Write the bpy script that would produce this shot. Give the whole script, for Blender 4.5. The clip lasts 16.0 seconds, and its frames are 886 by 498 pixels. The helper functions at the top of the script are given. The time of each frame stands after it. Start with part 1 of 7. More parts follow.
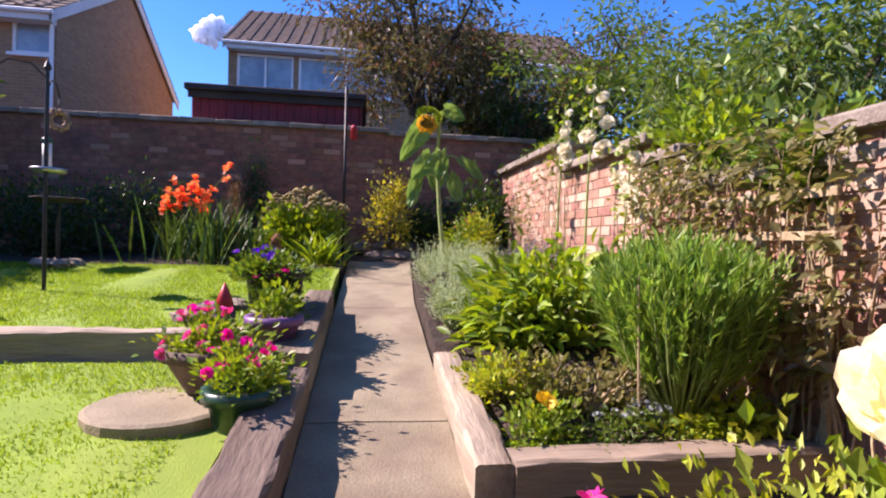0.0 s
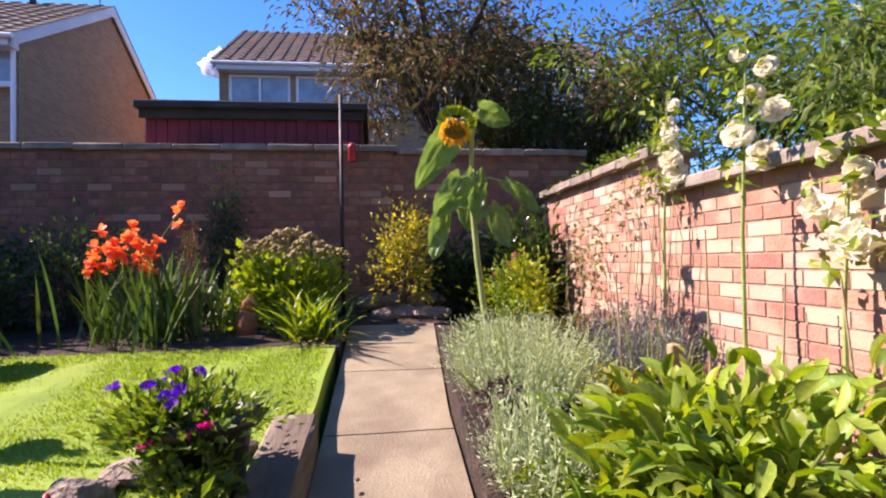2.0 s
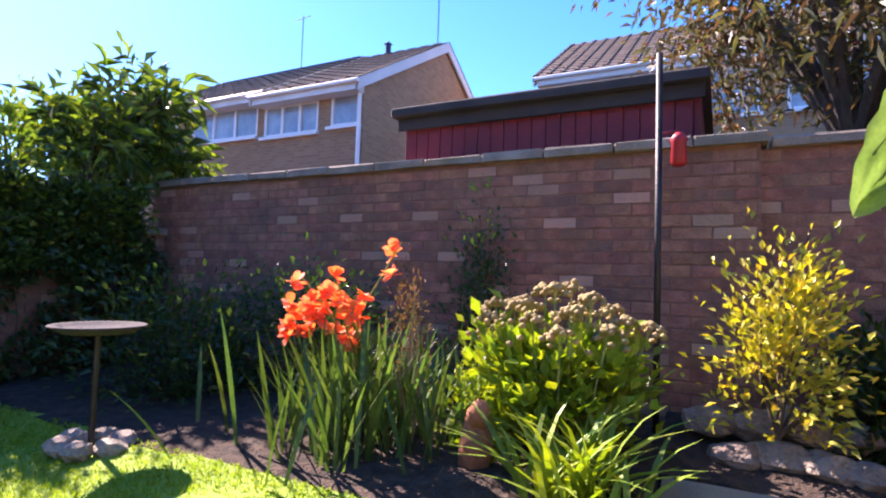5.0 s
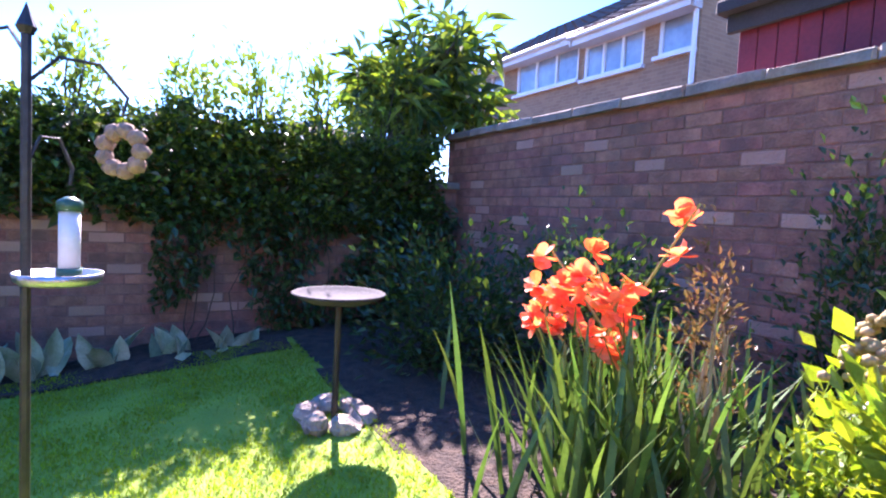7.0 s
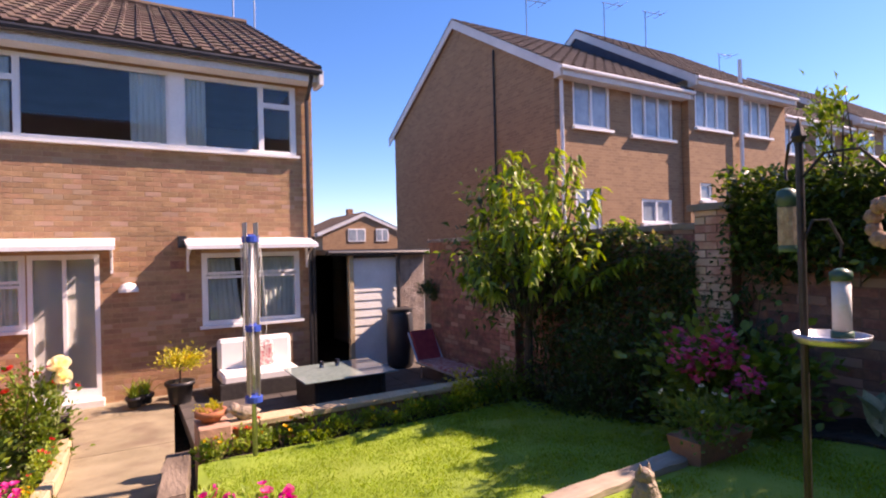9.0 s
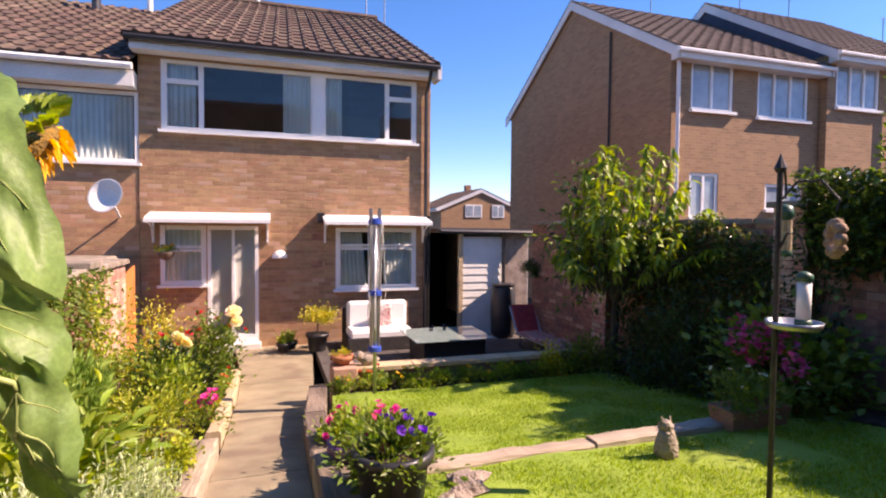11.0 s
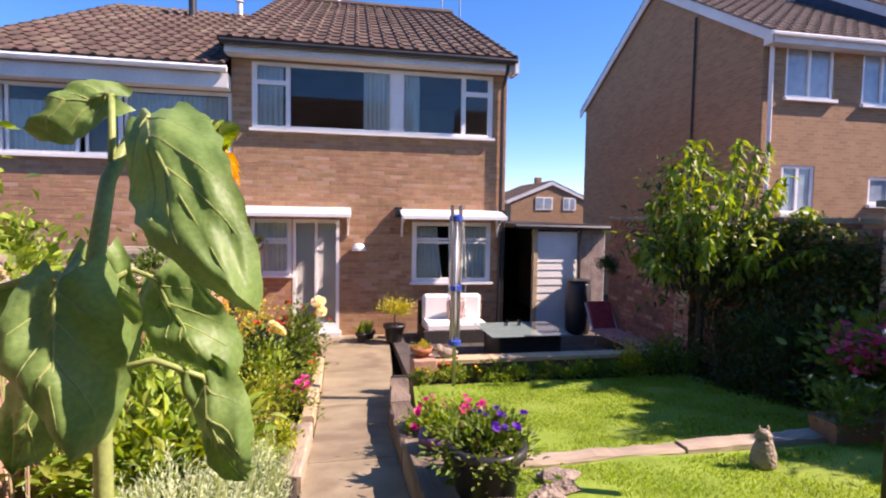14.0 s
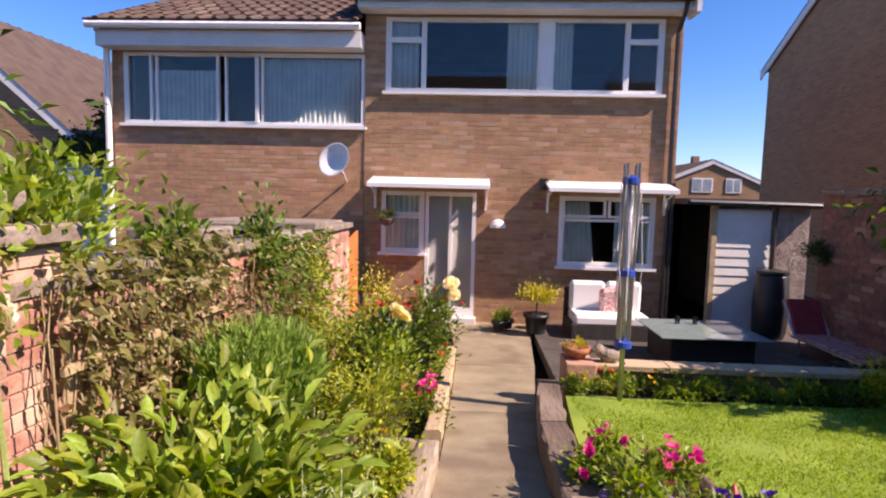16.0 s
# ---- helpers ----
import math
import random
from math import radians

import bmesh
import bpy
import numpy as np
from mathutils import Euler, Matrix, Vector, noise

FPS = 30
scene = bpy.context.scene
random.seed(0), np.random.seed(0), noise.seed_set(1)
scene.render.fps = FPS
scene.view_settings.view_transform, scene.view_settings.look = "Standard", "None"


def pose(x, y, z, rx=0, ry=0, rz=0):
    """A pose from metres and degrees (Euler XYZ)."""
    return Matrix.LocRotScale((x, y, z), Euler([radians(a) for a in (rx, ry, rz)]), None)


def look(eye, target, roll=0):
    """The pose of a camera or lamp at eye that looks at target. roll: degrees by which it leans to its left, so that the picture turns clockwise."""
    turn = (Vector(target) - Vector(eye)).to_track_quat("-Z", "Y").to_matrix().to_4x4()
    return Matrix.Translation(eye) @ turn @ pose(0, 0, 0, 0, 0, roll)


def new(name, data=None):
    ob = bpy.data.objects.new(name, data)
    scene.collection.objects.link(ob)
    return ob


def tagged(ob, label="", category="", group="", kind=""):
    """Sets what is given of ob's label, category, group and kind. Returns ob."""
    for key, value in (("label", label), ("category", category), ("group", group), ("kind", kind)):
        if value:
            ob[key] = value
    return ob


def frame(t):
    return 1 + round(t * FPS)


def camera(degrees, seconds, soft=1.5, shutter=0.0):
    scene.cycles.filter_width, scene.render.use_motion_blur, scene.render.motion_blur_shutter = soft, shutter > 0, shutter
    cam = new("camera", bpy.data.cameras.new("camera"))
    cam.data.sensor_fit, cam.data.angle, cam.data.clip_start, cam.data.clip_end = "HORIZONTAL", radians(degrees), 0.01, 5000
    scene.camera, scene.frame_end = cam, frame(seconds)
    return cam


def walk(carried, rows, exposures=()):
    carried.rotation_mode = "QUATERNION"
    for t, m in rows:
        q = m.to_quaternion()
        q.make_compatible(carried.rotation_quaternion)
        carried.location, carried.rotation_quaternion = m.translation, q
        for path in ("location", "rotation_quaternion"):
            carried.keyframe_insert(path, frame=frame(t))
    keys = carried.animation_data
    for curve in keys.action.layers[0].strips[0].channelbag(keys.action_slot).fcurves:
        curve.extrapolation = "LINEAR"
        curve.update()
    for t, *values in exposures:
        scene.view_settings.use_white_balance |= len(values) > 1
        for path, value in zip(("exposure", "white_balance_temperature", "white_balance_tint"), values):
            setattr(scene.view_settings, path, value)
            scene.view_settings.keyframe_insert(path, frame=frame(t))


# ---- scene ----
EXPOSURES = [(0, 1.2, 6100, 36), (1.5, 1.3, 6300, 36), (3.2, 1.35, 6600, 32), (4.2, 1.6, 6800, 32), (6.0, 2.6, 5600, 42), (7.2, 2.75, 5700, 42), (8.0, 1.5, 7600, 46), (9.0, 1.25, 7500, 42), (12.5, 1.2, 7100, 36), (14.5, 1.1, 6700, 34), (16.0, 0.86, 6800, 34)]
cam = camera(78.5, 16.0, 2.1)
PATH = [
    (0, (-0.187, 3.904, 1.185), (0.112, 5.882, 1.161), 1.5),
    (0.5, (-0.198, 4.376, 1.279), (0.194, 6.337, 1.278), -1.0),
    (1, (-0.122, 4.792, 1.323), (0.129, 6.777, 1.33), 1.3),
    (1.5, (-0.114, 5.167, 1.372), (0.024, 7.162, 1.403), 2.0),
    (2, (-0.116, 5.591, 1.488), (0.137, 7.575, 1.53), -1.1),
    (2.5, (-0.04, 5.956, 1.534), (0.162, 7.944, 1.621), -0.8),
    (3, (0.005, 6.292, 1.57), (0.163, 8.284, 1.64), 0.2),
    (3.5, (-0.01, 6.679, 1.641), (0.142, 8.672, 1.716), -1.3),
    (4, (-0.031, 7.035, 1.696), (-0.21, 9.025, 1.787), -1.8),
    (4.2, (-0.04, 7.15, 1.723), (-0.403, 9.114, 1.829), -0.9),
    (6.5, (-0.345, 8.409, 1.863), (-1.831, 9.746, 1.802), 3.6),
    (7, (-0.462, 8.562, 1.905), (-2.21, 9.525, 1.775), 3.1),
    (7.5, (-0.53, 9.14, 1.915), (-2.521, 8.96, 1.865), -0.2),
    (8, (-0.473, 9.215, 1.98), (-2.23, 8.26, 1.931), 0.3),
    (8.5, (-0.404, 9.223, 1.974), (-1.82, 7.811, 1.965), -1.5),
    (9, (-0.31, 9.299, 1.99), (-1.328, 7.578, 1.998), -1.4),
    (9.5, (-0.29, 9.567, 1.981), (-0.933, 7.673, 2.019), -0.5),
    (9.7, (-0.242, 9.659, 1.995), (-0.867, 7.759, 1.999), 0.2),
    (11.8, (-0.02, 10.53, 2.133), (-0.641, 8.631, 2.046), 0.5),
    (12, (0.056, 10.582, 2.142), (-0.592, 8.692, 2.054), -0.2),
    (12.5, (0.01, 10.592, 2.114), (-0.708, 8.731, 1.982), 0.8),
    (13, (-0.06, 10.654, 2.159), (-0.709, 8.766, 2.034), 0.9),
    (13.5, (-0.047, 10.511, 2.149), (-0.566, 8.584, 2.024), 1.7),
    (14, (0.03, 10.255, 2.143), (-0.355, 8.296, 2.027), 0.9),
    (14.5, (0.043, 9.959, 2.077), (-0.12, 7.97, 1.958), 0.8),
    (15, (-0.027, 9.639, 2.033), (0.141, 7.649, 1.912), 3.8),
    (15.5, (0.027, 9.355, 2.003), (0.242, 7.372, 1.862), 3.6),
    (16, (0.056, 9.006, 1.937), (0.157, 7.017, 1.757), 1.4),
]
walk(cam, [(t, look(eye, target, roll)) for t, eye, target, roll in PATH], EXPOSURES)

# ---- world, sun ----
SUN_YAW, SUN_EL = 73.5, 43.0
world = bpy.data.worlds.new("sky")
scene.world = world
world.use_nodes = True
wn = world.node_tree
sky = wn.nodes.new("ShaderNodeTexSky")
sky.sky_type, sky.sun_disc = "NISHITA", False
sky.sun_elevation, sky.sun_rotation = radians(SUN_EL), radians(-SUN_YAW)
sky.air_density, sky.dust_density, sky.ozone_density, sky.altitude = 1.0, 0.35, 6.0, 800.0
hue = wn.nodes.new("ShaderNodeHueSaturation")
hue.inputs["Saturation"].default_value, hue.inputs["Value"].default_value = 1.22, 1.0
wn.links.new(sky.outputs[0], hue.inputs["Color"])
wn.links.new(hue.outputs[0], wn.nodes["Background"].inputs[0])
wn.nodes["Background"].inputs[1].default_value = 0.11
sun_dir = Vector((-math.sin(radians(SUN_YAW)) * math.cos(radians(SUN_EL)), math.cos(radians(SUN_YAW)) * math.cos(radians(SUN_EL)), math.sin(radians(SUN_EL))))
sun = new("sun", bpy.data.lights.new("sun", "SUN"))
sun.data.energy, sun.data.angle, sun.data.color = 5.0, radians(0.6), (1.0, 0.89, 0.73)
sun.matrix_world = look(sun_dir * 40, (0, 0, 0))

rng = np.random.default_rng(7)

# ---- materials ----
def mat(name, col, col2=None, rough=0.7, scale=6.0, fine=60.0, bump=0.3, metal=0.0, spec=0.5, island=0.0, obj=0.0, stain=None, stain_scale=1.2, stain_amt=0.5, stretch=(1, 1, 1), translucent=0.0, bump_dist=0.01, other=None, share=0.4):
    """A surface with colour varied at two scales, fine relief and optional stains."""
    m = bpy.data.materials.new(name)
    m.use_nodes = True
    nt = m.node_tree
    n, l = nt.nodes, nt.links
    b = n["Principled BSDF"]
    b.inputs["Roughness"].default_value = rough
    b.inputs["Metallic"].default_value = metal
    b.inputs["Specular IOR Level"].default_value = spec
    col2 = col2 or tuple(c * 0.7 for c in col)
    tc = n.new("ShaderNodeTexCoord")
    mp = n.new("ShaderNodeMapping")
    mp.inputs["Scale"].default_value = stretch
    l.new(tc.outputs["Object"], mp.inputs[0])
    if obj:
        oi, sc3 = n.new("ShaderNodeObjectInfo"), n.new("ShaderNodeVectorMath")
        sc3.operation = "MULTIPLY_ADD"
        sc3.inputs[1].default_value = (41.0, 67.0, 29.0)
        l.new(oi.outputs["Random"], sc3.inputs[0])
        l.new(tc.outputs["Object"], sc3.inputs[2])
        l.new(sc3.outputs[0], mp.inputs[0])
    a = n.new("ShaderNodeTexNoise")
    a.inputs["Scale"].default_value, a.inputs["Detail"].default_value = scale, 5
    l.new(mp.outputs[0], a.inputs["Vector"])
    r = n.new("ShaderNodeValToRGB")
    r.color_ramp.elements[0].position, r.color_ramp.elements[1].position = 0.35, 0.68
    r.color_ramp.elements[0].color, r.color_ramp.elements[1].color = (*col2, 1), (*col, 1)
    l.new(a.outputs[0], r.inputs[0])
    out = r.outputs[0]
    f = n.new("ShaderNodeTexNoise")
    f.inputs["Scale"].default_value, f.inputs["Detail"].default_value = fine, 3
    l.new(mp.outputs[0], f.inputs["Vector"])
    mx = n.new("ShaderNodeMix")
    mx.data_type, mx.blend_type = "RGBA", "OVERLAY"
    mx.inputs[0].default_value = 0.35
    l.new(out, mx.inputs[6])
    l.new(f.outputs[0], mx.inputs[7])
    out = mx.outputs[2]
    if stain:
        s = n.new("ShaderNodeTexNoise")
        s.inputs["Scale"].default_value, s.inputs["Detail"].default_value = stain_scale, 6
        l.new(mp.outputs[0] if obj else tc.outputs["Object"], s.inputs["Vector"])
        sr = n.new("ShaderNodeValToRGB")
        sr.color_ramp.elements[0].position, sr.color_ramp.elements[1].position = 0.48, 0.66
        sr.color_ramp.elements[0].color, sr.color_ramp.elements[1].color = (0, 0, 0, 1), (stain_amt,) * 3 + (1,)
        l.new(s.outputs[0], sr.inputs[0])
        sm = n.new("ShaderNodeMix")
        sm.data_type = "RGBA"
        sm.inputs[7].default_value = (*stain, 1)
        l.new(sr.outputs[0], sm.inputs[0])
        l.new(out, sm.inputs[6])
        out = sm.outputs[2]
    if other:
        oi2, gi, pick = n.new("ShaderNodeObjectInfo"), n.new("ShaderNodeNewGeometry"), n.new("ShaderNodeMath")
        addr, fr2, om = n.new("ShaderNodeMath"), n.new("ShaderNodeMath"), n.new("ShaderNodeMix")
        addr.operation, fr2.operation, pick.operation = "ADD", "FRACT", "LESS_THAN"
        l.new(oi2.outputs["Random"], addr.inputs[0])
        l.new(gi.outputs["Random Per Island"], addr.inputs[1])
        mul = n.new("ShaderNodeMath")
        mul.operation = "MULTIPLY"
        mul.inputs[1].default_value = 13.7
        l.new(addr.outputs[0], mul.inputs[0])
        l.new(mul.outputs[0], fr2.inputs[0])
        l.new(fr2.outputs[0], pick.inputs[0])
        pick.inputs[1].default_value = share
        om.data_type = "RGBA"
        pm = n.new("ShaderNodeMath")
        pm.operation = "MULTIPLY"
        pm.inputs[1].default_value = 0.75
        l.new(pick.outputs[0], pm.inputs[0])
        l.new(pm.outputs[0], om.inputs[0])
        l.new(out, om.inputs[6])
        om.inputs[7].default_value = (*other, 1)
        out = om.outputs[2]
    for amount, node, sock in ((island, "ShaderNodeNewGeometry", "Random Per Island"), (obj, "ShaderNodeObjectInfo", "Random")):
        if amount:
            g = n.new(node)
            h = n.new("ShaderNodeHueSaturation")
            m1 = n.new("ShaderNodeMapRange")
            m1.inputs[3].default_value, m1.inputs[4].default_value = 1 - amount, 1 + amount
            l.new(g.outputs[sock], m1.inputs[0])
            l.new(m1.outputs[0], h.inputs["Value"])
            w = n.new("ShaderNodeMath")
            w.operation = "MULTIPLY_ADD"
            w.inputs[1].default_value, w.inputs[2].default_value = -0.06 * min(1, amount * 2), 0.5 + 0.03 * min(1, amount * 2)
            wf = n.new("ShaderNodeMath")
            wf.operation = "FRACT"
            wm = n.new("ShaderNodeMath")
            wm.operation = "MULTIPLY"
            wm.inputs[1].default_value = 7.31
            l.new(g.outputs[sock], wm.inputs[0])
            l.new(wm.outputs[0], wf.inputs[0])
            l.new(wf.outputs[0], w.inputs[0])
            l.new(w.outputs[0], h.inputs["Hue"])
            l.new(out, h.inputs["Color"])
            out = h.outputs[0]
    l.new(out, b.inputs["Base Color"])
    if bump:
        bp = n.new("ShaderNodeBump")
        bp.inputs["Strength"].default_value, bp.inputs["Distance"].default_value = bump, bump_dist
        ad = n.new("ShaderNodeMath")
        ad.operation = "ADD"
        l.new(f.outputs[0], ad.inputs[0])
        l.new(a.outputs[0], ad.inputs[1])
        l.new(ad.outputs[0], bp.inputs["Height"])
        l.new(bp.outputs[0], b.inputs["Normal"])
    if translucent:
        t = n.new("ShaderNodeBsdfTranslucent")
        bright = n.new("ShaderNodeHueSaturation")
        bright.inputs["Saturation"].default_value, bright.inputs["Value"].default_value, bright.inputs["Hue"].default_value = 1.15, 1.5, 0.49
        l.new(out, bright.inputs["Color"])
        l.new(bright.outputs[0], t.inputs[0])
        ms = n.new("ShaderNodeMixShader")
        ms.inputs[0].default_value = translucent
        l.new(b.outputs[0], ms.inputs[1])
        l.new(t.outputs[0], ms.inputs[2])
        l.new(ms.outputs[0], n["Material Output"].inputs[0])
    return m


def leafmat(name, col, col2=None, tr=0.35, rough=0.45, var=0.35, scale=9.0):
    return mat(name, col, col2, rough=rough, scale=scale, fine=90, bump=0.15, island=var, translucent=tr, spec=0.4)


def brick_mat(name, c1, c2, mortar, squash_rot=0.0, scale=1.0):
    """Brickwork too far off for single bricks: courses, joints and relief at true size."""
    m = mat(name, c1, c2, rough=0.9, scale=2.0, fine=40)
    n, l = m.node_tree.nodes, m.node_tree.links
    b = n["Principled BSDF"]
    t = n.new("ShaderNodeTexBrick")
    t.inputs["Scale"].default_value = 1.0
    t.inputs["Brick Width"].default_value, t.inputs["Row Height"].default_value = 0.225 * scale, 0.075 * scale
    t.inputs["Mortar Size"].default_value, t.inputs["Mortar Smooth"].default_value = 0.008, 0.3
    t.inputs["Color1"].default_value, t.inputs["Color2"].default_value, t.inputs["Mortar"].default_value = (*c1, 1), (*c2, 1), (*mortar, 1)
    tc = n.new("ShaderNodeTexCoord")
    sp, cb, ad = n.new("ShaderNodeSeparateXYZ"), n.new("ShaderNodeCombineXYZ"), n.new("ShaderNodeMath")
    l.new(tc.outputs["Object"], sp.inputs[0])
    l.new(sp.outputs[0], ad.inputs[0])
    l.new(sp.outputs[1], ad.inputs[1])
    l.new(ad.outputs[0], cb.inputs[0])
    l.new(sp.outputs[2], cb.inputs[1])
    l.new(cb.outputs[0], t.inputs["Vector"])
    old = b.inputs["Base Color"].links[0].from_socket
    mx = n.new("ShaderNodeMix")
    mx.data_type = "RGBA"
    mx.inputs[0].default_value = 0.7
    l.new(old, mx.inputs[6])
    l.new(t.outputs[0], mx.inputs[7])
    l.new(mx.outputs[2], b.inputs["Base Color"])
    bp = n.new("ShaderNodeBump")
    bp.inputs["Strength"].default_value, bp.inputs["Distance"].default_value = 0.15, 0.004
    bp.invert = True
    l.new(t.outputs["Fac"], bp.inputs["Height"])
    l.new(bp.outputs[0], b.inputs["Normal"])
    return m


def glass_mat(name, tint=(0.75, 0.82, 0.85), clear=0.75):
    m = bpy.data.materials.new(name)
    m.use_nodes = True
    n, l = m.node_tree.nodes, m.node_tree.links
    n.remove(n["Principled BSDF"])
    g, t, x, fr = n.new("ShaderNodeBsdfGlossy"), n.new("ShaderNodeBsdfTransparent"), n.new("ShaderNodeMixShader"), n.new("ShaderNodeFresnel")
    g.inputs["Roughness"].default_value = 0.02
    fr.inputs[0].default_value = 1.5
    t.inputs[0].default_value = (*[c * clear + 0.2 for c in tint], 1)
    l.new(fr.outputs[0], x.inputs[0])
    l.new(t.outputs[0], x.inputs[1])
    l.new(g.outputs[0], x.inputs[2])
    l.new(x.outputs[0], n["Material Output"].inputs[0])
    return m


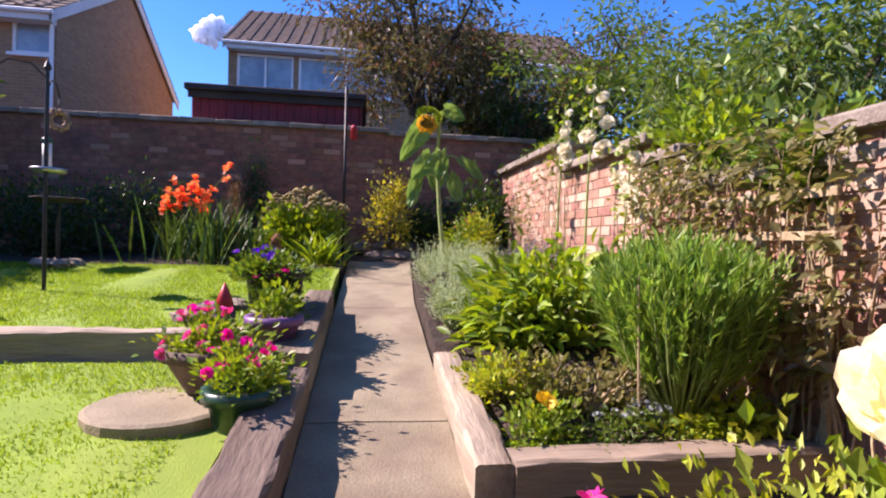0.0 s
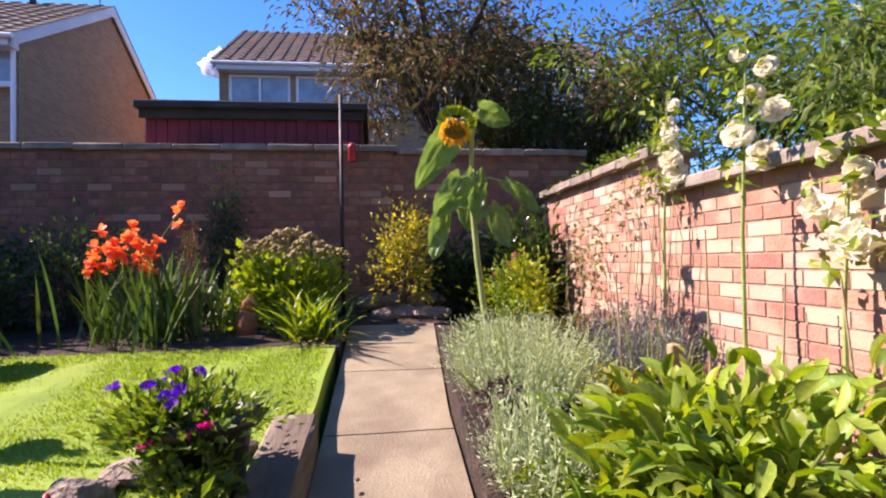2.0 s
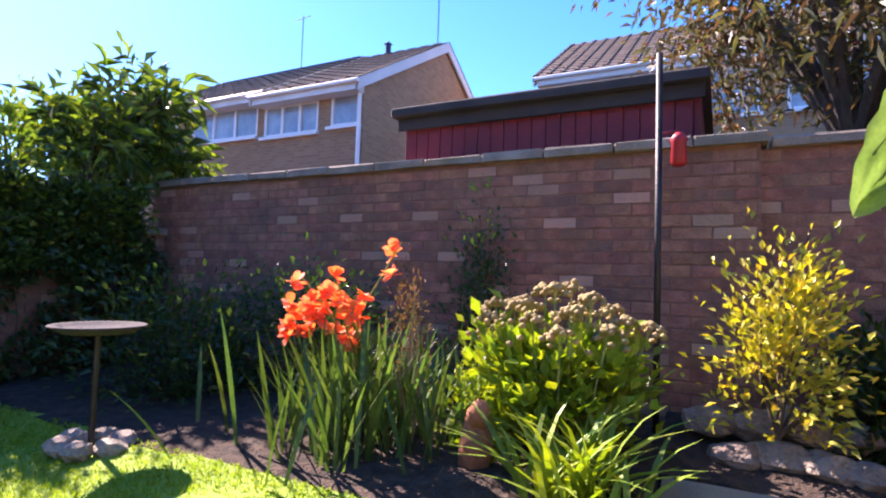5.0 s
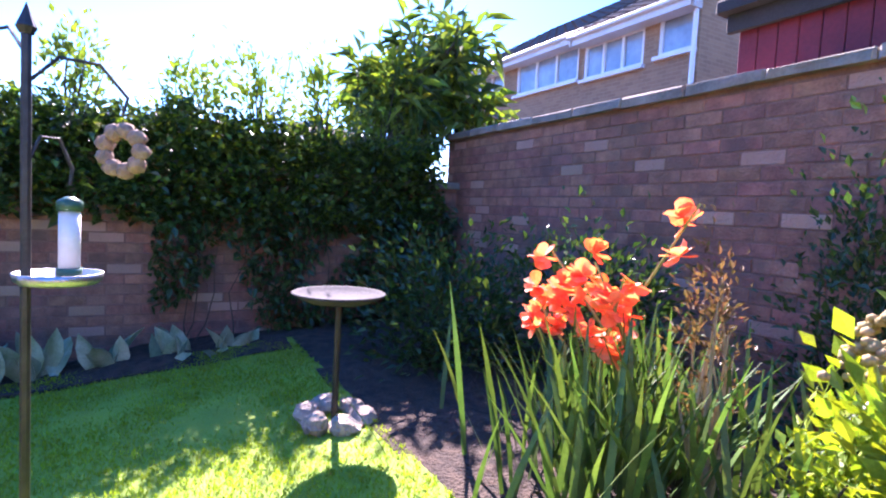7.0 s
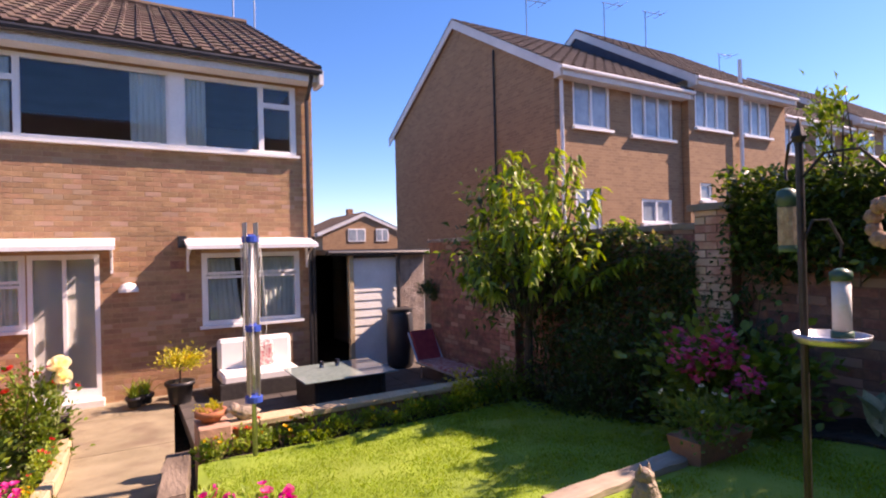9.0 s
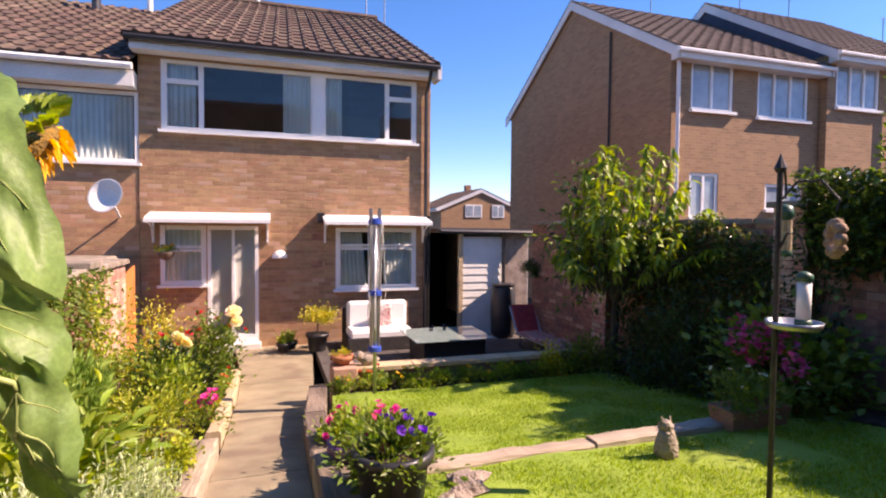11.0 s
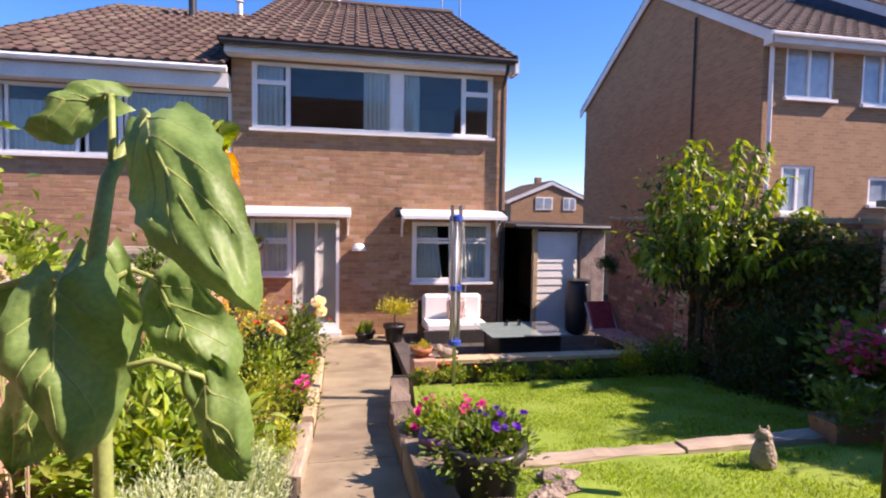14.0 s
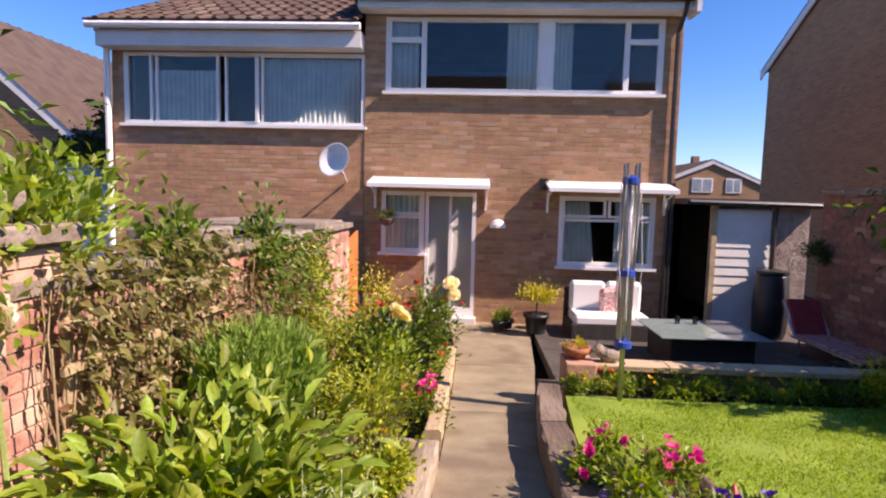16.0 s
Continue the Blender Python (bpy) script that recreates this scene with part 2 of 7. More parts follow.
M = dict(
    soil=mat("soil", (0.085, 0.055, 0.035), (0.03, 0.02, 0.014), 0.95, 14, 70, 1.0, bump_dist=0.03),
    lawn=mat("lawn_turf", (0.22, 0.33, 0.026), (0.165, 0.26, 0.02), 0.9, 3.5, 160, 0.5, stain=(0.28, 0.34, 0.05), stain_amt=0.4, bump_dist=0.01),
    grass=leafmat("grass_blade", (0.25, 0.365, 0.03), (0.19, 0.29, 0.022), 0.45, 0.6, 0.2),
    concrete=mat("path_concrete", (0.31, 0.262, 0.165), (0.22, 0.183, 0.112), 0.9, 3.0, 90, 0.5, obj=0.05, stain=(0.17, 0.125, 0.08), stain_amt=0.85, stain_scale=2.3),
    sleeper=mat("weathered_sleeper", (0.42, 0.33, 0.235), (0.18, 0.13, 0.09), 0.85, 5, 45, 0.9, obj=0.15, stretch=(1.0, 0.12, 1.0), stain=(0.05, 0.035, 0.025), stain_amt=0.8),
    sleeper_x=mat("weathered_sleeper_across", (0.34, 0.26, 0.18), (0.15, 0.11, 0.075), 0.85, 5, 45, 0.9, obj=0.15, stretch=(0.12, 1.0, 1.0), stain=(0.06, 0.04, 0.03), stain_amt=0.7),
    sleeper_pale=mat("bleached_sleeper", (0.60, 0.51, 0.38), (0.36, 0.29, 0.20), 0.85, 5, 45, 0.8, obj=0.1, stretch=(0.12, 1.0, 1.0), stain=(0.16, 0.12, 0.08), stain_amt=0.45),
    pale_wood=mat("pale_edging", (0.55, 0.43, 0.26), (0.42, 0.31, 0.18), 0.8, 4, 60, 0.5, stretch=(1.0, 0.15, 1.0)),
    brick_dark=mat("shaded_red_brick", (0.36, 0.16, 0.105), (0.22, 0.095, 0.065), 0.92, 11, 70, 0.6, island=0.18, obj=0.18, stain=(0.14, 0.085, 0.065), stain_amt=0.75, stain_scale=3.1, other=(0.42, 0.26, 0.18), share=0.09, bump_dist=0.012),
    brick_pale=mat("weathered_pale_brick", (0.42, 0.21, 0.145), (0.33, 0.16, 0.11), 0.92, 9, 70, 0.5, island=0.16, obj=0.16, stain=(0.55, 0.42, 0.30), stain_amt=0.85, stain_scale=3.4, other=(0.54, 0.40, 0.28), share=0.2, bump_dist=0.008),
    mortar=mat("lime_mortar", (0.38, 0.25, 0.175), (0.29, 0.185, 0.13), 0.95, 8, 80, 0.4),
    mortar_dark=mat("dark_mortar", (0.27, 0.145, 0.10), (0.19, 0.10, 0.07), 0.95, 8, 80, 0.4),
    house_brick=mat("buff_brown_brick", (0.41, 0.245, 0.13), (0.335, 0.195, 0.10), 0.9, 7, 80, 0.2, island=0.16, obj=0.2, other=(0.45, 0.30, 0.20), share=0.12, bump_dist=0.004),
    house_mortar=mat("house_mortar", (0.42, 0.27, 0.155), (0.36, 0.23, 0.125), 0.95, 8, 80, 0.2),
    far_brick=brick_mat("brown_far_brick", (0.38, 0.23, 0.12), (0.25, 0.145, 0.078), (0.38, 0.245, 0.145)),
    coping=mat("stone_coping", (0.34, 0.29, 0.23), (0.20, 0.16, 0.12), 0.9, 6, 60, 0.6, stain=(0.14, 0.13, 0.09), stain_amt=0.7, obj=0.1),
    white=mat("white_upvc", (0.82, 0.82, 0.80), (0.76, 0.76, 0.74), 0.35, 2, 30, 0.03),
    white_board=mat("white_boarding", (0.74, 0.74, 0.71), (0.66, 0.66, 0.62), 0.6, 3, 40, 0.15),
    fascia=mat("white_fascia", (0.72, 0.72, 0.70), (0.62, 0.62, 0.60), 0.5, 2, 30, 0.1),
    tile=mat("brown_concrete_tile", (0.10, 0.06, 0.042), (0.058, 0.036, 0.026), 0.85, 4, 60, 0.4, island=0.22, stain=(0.15, 0.12, 0.08), stain_amt=0.5),
    far_tile=mat("far_brown_tile", (0.11, 0.075, 0.055), (0.07, 0.047, 0.036), 0.85, 3, 30, 0.5),
    # near-black colour that stands for deep indoor shade
    dark=mat("unlit_interior_black", (0.02, 0.018, 0.016), None, 0.9, 4, 40, 0.1),
    # room grey is kept dark to stand for dim interiors behind glass
    room=mat("dim_room_grey", (0.20, 0.19, 0.17), (0.16, 0.15, 0.13), 0.9, 2, 30, 0.1),
    curtain=mat("pale_curtain", (0.80, 0.81, 0.74), (0.70, 0.71, 0.64), 0.9, 4, 60, 0.2),
    net=mat("net_curtain", (0.76, 0.81, 0.77), (0.62, 0.67, 0.64), 0.9, 6, 80, 0.2),
    glass=glass_mat("window_glass", (0.97, 0.98, 0.98), 0.79),
    # opaque blue-grey: reflected sky and pale curtains put into the pane colour
    far_pane=mat("distant_sky_tinted_pane", (0.34, 0.41, 0.46), (0.24, 0.30, 0.35), 0.08, 1.3, 5, 0.0, spec=0.7),
    blind=mat("grey_door_blind", (0.70, 0.69, 0.67), (0.62, 0.61, 0.60), 0.9, 3, 60, 0.1, stretch=(1, 1, 0.2)),
    check=mat("red_white_cloth", (0.50, 0.05, 0.07), (0.72, 0.66, 0.62), 0.9, 30, 100, 0.2),
    ornament=mat("pale_ornament_stone", (0.62, 0.57, 0.48), (0.45, 0.40, 0.33), 0.9, 12, 70, 0.4),
    table_glass=mat("frosted_table_glass", (0.24, 0.31, 0.29), (0.20, 0.27, 0.25), 0.06, 2, 20, 0.0, spec=0.8),
    black=mat("black_plastic", (0.018, 0.018, 0.02), (0.03, 0.03, 0.032), 0.4, 5, 60, 0.15),
    felt=mat("dark_roof_felt", (0.055, 0.05, 0.05), (0.035, 0.03, 0.03), 0.9, 3, 80, 0.5),
    shed_red=mat("red_shed_boards", (0.22, 0.018, 0.022), (0.15, 0.012, 0.016), 0.6, 3, 50, 0.3),
    steel=mat("grey_steel", (0.45, 0.46, 0.48), (0.36, 0.37, 0.38), 0.35, 8, 60, 0.1, metal=0.9),
    dark_metal=mat("dark_metal", (0.06, 0.055, 0.05), (0.03, 0.03, 0.03), 0.5, 8, 60, 0.2, metal=0.6),
    blue=mat("blue_plastic", (0.03, 0.08, 0.42), (0.02, 0.06, 0.34), 0.4, 6, 50, 0.1),
    red=mat("red_plastic", (0.45, 0.02, 0.02), (0.35, 0.015, 0.02), 0.45, 6, 50, 0.1),
    terracotta=mat("terracotta", (0.42, 0.16, 0.075), (0.30, 0.11, 0.055), 0.85, 8, 60, 0.4, stain=(0.36, 0.28, 0.20), stain_amt=0.4),
    green_pot=mat("green_glazed_pot", (0.03, 0.085, 0.06), (0.02, 0.06, 0.045), 0.3, 5, 50, 0.15),
    purple_pot=mat("purple_plastic_pot", (0.20, 0.09, 0.24), (0.15, 0.065, 0.19), 0.45, 5, 50, 0.1),
    brown_pot=mat("brown_stone_bowl", (0.17, 0.115, 0.08), (0.10, 0.07, 0.05), 0.8, 8, 60, 0.5),
    stone=mat("grey_brown_stone", (0.36, 0.29, 0.23), (0.22, 0.17, 0.135), 0.9, 7, 50, 0.9, obj=0.25, island=0.2, bump_dist=0.03),
    wood_stem=mat("bark", (0.10, 0.075, 0.05), (0.05, 0.038, 0.027), 0.95, 12, 60, 1.0, stretch=(1, 1, 0.3)),
    stem=leafmat("green_stem", (0.34, 0.40, 0.14), (0.25, 0.32, 0.09), 0.1, 0.5, 0.1),
    dry_stem=mat("dry_stem", (0.42, 0.33, 0.18), (0.30, 0.22, 0.12), 0.9, 12, 60, 0.3),
    l_mid=leafmat("mid_green_leaf", (0.16, 0.235, 0.035), (0.1, 0.165, 0.025)),
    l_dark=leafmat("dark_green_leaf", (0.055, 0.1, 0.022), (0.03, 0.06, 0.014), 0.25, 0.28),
    l_glad=leafmat("sword_leaf", (0.10, 0.165, 0.035), (0.06, 0.11, 0.024), 0.25),
    l_blue_green=leafmat("grey_green_leaf", (0.17, 0.24, 0.08), (0.10, 0.15, 0.05), 0.3),
    l_lime=leafmat("lime_leaf", (0.42, 0.45, 0.04), (0.28, 0.35, 0.03)),
    l_fresh=leafmat("fresh_green_leaf", (0.27, 0.36, 0.045), (0.18, 0.27, 0.03)),
    l_gold=leafmat("gold_variegated_leaf", (0.6, 0.52, 0.06), (0.34, 0.36, 0.045)),
    l_grey=leafmat("silver_grey_leaf", (0.50, 0.57, 0.33), (0.34, 0.42, 0.22), 0.2, 0.7),
    l_blue=leafmat("blue_grey_leaf", (0.27, 0.28, 0.28), (0.18, 0.2, 0.21), 0.2, 0.7),
    l_rose=leafmat("rosemary_needle", (0.27, 0.40, 0.075), (0.17, 0.28, 0.05), 0.35),
    l_olive=leafmat("olive_leaf", (0.24, 0.23, 0.07), (0.15, 0.14, 0.045)),
    l_russet=leafmat("russet_leaf", (0.19, 0.115, 0.045), (0.10, 0.075, 0.03), 0.3),
    l_rowan=leafmat("rowan_leaf", (0.14, 0.13, 0.04), (0.07, 0.075, 0.022), 0.3),
    l_hosta=leafmat("hosta_leaf", (0.40, 0.46, 0.30), (0.20, 0.27, 0.13), 0.25),
    l_purple=leafmat("heuchera_leaf", (0.16, 0.09, 0.10), (0.10, 0.055, 0.065), 0.2),
    l_sun=leafmat("sunflower_leaf", (0.2, 0.31, 0.085), (0.14, 0.24, 0.06), 0.3, 0.5, 0.05, 14.0),
    f_orange=leafmat("orange_petal", (0.85, 0.36, 0.17), (0.78, 0.25, 0.11), 0.45, 0.6, 0.12),
    f_pink=leafmat("magenta_petal", (0.8, 0.06, 0.32), (0.65, 0.04, 0.26), 0.35, 0.5, 0.2),
    f_hydr=leafmat("pink_hydrangea_petal", (0.76, 0.15, 0.30), (0.62, 0.10, 0.22), 0.3, 0.6, 0.2),
    f_purple=leafmat("purple_petal", (0.20, 0.06, 0.50), (0.14, 0.04, 0.38), 0.35, 0.5, 0.2),
    f_white=leafmat("white_petal", (0.82, 0.80, 0.68), (0.75, 0.70, 0.50), 0.35, 0.5, 0.08),
    f_cream=leafmat("cream_yellow_petal", (0.88, 0.85, 0.62), (0.86, 0.78, 0.42), 0.4, 0.5, 0.06),
    f_yellow=leafmat("yellow_petal", (0.80, 0.50, 0.02), (0.70, 0.40, 0.02), 0.35, 0.5, 0.1),
    f_red=leafmat("coral_red_petal", (0.75, 0.06, 0.04), (0.6, 0.04, 0.03), 0.35, 0.5, 0.15),
    f_sedum=leafmat("sedum_head", (0.40, 0.29, 0.12), (0.32, 0.26, 0.10), 0.15, 0.8, 0.2, 30),
    f_head=mat("sunflower_disc", (0.28, 0.16, 0.02), (0.10, 0.06, 0.015), 0.9, 40, 120, 1.0),
    f_berry=mat("rowan_berry", (0.45, 0.06, 0.03), (0.35, 0.04, 0.02), 0.4, 8, 40, 0.05),
    cushion=mat("white_cushion", (0.80, 0.79, 0.76), (0.74, 0.73, 0.70), 0.9, 3, 120, 0.2),
    cushion_red=mat("red_cloth", (0.42, 0.05, 0.05), (0.30, 0.03, 0.04), 0.9, 10, 100, 0.2),
    rattan=mat("dark_rattan", (0.03, 0.025, 0.022), (0.015, 0.013, 0.012), 0.6, 20, 120, 0.8),
    orange_wood=mat("orange_stained_wood", (0.55, 0.20, 0.05), (0.45, 0.15, 0.035), 0.7, 3, 40, 0.3, stretch=(0.2, 1, 1)),
    paving=mat("patio_slab", (0.095, 0.08, 0.07), (0.06, 0.05, 0.043), 0.85, 3, 70, 0.4, obj=0.12),
    seed=mat("bird_seed", (0.45, 0.36, 0.22), (0.30, 0.22, 0.12), 0.9, 40, 120, 0.8),
    clear=glass_mat("clear_plastic", (0.9, 0.92, 0.9), 0.75),
    feed_green=mat("green_plastic", (0.04, 0.12, 0.07), (0.03, 0.09, 0.05), 0.4, 6, 40, 0.1),
    cord=mat("fat_ball", (0.38, 0.25, 0.16), (0.25, 0.16, 0.10), 0.9, 30, 90, 0.8),
    chair=mat("deck_chair_cloth", (0.35, 0.07, 0.06), (0.45, 0.35, 0.33), 0.9, 14, 80, 0.2),
    gate_blue=mat("slate_blue_boards", (0.05, 0.065, 0.10), (0.035, 0.045, 0.075), 0.6, 3, 40, 0.3),
    cloud=mat("sky_vapour", (0.9, 0.9, 0.92), (0.85, 0.86, 0.9), 1.0, 0.3, 3, 0.0, translucent=0.6),
)


# ---- mesh building ----
class Build:
    """Collects faces for one mesh."""

    def __init__(self):
        self.v, self.f, self.n = [], [], 0

    def add(self, v, faces):
        v = np.asarray(v, float).reshape(-1, 3)
        self.v.append(v)
        for fa in faces:
            fa = np.asarray(fa, int)
            if len(fa):
                self.f.append(fa.reshape(-1, fa.shape[-1]) + self.n)
        self.n += len(v)
        return self

    def box(self, x0, x1, y0, y1, z0, z1, m=None):
        v = np.array([(x, y, z) for x in (x0, x1) for y in (y0, y1) for z in (z0, z1)], float)
        if m is not None:
            v = np.array([m @ Vector(p) for p in v])
        return self.add(v, [[(0, 1, 3, 2), (4, 6, 7, 5), (0, 4, 5, 1), (2, 3, 7, 6), (0, 2, 6, 4), (1, 5, 7, 3)]])

    def plate(self, u0, u1, v0, v1, holes, d0, d1, axis="y"):
        """One slab between the depths d0 and d1, with openings through it."""
        us = sorted({u0, u1, *[min(max(h, u0), u1) for o in holes for h in o[:2]]})
        vs = sorted({v0, v1, *[min(max(h, v0), v1) for o in holes for h in o[2:4]]})
        nu, nv = len(us), len(vs)
        full = [[not any(o[0] < (us[i] + us[i + 1]) / 2 < o[1] and o[2] < (vs[j] + vs[j + 1]) / 2 < o[3] for o in holes) for j in range(nv - 1)] for i in range(nu - 1)]
        at = (lambda u, d, w: (u, d, w)) if axis == "y" else (lambda u, d, w: (d, u, w))
        v = [at(u, d, w) for d in (d0, d1) for u in us for w in vs]
        k = lambda s, i, j: s * nu * nv + i * nv + j
        q = []
        for i in range(nu - 1):
            for j in range(nv - 1):
                if not full[i][j]:
                    continue
                q += [(k(0, i, j), k(0, i + 1, j), k(0, i + 1, j + 1), k(0, i, j + 1)), (k(1, i, j), k(1, i, j + 1), k(1, i + 1, j + 1), k(1, i + 1, j))]
                if i == 0 or not full[i - 1][j]:
                    q.append((k(0, i, j), k(0, i, j + 1), k(1, i, j + 1), k(1, i, j)))
                if i == nu - 2 or not full[i + 1][j]:
                    q.append((k(0, i + 1, j), k(1, i + 1, j), k(1, i + 1, j + 1), k(0, i + 1, j + 1)))
                if j == 0 or not full[i][j - 1]:
                    q.append((k(0, i, j), k(1, i, j), k(1, i + 1, j), k(0, i + 1, j)))
                if j == nv - 2 or not full[i][j + 1]:
                    q.append((k(0, i, j + 1), k(0, i + 1, j + 1), k(1, i + 1, j + 1), k(1, i, j + 1)))
        used = sorted({x for f in q for x in f})
        back = {x: n for n, x in enumerate(used)}
        return self.add([v[x] for x in used], [[tuple(back[x] for x in f) for f in q]])

    def bevel_box(self, x0, x1, y0, y1, z0, z1, r=0.01, m=None, jitter=0.0):
        """A box with its upright edges and top edge softened."""
        def ring(i, z):
            return [(x0 + i, y0 + r, z), (x0 + r, y0 + i, z), (x1 - r, y0 + i, z), (x1 - i, y0 + r, z), (x1 - i, y1 - r, z), (x1 - r, y1 - i, z), (x0 + r, y1 - i, z), (x0 + i, y1 - r, z)]
        v = np.array(ring(0, z0) + ring(0, z1 - r) + ring(r * 0.8, z1), float)
        if jitter:
            v += rng.normal(0, jitter, v.shape)
        if m is not None:
            v = np.array([m @ Vector(p) for p in v])
        q = [(k * 8 + i, k * 8 + (i + 1) % 8, k * 8 + 8 + (i + 1) % 8, k * 8 + 8 + i) for k in range(2) for i in range(8)]
        return self.add(v, [q, [tuple(range(7, -1, -1)), tuple(range(16, 24))]])

    def tube(self, pts, radii, n=8, cap=True):
        pts = [Vector(p) for p in pts]
        radii = radii if hasattr(radii, "__len__") else [radii] * len(pts)
        rings, ref = [], Vector((0.31, 0.77, 0.11))
        for i, p in enumerate(pts):
            d = (pts[min(i + 1, len(pts) - 1)] - pts[max(i - 1, 0)]).normalized()
            a = d.cross(ref)
            a = a.normalized() if a.length > 1e-3 else d.orthogonal().normalized()
            b = d.cross(a)
            rings += [p + radii[i] * (math.cos(2 * math.pi * k / n) * a + math.sin(2 * math.pi * k / n) * b) for k in range(n)]
        q = [(i * n + k, i * n + (k + 1) % n, i * n + n + (k + 1) % n, i * n + n + k) for i in range(len(pts) - 1) for k in range(n)]
        self.add([tuple(p) for p in rings], [q])
        if cap:
            self.f += [np.array([tuple(range(n - 1, -1, -1)), tuple(range((len(pts) - 1) * n, len(pts) * n))]) + self.n - len(rings)]
        return self

    def lathe(self, at, profile, n=20, squash=1.0):
        """profile: (radius, height) from the bottom up, also back down inside."""
        v = [(at[0] + r * math.cos(2 * math.pi * k / n), at[1] + squash * r * math.sin(2 * math.pi * k / n), at[2] + z) for r, z in profile for k in range(n)]
        q = [(i * n + k, i * n + (k + 1) % n, i * n + n + (k + 1) % n, i * n + n + k) for i in range(len(profile) - 1) for k in range(n)]
        return self.add(v, [q, [tuple(range(n - 1, -1, -1)), tuple(range((len(profile) - 1) * n, len(profile) * n))]])

    def blob(self, at, r, n=10, lump=0.15, seed=0):
        """A lumpy rounded body (stones, fat balls)."""
        r = Vector(r) if hasattr(r, "__len__") else Vector((r, r, r))
        v = []
        for i in range(n // 2 + 1):
            for k in range(n):
                a, b = math.pi * i / (n // 2), 2 * math.pi * k / n
                d = Vector((math.sin(a) * math.cos(b), math.sin(a) * math.sin(b), math.cos(a)))
                s = 1 + lump * noise.noise(d * 1.7 + Vector((seed * 3.1, seed, 0)))
                v.append((at[0] + d.x * r.x * s, at[1] + d.y * r.y * s, at[2] + d.z * r.z * s))
        q = [(i * n + k, i * n + n + k, i * n + n + (k + 1) % n, i * n + (k + 1) % n) for i in range(n // 2) for k in range(n)]
        return self.add(v, [q])

    def leaves(self, p, d, size, wide=0.45, fold=0.12, droop=0.0, up=None):
        """Many leaves at once: base points, directions, lengths."""
        p, d = np.asarray(p, float).reshape(-1, 3), np.asarray(d, float).reshape(-1, 3)
        k = len(p)
        size = np.broadcast_to(np.asarray(size, float), (k,))[:, None]
        d = d / (np.linalg.norm(d, axis=1, keepdims=True) + 1e-9)
        ref = rng.normal(0, 1, (k, 3)) * 0.6 + (np.array([0, 0, 1.0]) if up is None else np.asarray(up))
        s = np.cross(d, ref)
        s /= np.linalg.norm(s, axis=1, keepdims=True) + 1e-9
        nrm = np.cross(s, d)
        mid = p + d * size * 0.45
        tip = p + d * size + np.array([0, 0, -1.0]) * size * droop
        v = np.stack([p, mid + s * size * wide / 2 + nrm * size * fold, tip, mid - s * size * wide / 2 + nrm * size * fold], 1).reshape(-1, 3)
        i = np.arange(k)[:, None] * 4
        return self.add(v, [np.concatenate([i + [0, 1, 2], i + [0, 2, 3]])])

    def petals(self, p, d, size, wide=0.9, cup=0.18, up=None):
        """Rounded, cupped flower petals: base points, directions, lengths."""
        p, d = np.asarray(p, float).reshape(-1, 3), np.asarray(d, float).reshape(-1, 3)
        k = len(p)
        size = np.broadcast_to(np.asarray(size, float), (k,))[:, None]
        d = d / (np.linalg.norm(d, axis=1, keepdims=True) + 1e-9)
        s = np.cross(d, rng.normal(0, 0.35, (k, 3)) + (np.array([0, 0, 1.0]) if up is None else np.asarray(up)))
        s /= np.linalg.norm(s, axis=1, keepdims=True) + 1e-9
        nrm = np.cross(s, d)
        rows = []
        for t, w in ((0.0, 0.12), (0.4, 0.8), (0.75, 1.0), (1.0, 0.55)):
            for e in (-1, 0, 1):
                tt = t + (0.05 if e == 0 and t == 1.0 else 0.0)
                rows.append(p + d * size * tt + s * size * (e * w * wide / 2) + nrm * size * (cup * (abs(e) * 0.6 * w + t * t) + 0.03 * rng.normal(0, 1, (k, 1)) * t))
        v = np.stack(rows, 1).reshape(-1, 3)
        i = np.arange(k)[:, None] * 12
        return self.add(v, [np.concatenate([i + [3 * r + c, 3 * r + c + 1, 3 * r + c + 4, 3 * r + c + 3] for r in range(3) for c in range(2)])])

    def lances(self, p, d, size, wide=0.4, droop=0.2):
        """Broad pointed leaves with a folded midrib and an arched blade."""
        p, d = np.asarray(p, float).reshape(-1, 3), np.asarray(d, float).reshape(-1, 3)
        k = len(p)
        size = np.broadcast_to(np.asarray(size, float), (k,))[:, None]
        d = d / (np.linalg.norm(d, axis=1, keepdims=True) + 1e-9)
        s = np.cross(d, rng.normal(0, 0.5, (k, 3)) + np.array([0, 0, 1.0]))
        s /= np.linalg.norm(s, axis=1, keepdims=True) + 1e-9
        nrm = np.cross(s, d)
        rows = []
        for t, w in ((0.0, 0.06), (0.22, 0.8), (0.45, 1.0), (0.72, 0.7), (1.0, 0.03)):
            for e in (-1, 0, 1):
                rows.append(p + d * size * t + s * size * (e * w * wide / 2) + nrm * size * (0.10 * abs(e) * w) - np.array([0, 0, 1.0]) * size * droop * t * t)
        v = np.stack(rows, 1).reshape(-1, 3)
        i = np.arange(k)[:, None] * 15
        return self.add(v, [np.concatenate([i + [3 * r + c, 3 * r + c + 1, 3 * r + c + 4, 3 * r + c + 3] for r in range(4) for c in range(2)])])

    def blades(self, p, d, length, width, bend=0.4, seg=4):
        """Arching strap leaves."""
        p, d = np.asarray(p, float), np.asarray(d, float)
        k = len(p)
        length = np.broadcast_to(length, (k,))[:, None]
        d = d / np.linalg.norm(d, axis=1, keepdims=True)
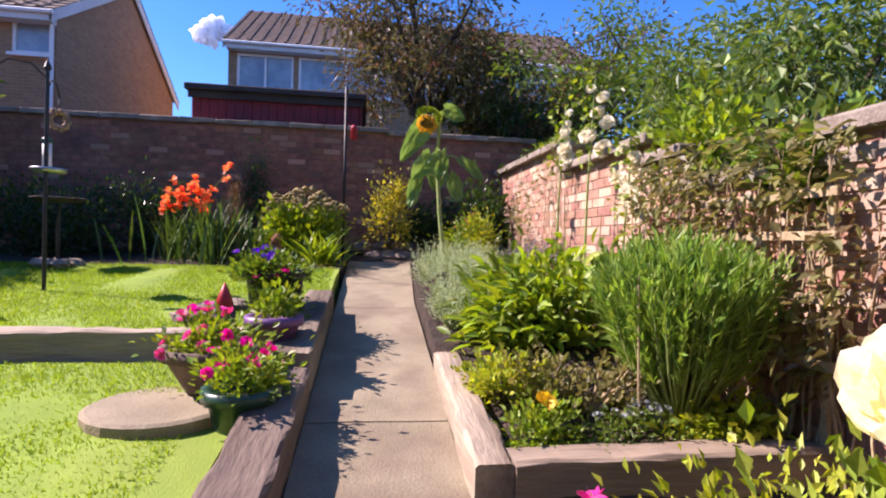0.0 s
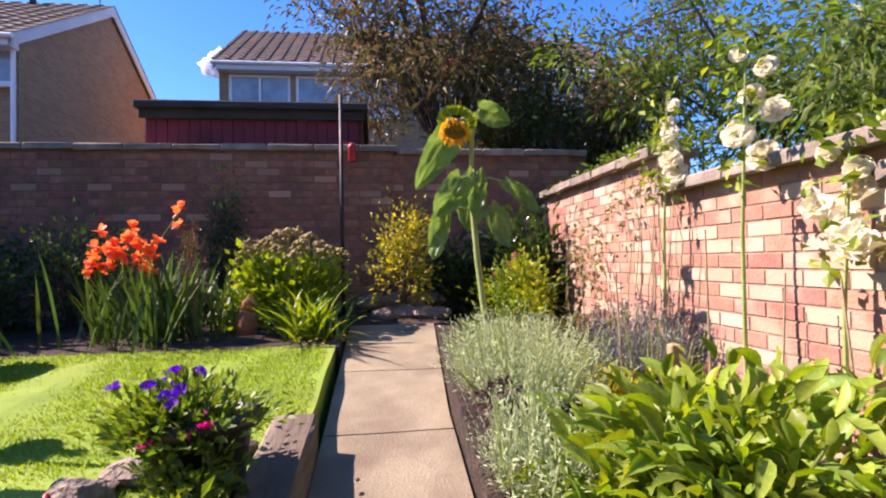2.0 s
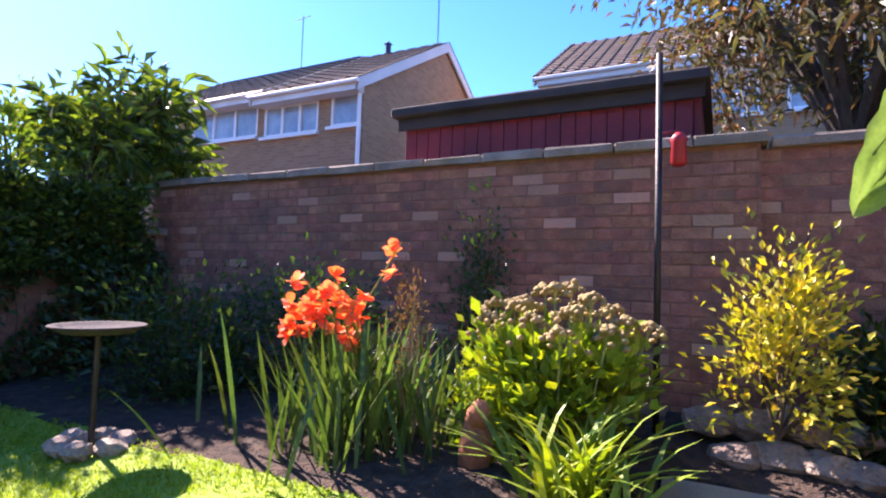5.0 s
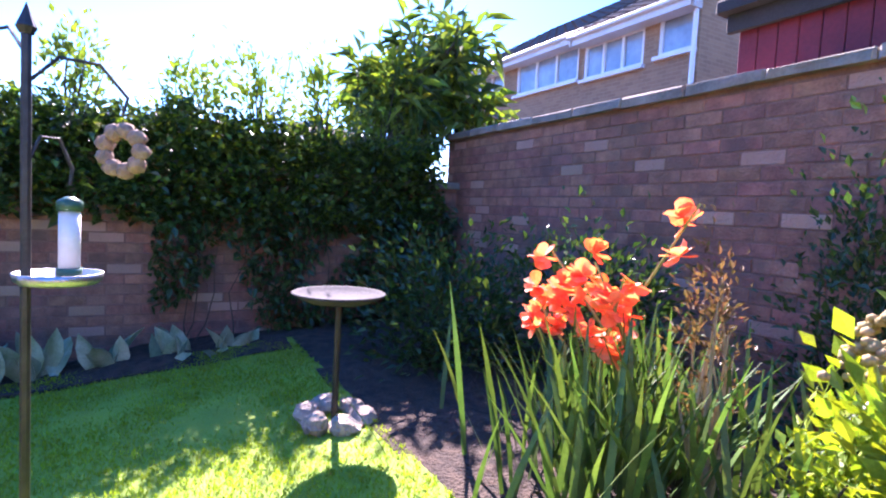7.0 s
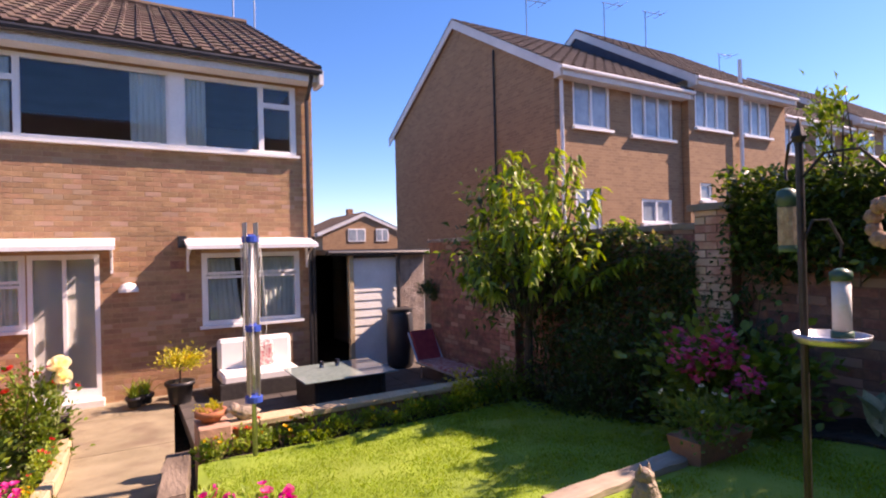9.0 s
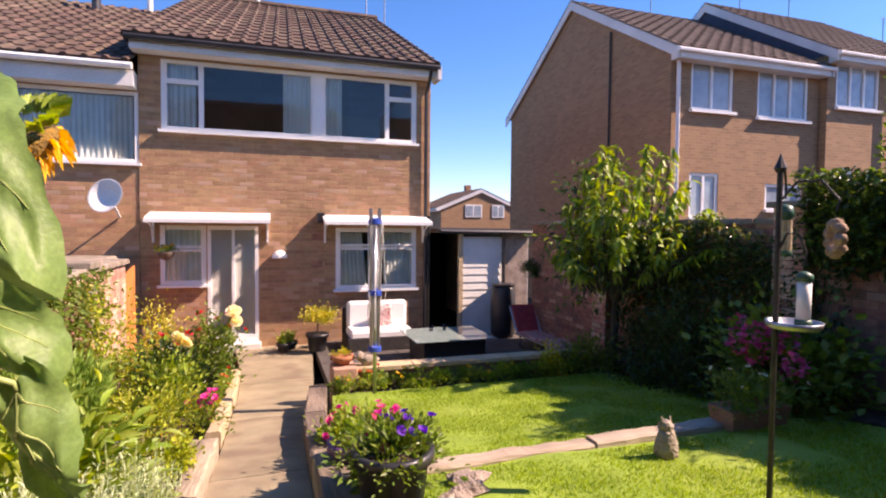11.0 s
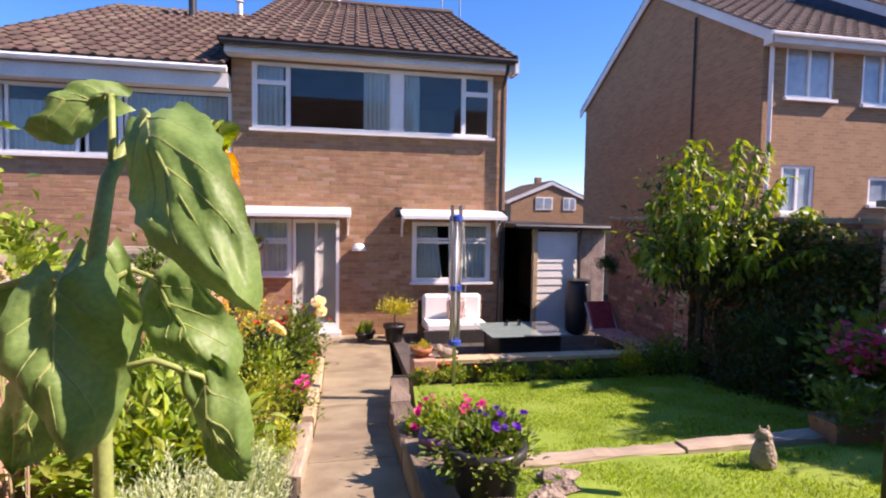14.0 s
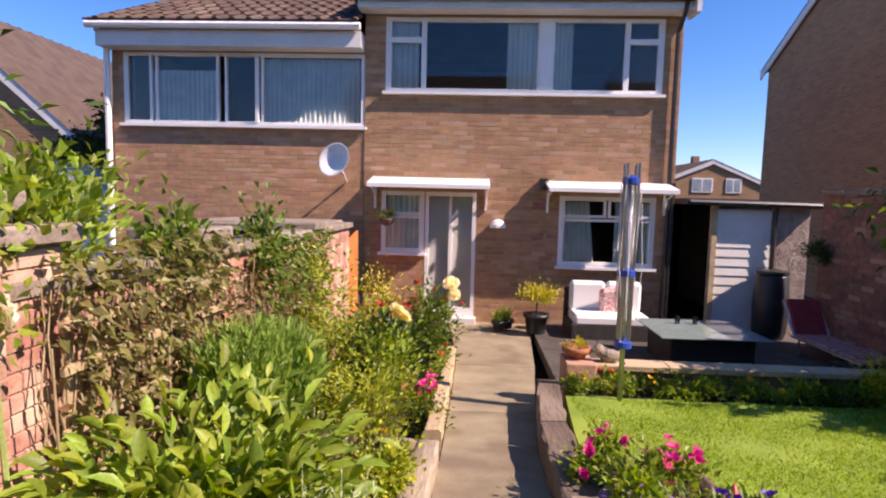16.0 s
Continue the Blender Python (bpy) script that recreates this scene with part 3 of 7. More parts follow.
        flat = d * np.array([1, 1, 0]) + rng.normal(0, 0.1, (k, 3)) * np.array([1, 1, 0])
        flat /= np.linalg.norm(flat, axis=1, keepdims=True) + 1e-6
        side = np.cross(flat, [0, 0, 1.0])
        rows = []
        for j in range(seg + 1):
            t = j / seg
            c = p + d * length * t + (flat * 0.6 - np.array([0, 0, 1.0])) * length * bend * t * t
            w = width * (1 - t**2.2) * (0.55 + 0.9 * t if t < 0.5 else 1) * 0.5 + 0.0008
            rows += [c - side * w, c + side * w]
        v = np.stack(rows, 1).reshape(-1, 3)
        m = 2 * (seg + 1)
        i = np.arange(k)[:, None] * m
        return self.add(v, [np.concatenate([i + [2 * j, 2 * j + 1, 2 * j + 3, 2 * j + 2] for j in range(seg)])])

    def mesh(self, name, smooth=False):
        me = bpy.data.meshes.new(name)
        v = np.concatenate(self.v)
        me.vertices.add(len(v))
        me.vertices.foreach_set("co", v.ravel())
        counts = np.concatenate([np.full(len(f), f.shape[1]) for f in self.f])
        me.loops.add(int(counts.sum()))
        me.loops.foreach_set("vertex_index", np.concatenate([f.ravel() for f in self.f]).astype(np.int32))
        me.polygons.add(len(counts))
        me.polygons.foreach_set("loop_start", np.concatenate([[0], np.cumsum(counts)[:-1]]).astype(np.int32))
        me.polygons.foreach_set("use_smooth", np.full(len(counts), bool(smooth)))
        me.update(calc_edges=True)
        me.validate()
        return me


STUFF = ("foliage", "stem_growth", "blossom", "leaf_mass", "flower_head_mass", "petal_ring", "sepal_ring", "berry_mass", "crown", "shoot_foliage", "roof_tile", "washing_line")


def part(name, b, material, parent=None, label="", smooth=False, kind=""):
    """One mesh object, under its thing or part if there is one."""
    if name in STUFF:
        kind = "stuff"
    me = b.mesh(name, smooth) if isinstance(b, Build) else b
    if not me.materials:
        me.materials.append(M[material])
    ob = new(name, me)
    if parent is not None:
        ob.parent = parent
        ob.matrix_parent_inverse = parent.matrix_world.inverted()
    return tagged(ob, label, "", "", kind)


def thing(name, label, category, at=(0, 0, 0), group=""):
    """An empty at a thing's base; its parts are children in world coordinates."""
    e = new(name)
    e.matrix_world = Matrix.Translation(at)
    e.empty_display_size = 0.1
    return tagged(e, label, category, group)


def solid(name, b, material, label, category, group="", kind="", smooth=False):
    return tagged(part(name, b, material, None, "", smooth), label, category, group, kind)


# ---- levels of the ground ----
def path_z(y):
    return -0.1 if y < 2.9 else max(-0.1, 0.90 + 0.14 * (y - 10.13)) if y < 10.4 else 0.93


def upper_z(y):
    return 0.67 + 0.11 * (y - 7.5)


def lower_z(y):
    return 0.21 + 0.10 * (y - 4.12)


def bed_z(y):
    return float(np.interp(y, [1.5, 5.5, 5.68, 8.3, 10.8], [-0.12, 0.08, 0.32, 0.80, 0.93]))


def left_x(y):
    """The path's edge towards the lawn, and towards the bed."""
    return float(np.interp(y, [0, 2.4, 5.4, 10.4], [-0.95, -0.78, -0.44, -0.33]))


def right_x(y):
    return float(np.interp(y, [0, 2.0, 5.5, 8.5, 10.4], [0.38, 0.20, 0.21, 0.27, 0.40]))


def sheet(x0, x1, y0, y1, zf, nx, ny, thick=0.25, rough=0.0, edge=None):
    """A piece of ground with a skirt: x0, x1 may be functions of y."""
    b = Build()
    g = []
    for j in range(ny + 1):
        y = y0 + (y1 - y0) * j / ny
        a, c = (x0(y) if callable(x0) else x0), (x1(y) if callable(x1) else x1)
        for i in range(nx + 1):
            x = a + (c - a) * i / nx
            g.append((x, y, zf(y) + rough * noise.noise(Vector((x * 2.3, y * 2.3, 5)))))
    w = nx + 1
    q = [(j * w + i, j * w + i + 1, j * w + w + i + 1, j * w + w + i) for j in range(ny) for i in range(nx)]
    b.add(g, [q])
    rim = [*range(w), *[j * w + nx for j in range(1, ny + 1)], *[ny * w + i for i in range(nx - 1, -1, -1)], *[j * w for j in range(ny - 1, 0, -1)]]
    top = [g[i] for i in rim]
    k = len(rim)
    b.add(top + [(x, y, z - thick) for x, y, z in top], [[(i + 1) % k, i, k + i, k + (i + 1) % k] for i in range(k)] and [[((i + 1) % k, i, k + i, k + (i + 1) % k) for i in range(k)]])
    return b


# ground to the horizon, one sheet that steps up with the garden
b = Build()
ys = [-900, -200, -60, -20, -6, 0, 2.3, 4, 6, 8, 10, 11.3, 14, 20, 40, 120, 900]
xs = [-900, -150, -40, -12, -5.2, -2, 1.9, 6, 15, 50, 200, 900]
gz = lambda y: float(np.interp(y, [-900, 2.3, 11.3, 900], [-0.45, -0.45, 0.5, 0.5]))
b.add([(x, y, gz(y)) for y in ys for x in xs], [[(j * 12 + i, j * 12 + i + 1, j * 12 + 13 + i, j * 12 + 12 + i) for j in range(len(ys) - 1) for i in range(11)]])
solid("ground", b, "soil", "bare brown earth of the garden and beyond", "ground", kind="structure")

solid("lawn_lower", sheet(-4.35, lambda y: left_x(y) - 0.26, 4.25, 7.02, lower_z, 26, 20, 0.3, 0.025), "lawn", "mown green lawn on the lower terrace", "lawn", kind="structure")
solid("lawn_upper", sheet(-4.7, lambda y: left_x(y) - 0.05, 7.15, 9.55, upper_z, 26, 20, 0.4, 0.03), "lawn", "mown green lawn on the upper terrace", "lawn", kind="structure")
solid("flower_border", sheet(-5.0, lambda y: left_x(y) - 0.02, 9.5, 11.25, lambda y: 0.89 + 0.06 * (y - 9.5), 14, 8, 0.4, 0.05), "soil", "dark soil border below the back wall", "border", kind="structure")
solid("flower_border_left", sheet(-5.0, -4.3, 2.4, 9.5, lambda y: float(np.interp(y, [2.4, 6.8, 7.2, 9.5], [0.12, 0.38, 0.66, 0.90])), 6, 30, 0.4, 0.05), "soil", "dark soil border below the ivy wall", "border", kind="structure")
solid("bed_soil", sheet(lambda y: right_x(y) + (0.10 if y < 6.95 else 0.015), 1.72, 1.6, 11.2, bed_z, 12, 60, 0.35, 0.05), "soil", "brown soil of the raised flower bed", "bed", kind="structure")
solid("patio_strip", sheet(-4.3, -0.95, 3.98, 4.27, lambda y: 0.2, 20, 2, 0.3, 0.03), "soil", "narrow soil strip along the patio wall", "border", kind="structure")
solid("rockery_soil", sheet(lambda y: left_x(y) - 0.05, lambda y: right_x(y) + 0.12, 10.4, 11.25, lambda y: 0.93 + 0.16 * (y - 10.4), 6, 5, 0.3, 0.04), "soil", "dark soil behind the end of the path", "border", kind="structure")

# grass blades on both lawns
for nm, x0, x1, y0, y1, zf, count in (("lawn_grass", -4.3, -0.85, 4.3, 7.0, lower_z, 60000), ("lawn_grass", -4.6, -0.45, 7.25, 9.55, upper_z, 70000)):
    px = rng.uniform(x0, x1, count)
    py = rng.uniform(y0, y1, count)
    keep = px < np.array([left_x(y) for y in py]) - (0.25 if zf is lower_z else 0.03)
    px, py = px[keep], py[keep]
    pz = np.array([zf(y) for y in py])
    d = rng.normal(0, 0.55, (len(px), 3))
    d[:, 2] = 1
    bb = Build().leaves(np.stack([px, py, pz - 0.005], 1), d, rng.uniform(0.014, 0.032, len(px)), 0.24, 0.02)
    solid(nm, bb, "grass", "short bright green mown grass", "grass", kind="stuff")

# concrete path in slabs
path = tagged(new("path"), "buff concrete garden path rising to the back wall", "path", "", "structure")
joints = [-0.15, 0.9, 2.4, 4.4, 6.35, 8.3, 9.2, 10.38]
for a, c in zip(joints[:-1], joints[1:]):
    part("slab", sheet(left_x, right_x, a + 0.006, c - 0.006, path_z, 4, 6, 0.12, 0.006), "concrete", path)

# patio with its slabs
patio = tagged(new("patio"), "dark paved patio behind the house", "patio", "", "structure")
for i in range(9):
    for j in range(7):
        x0, y0 = -5.0 + i * 0.455, 0.02 + j * 0.555
        part("paving_slab", Build().bevel_box(x0, min(x0 + 0.45, -0.95), y0, y0 + 0.55, -0.2, -0.06, 0.006, None, 0.002), "paving", patio)

# retaining wall of the patio, pale capped
ret = tagged(new("retaining_wall"), "low brick patio wall with pale capping", "wall", "", "structure")
part("wall_body", Build().box(-4.35, -0.98, 3.84, 3.98, -0.3, 0.40), "mortar_dark", ret)
for i in range(8):
    x0 = -4.36 + i * 0.425
    part("cap", Build().bevel_box(x0, x0 + 0.42, 3.80, 4.02, 0.40, 0.45, 0.008, None, 0.002), "pale_wood", ret)
part("end_pier", Build().bevel_box(-1.14, -0.86, 3.7, 4.06, -0.3, 0.46, 0.01), "brick_dark", ret)


def sleeper(x, y0, y1, z0, z1, w=0.2, ends=None):
    """A weathered timber along the path, following its slope, with sagging edges."""
    b = Build()
    n = 22
    v = []
    for i in range(n + 1):
        t = i / n
        y = y0 + (y1 - y0) * t
        xx = x(y) if callable(x) else x
        lo, hi = (z0(y) if callable(z0) else z0), (z1(y) if callable(z1) else z1)
        k = [noise.noise(Vector((y * 6, s * 2.1, hi))) * 0.016 for s in range(6)]
        v += [(xx - w / 2, y, lo), (xx - w / 2 + k[0], y, hi - 0.012 + k[1]), (xx - w / 2 + 0.014, y, hi + k[2]), (xx + w / 2 - 0.014, y, hi + k[3]), (xx + w / 2 + k[4], y, hi - 0.012 + k[5]), (xx + w / 2, y, lo)]
    q = [(i * 6 + k, i * 6 + (k + 1) % 6, i * 6 + 6 + (k + 1) % 6, i * 6 + 6 + k) for i in range(n) for k in range(6)]
    return b.add(v, [q, [tuple(range(5, -1, -1)), tuple(range(n * 6, n * 6 + 6))]])


for y0, y1, dz in ((4.05, 5.35, 0.16), (5.38, 6.62, 0.18)):
    solid("timber_sleeper", sleeper(lambda y: left_x(y) - 0.105, y0, y1, lambda y: path_z(y) - 0.2, lambda y, d=dz: lower_z(y) + 0.10, 0.2), "sleeper", "grey weathered railway sleeper edging the path", "sleeper", "sleepers along the lawn")
solid("timber_sleeper", sleeper(lambda y: left_x(y) - 0.105, 6.64, 8.15, lambda y: path_z(y) - 0.2, lambda y: upper_z(y) + 0.05, 0.2), "sleeper", "tall dark weathered sleeper beside the upper lawn", "sleeper", "sleepers along the lawn")
# sleepers that divide the lawns
for x0, x1, z in ((-2.2, -0.85, 0.66), (-3.45, -2.22, 0.675)):
    s = sleeper(0.0, x0, x1, lambda y: 0.15, lambda y, z=z: z, 0.14)
    s.v = [np.stack([v[:, 1], 7.12 - v[:, 0] + 0.02 * (v[:, 1] + 2), v[:, 2]], 1) for v in s.v]
    solid("timber_sleeper", s, "sleeper_pale", "pale weathered sleeper between the two lawns", "sleeper", "sleepers between the lawns")
# raised bed: sleepers beside the path and across the front
solid("timber_sleeper", sleeper(lambda y: right_x(y) + 0.072, 5.71, 6.95, lambda y: path_z(y) - 0.15, lambda y: 0.43 + 0.11 * (y - 5.71), 0.14), "sleeper", "grey split sleeper edging the raised bed", "sleeper", "sleepers of the raised bed")
s = sleeper(0.0, 0.36, 1.72, lambda y: -0.1, lambda y: 0.435, 0.15)
s.v = [np.stack([v[:, 1], 5.78 - v[:, 0], v[:, 2]], 1) for v in s.v]
solid("timber_sleeper", s, "sleeper_x", "dark brown sleeper across the front of the raised bed", "sleeper", "sleepers of the raised bed")
for y0, y1 in ((2.05, 3.7), (3.72, 5.48)):
    solid("edging_board", sleeper(lambda y: right_x(y) + 0.07, y0, y1, lambda y: path_z(y) - 0.1, lambda y: max(path_z(y), -0.12) + 0.14, 0.12), "pale_wood", "pale timber edging of the lower bed", "edging", "edging of the lower bed")


# ---- brick walls ----
def brick_rects(u0, u1, v0, v1, holes=(), bw=0.215, bh=0.065, j=0.010, seed=1):
    """Rectangles of stretcher-bond bricks in a plane, cut at holes."""
    out = []
    row = 0
    v = v0
    while v < v1 - 0.02:
        top = min(v + bh, v1)
        u = u0 - (bw + j) * (0.5 if row % 2 else 0)
        while u < u1:
            a, c = max(u, u0), min(u + bw, u1)
            spans = [(a, c)]
            for h0, h1, g0, g1 in holes:
                if v < g1 - 0.02 and top > g0 + 0.02:
                    spans = [(s, e) for s0, e0 in spans for s, e in ((s0, min(e0, h0)), (max(s0, h1), e0)) if e - s > 0.03]
            out += [(s, e, v, top) for s, e in spans if e - s > 0.03]
            u += bw + j
        v += bh + j
        row += 1
    return out


def wall_rects(u0, u1, v0, v1, holes):
    """The plane minus its openings, as rectangles."""
    us = sorted({u0, u1, *[h for o in holes for h in o[:2]]})
    out = []
    for a, c in zip(us[:-1], us[1:]):
        cuts = sorted([(o[2], o[3]) for o in holes if o[0] < c - 1e-6 and o[1] > a + 1e-6])
        lo = v0
        for g0, g1 in cuts:
            if g0 > lo:
                out.append((a, c, lo, g0))
            lo = max(lo, g1)
        if v1 > lo:
            out.append((a, c, lo, v1))
    return out


def brick_face(rects, axis, plane, proud, sign):
    """Bricks in front of a plane, one mesh: axis 'x' lies in the plane x = plane."""
    b = Build()
    v = []
    for a, c, lo, hi in rects:
        p0, p1 = plane, plane + sign * (proud + rng.uniform(-0.0015, 0.0015))
        ring = [(a, lo), (c, lo), (c, hi), (a, hi)]
        i = 0.002
        inner = [(a + i, lo + i), (c - i, lo + i), (c - i, hi - i), (a + i, hi - i)]
        for u, w in ring:
            v.append((p0, u, w) if axis == "x" else (u, p0, w))
        for u, w in inner:
            v.append((p1, u, w) if axis == "x" else (u, p1, w))
    k = np.arange(len(rects))[:, None] * 8
    q = np.concatenate([k + f for f in ([0, 1, 5, 4], [1, 2, 6, 5], [2, 3, 7, 6], [3, 0, 4, 7], [4, 5, 6, 7])])
    if (axis == "x") == (sign < 0):
        q = q[:, ::-1]
    return b.add(v, [q])


def single_bricks(rects, axis, plane, proud, sign, material, parent):
    """The same bricks as objects of their own, on shared meshes."""
    cache = {}
    for a, c, lo, hi in rects:
        key = (round(c - a, 2), round(hi - lo, 2))
        if key not in cache:
            cache[key] = brick_face([(-(c - a) / 2, (c - a) / 2, -(hi - lo) / 2, (hi - lo) / 2)], axis, 0.0, proud, sign).mesh("brick")
            cache[key].materials.append(M[material])
        ob = new("brick", cache[key])
        ob.parent = parent
        ob.location = (plane + rng.uniform(-0.002, 0.002), (a + c) / 2, (lo + hi) / 2) if axis == "x" else ((a + c) / 2, plane + rng.uniform(-0.002, 0.002), (lo + hi) / 2)


def coping_stones(parent, axis, p0, p1, u0, u1, z, step=0.45, h=0.06):
    u = u0
    while u < u1 - 0.05:
        e = min(u + step, u1)
        b = Build()
        b.bevel_box(p0, p1, u + 0.004, e - 0.004, z, z + h, 0.01, None, 0.003) if axis == "x" else b.bevel_box(u + 0.004, e - 0.004, p0, p1, z, z + h, 0.01, None, 0.003)
        part("coping", b, "coping", parent)
        u = e


BRICKS = []   # single bricks are laid at the end of the file


def garden_wall(name, label, axis, plane, sign, thick, u0, u1, z0, z1, brick, mortar, near=None):
    """A brick wall whose seen face looks along sign."""
    w = tagged(new(name), label, "wall", "", "structure")
    p0, p1 = sorted((plane, plane - sign * thick))
    bb = Build()
    bb.box(p0, p1, u0, u1, z0, z1) if axis == "x" else bb.box(u0, u1, p0, p1, z0, z1)
    part("mortar_core", bb, mortar, w)
    rects = brick_rects(u0, u1, z0, z1)
    close = [r for r in rects if near and near[0] < (r[0] + r[1]) / 2 < near[1] and near[2] < r[2] < near[3]][:300]
    rest = [r for r in rects if r not in close]
    part("bricks", brick_face(rest, axis, plane, 0.0045, sign), brick, w, "", False, "stuff")
    BRICKS.append((close, axis, plane, 0.0045, sign, brick, w))
    return w


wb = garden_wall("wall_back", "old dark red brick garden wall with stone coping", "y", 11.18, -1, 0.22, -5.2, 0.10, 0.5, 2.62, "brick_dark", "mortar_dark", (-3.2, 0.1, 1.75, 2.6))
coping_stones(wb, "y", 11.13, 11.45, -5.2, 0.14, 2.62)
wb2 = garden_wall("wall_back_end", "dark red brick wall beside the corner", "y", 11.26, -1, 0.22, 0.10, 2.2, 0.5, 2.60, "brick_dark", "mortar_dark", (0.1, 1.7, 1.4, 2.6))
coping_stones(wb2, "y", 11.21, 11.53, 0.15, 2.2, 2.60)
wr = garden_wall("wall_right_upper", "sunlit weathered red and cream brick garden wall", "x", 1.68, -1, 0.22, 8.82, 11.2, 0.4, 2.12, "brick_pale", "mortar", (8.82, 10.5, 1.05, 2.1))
coping_stones(wr, "x", 1.60, 1.96, 8.80, 11.2, 2.12)
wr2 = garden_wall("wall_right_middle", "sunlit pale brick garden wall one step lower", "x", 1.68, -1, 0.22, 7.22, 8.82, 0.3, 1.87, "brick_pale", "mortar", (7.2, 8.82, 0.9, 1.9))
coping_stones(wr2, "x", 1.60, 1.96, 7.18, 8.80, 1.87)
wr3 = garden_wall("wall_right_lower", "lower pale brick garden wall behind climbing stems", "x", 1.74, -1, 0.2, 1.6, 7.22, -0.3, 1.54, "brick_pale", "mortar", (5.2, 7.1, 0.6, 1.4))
coping_stones(wr3, "x", 1.68, 2.02, 1.6, 7.18, 1.54)
for y, top in ((7.08, 1.74), (5.68, 1.66), (3.3, 1.6)):
    p = tagged(new("wall_pier"), "square brick pier with a stone cap", "pier", "", "structure")
    part("pier_body", Build().box(1.70, 2.04, y - 0.16, y + 0.16, -0.2, top), "mortar", p)
    part("bricks", brick_face(brick_rects(y - 0.16, y + 0.16, 0, top), "x", 1.70, 0.008, -1), "brick_pale", p, "", False, "stuff")
    part("bricks", brick_face(brick_rects(1.70, 2.04, 0, top), "y", y - 0.16, 0.008, -1), "brick_pale", p, "", False, "stuff")
    part("bricks", brick_face(brick_rects(1.70, 2.04, 0, top), "y", y + 0.16, 0.008, 1), "brick_pale", p, "", False, "stuff")
    part("cap", Build().bevel_box(1.64, 2.10, y - 0.22, y + 0.22, top, top + 0.07, 0.012), "coping", p)
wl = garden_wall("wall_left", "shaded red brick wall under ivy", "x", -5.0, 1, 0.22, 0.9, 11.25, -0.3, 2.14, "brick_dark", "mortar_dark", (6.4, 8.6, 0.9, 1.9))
coping_stones(wl, "x", -5.26, -4.95, 0.9, 11.2, 2.14)
for y in (6.35, 3.3):
    p = tagged(new("wall_pier"), "brick pier in the ivy wall", "pier", "", "structure")
    part("pier_body", Build().box(-5.0, -4.86, y - 0.17, y + 0.17, -0.2, 2.3), "mortar_dark", p)
    part("bricks", brick_face(brick_rects(y - 0.17, y + 0.17, 0, 2.3), "x", -4.86, 0.008, 1), "brick_pale", p, "", False, "stuff")
    part("cap", Build().bevel_box(-5.3, -4.8, y - 0.22, y + 0.22, 2.3, 2.36, 0.012), "coping", p)


# ---- houses ----
def tiled_roof(b, p00, p10, p01, p11, cols, rows, h=0.035):
    """Rolled tiles over the patch p00 (eave start), p10 (eave end), p01, p11 (ridge)."""
    p00, p10, p01, p11 = (Vector(p) for p in (p00, p10, p01, p11))
    nrm = (p10 - p00).cross(p01 - p00).normalized()
    if nrm.z < 0:
        nrm = -nrm
    prof = [(0.0, 0.0), (0.12, 0.9), (0.3, 0.9), (0.42, 0.0), (0.75, 0.0), (1.0, 0.0)]
    v, q = [], []
    for r in range(rows):
        for c in range(cols):
            base = len(v)
            for t, lift in ((r / rows, 0.022), ((r + 1.08) / rows, 0.0)):
                t = min(t, 1.0)
                a, e = p00.lerp(p01, t), p10.lerp(p11, t)
                for s, k in prof:
                    v.append(tuple(a.lerp(e, (c + s) / cols) + nrm * (k * h + lift)))
            q += [(base + i, base + i + 1, base + 7 + i, base + 6 + i) for i in range(5)]
            a, e = p00.lerp(p01, r / rows), p10.lerp(p11, r / rows)
            low = len(v)
            for s, k in prof:
                v.append(tuple(a.lerp(e, (c + s) / cols) - nrm * 0.004))
            q += [(low + i, low + i + 1, base + i + 1, base + i) for i in range(5)]
    return b.add(v, [q])


def casement(parent, x0, x1, z0, z1, y, lights, frame_w=0.055, depth=0.07, sign=1, axis="y", opener=None):
    """A white window in a wall facing +y (axis y) or +x: lights are (start, end, low, high) shares, each with its own pane."""
    def put(b, a, c, lo, hi, d0, d1):
        lo2, hi2 = sorted((y + d0 * sign, y + d1 * sign))
        b.box(a, c, lo2, hi2, lo, hi) if axis == "y" else b.box(lo2, hi2, a, c, lo, hi)
    fr = Build()
    f = frame_w
    fr.plate(x0, x1, z0, z1, [(x0 + f, x1 - f, z0 + f, z1 - f)], y - depth, y, axis)
    frame_ob = part("window", fr, "white", parent, "white plastic window frame")
    w, h = x1 - x0, z1 - z0
    for s, e, g0, g1 in lights:
        a, c, lo, hi = x0 + s * w, x0 + e * w, z0 + g0 * h, z0 + g1 * h
        lb = Build()
        k = f * 0.75
        lb.plate(a, c, lo, hi, [(a + k, c - k, lo + k, hi - k)], y - depth + 0.01, y + 0.012, axis)
        part("sash", lb, "white", frame_ob)
        gb = Build()
        put(gb, a + k - 0.004, c - k + 0.004, lo + k - 0.004, hi - k + 0.004, -0.035, -0.030)
        g = part("pane", gb, "glass", frame_ob, "clear glass")
        g.visible_shadow = False
    sb = Build()
    put(sb, x0 - 0.04, x1 + 0.04, z0 - 0.045, z0, -depth, 0.09)
    part("sill", sb, "white", frame_ob)
    return frame_ob


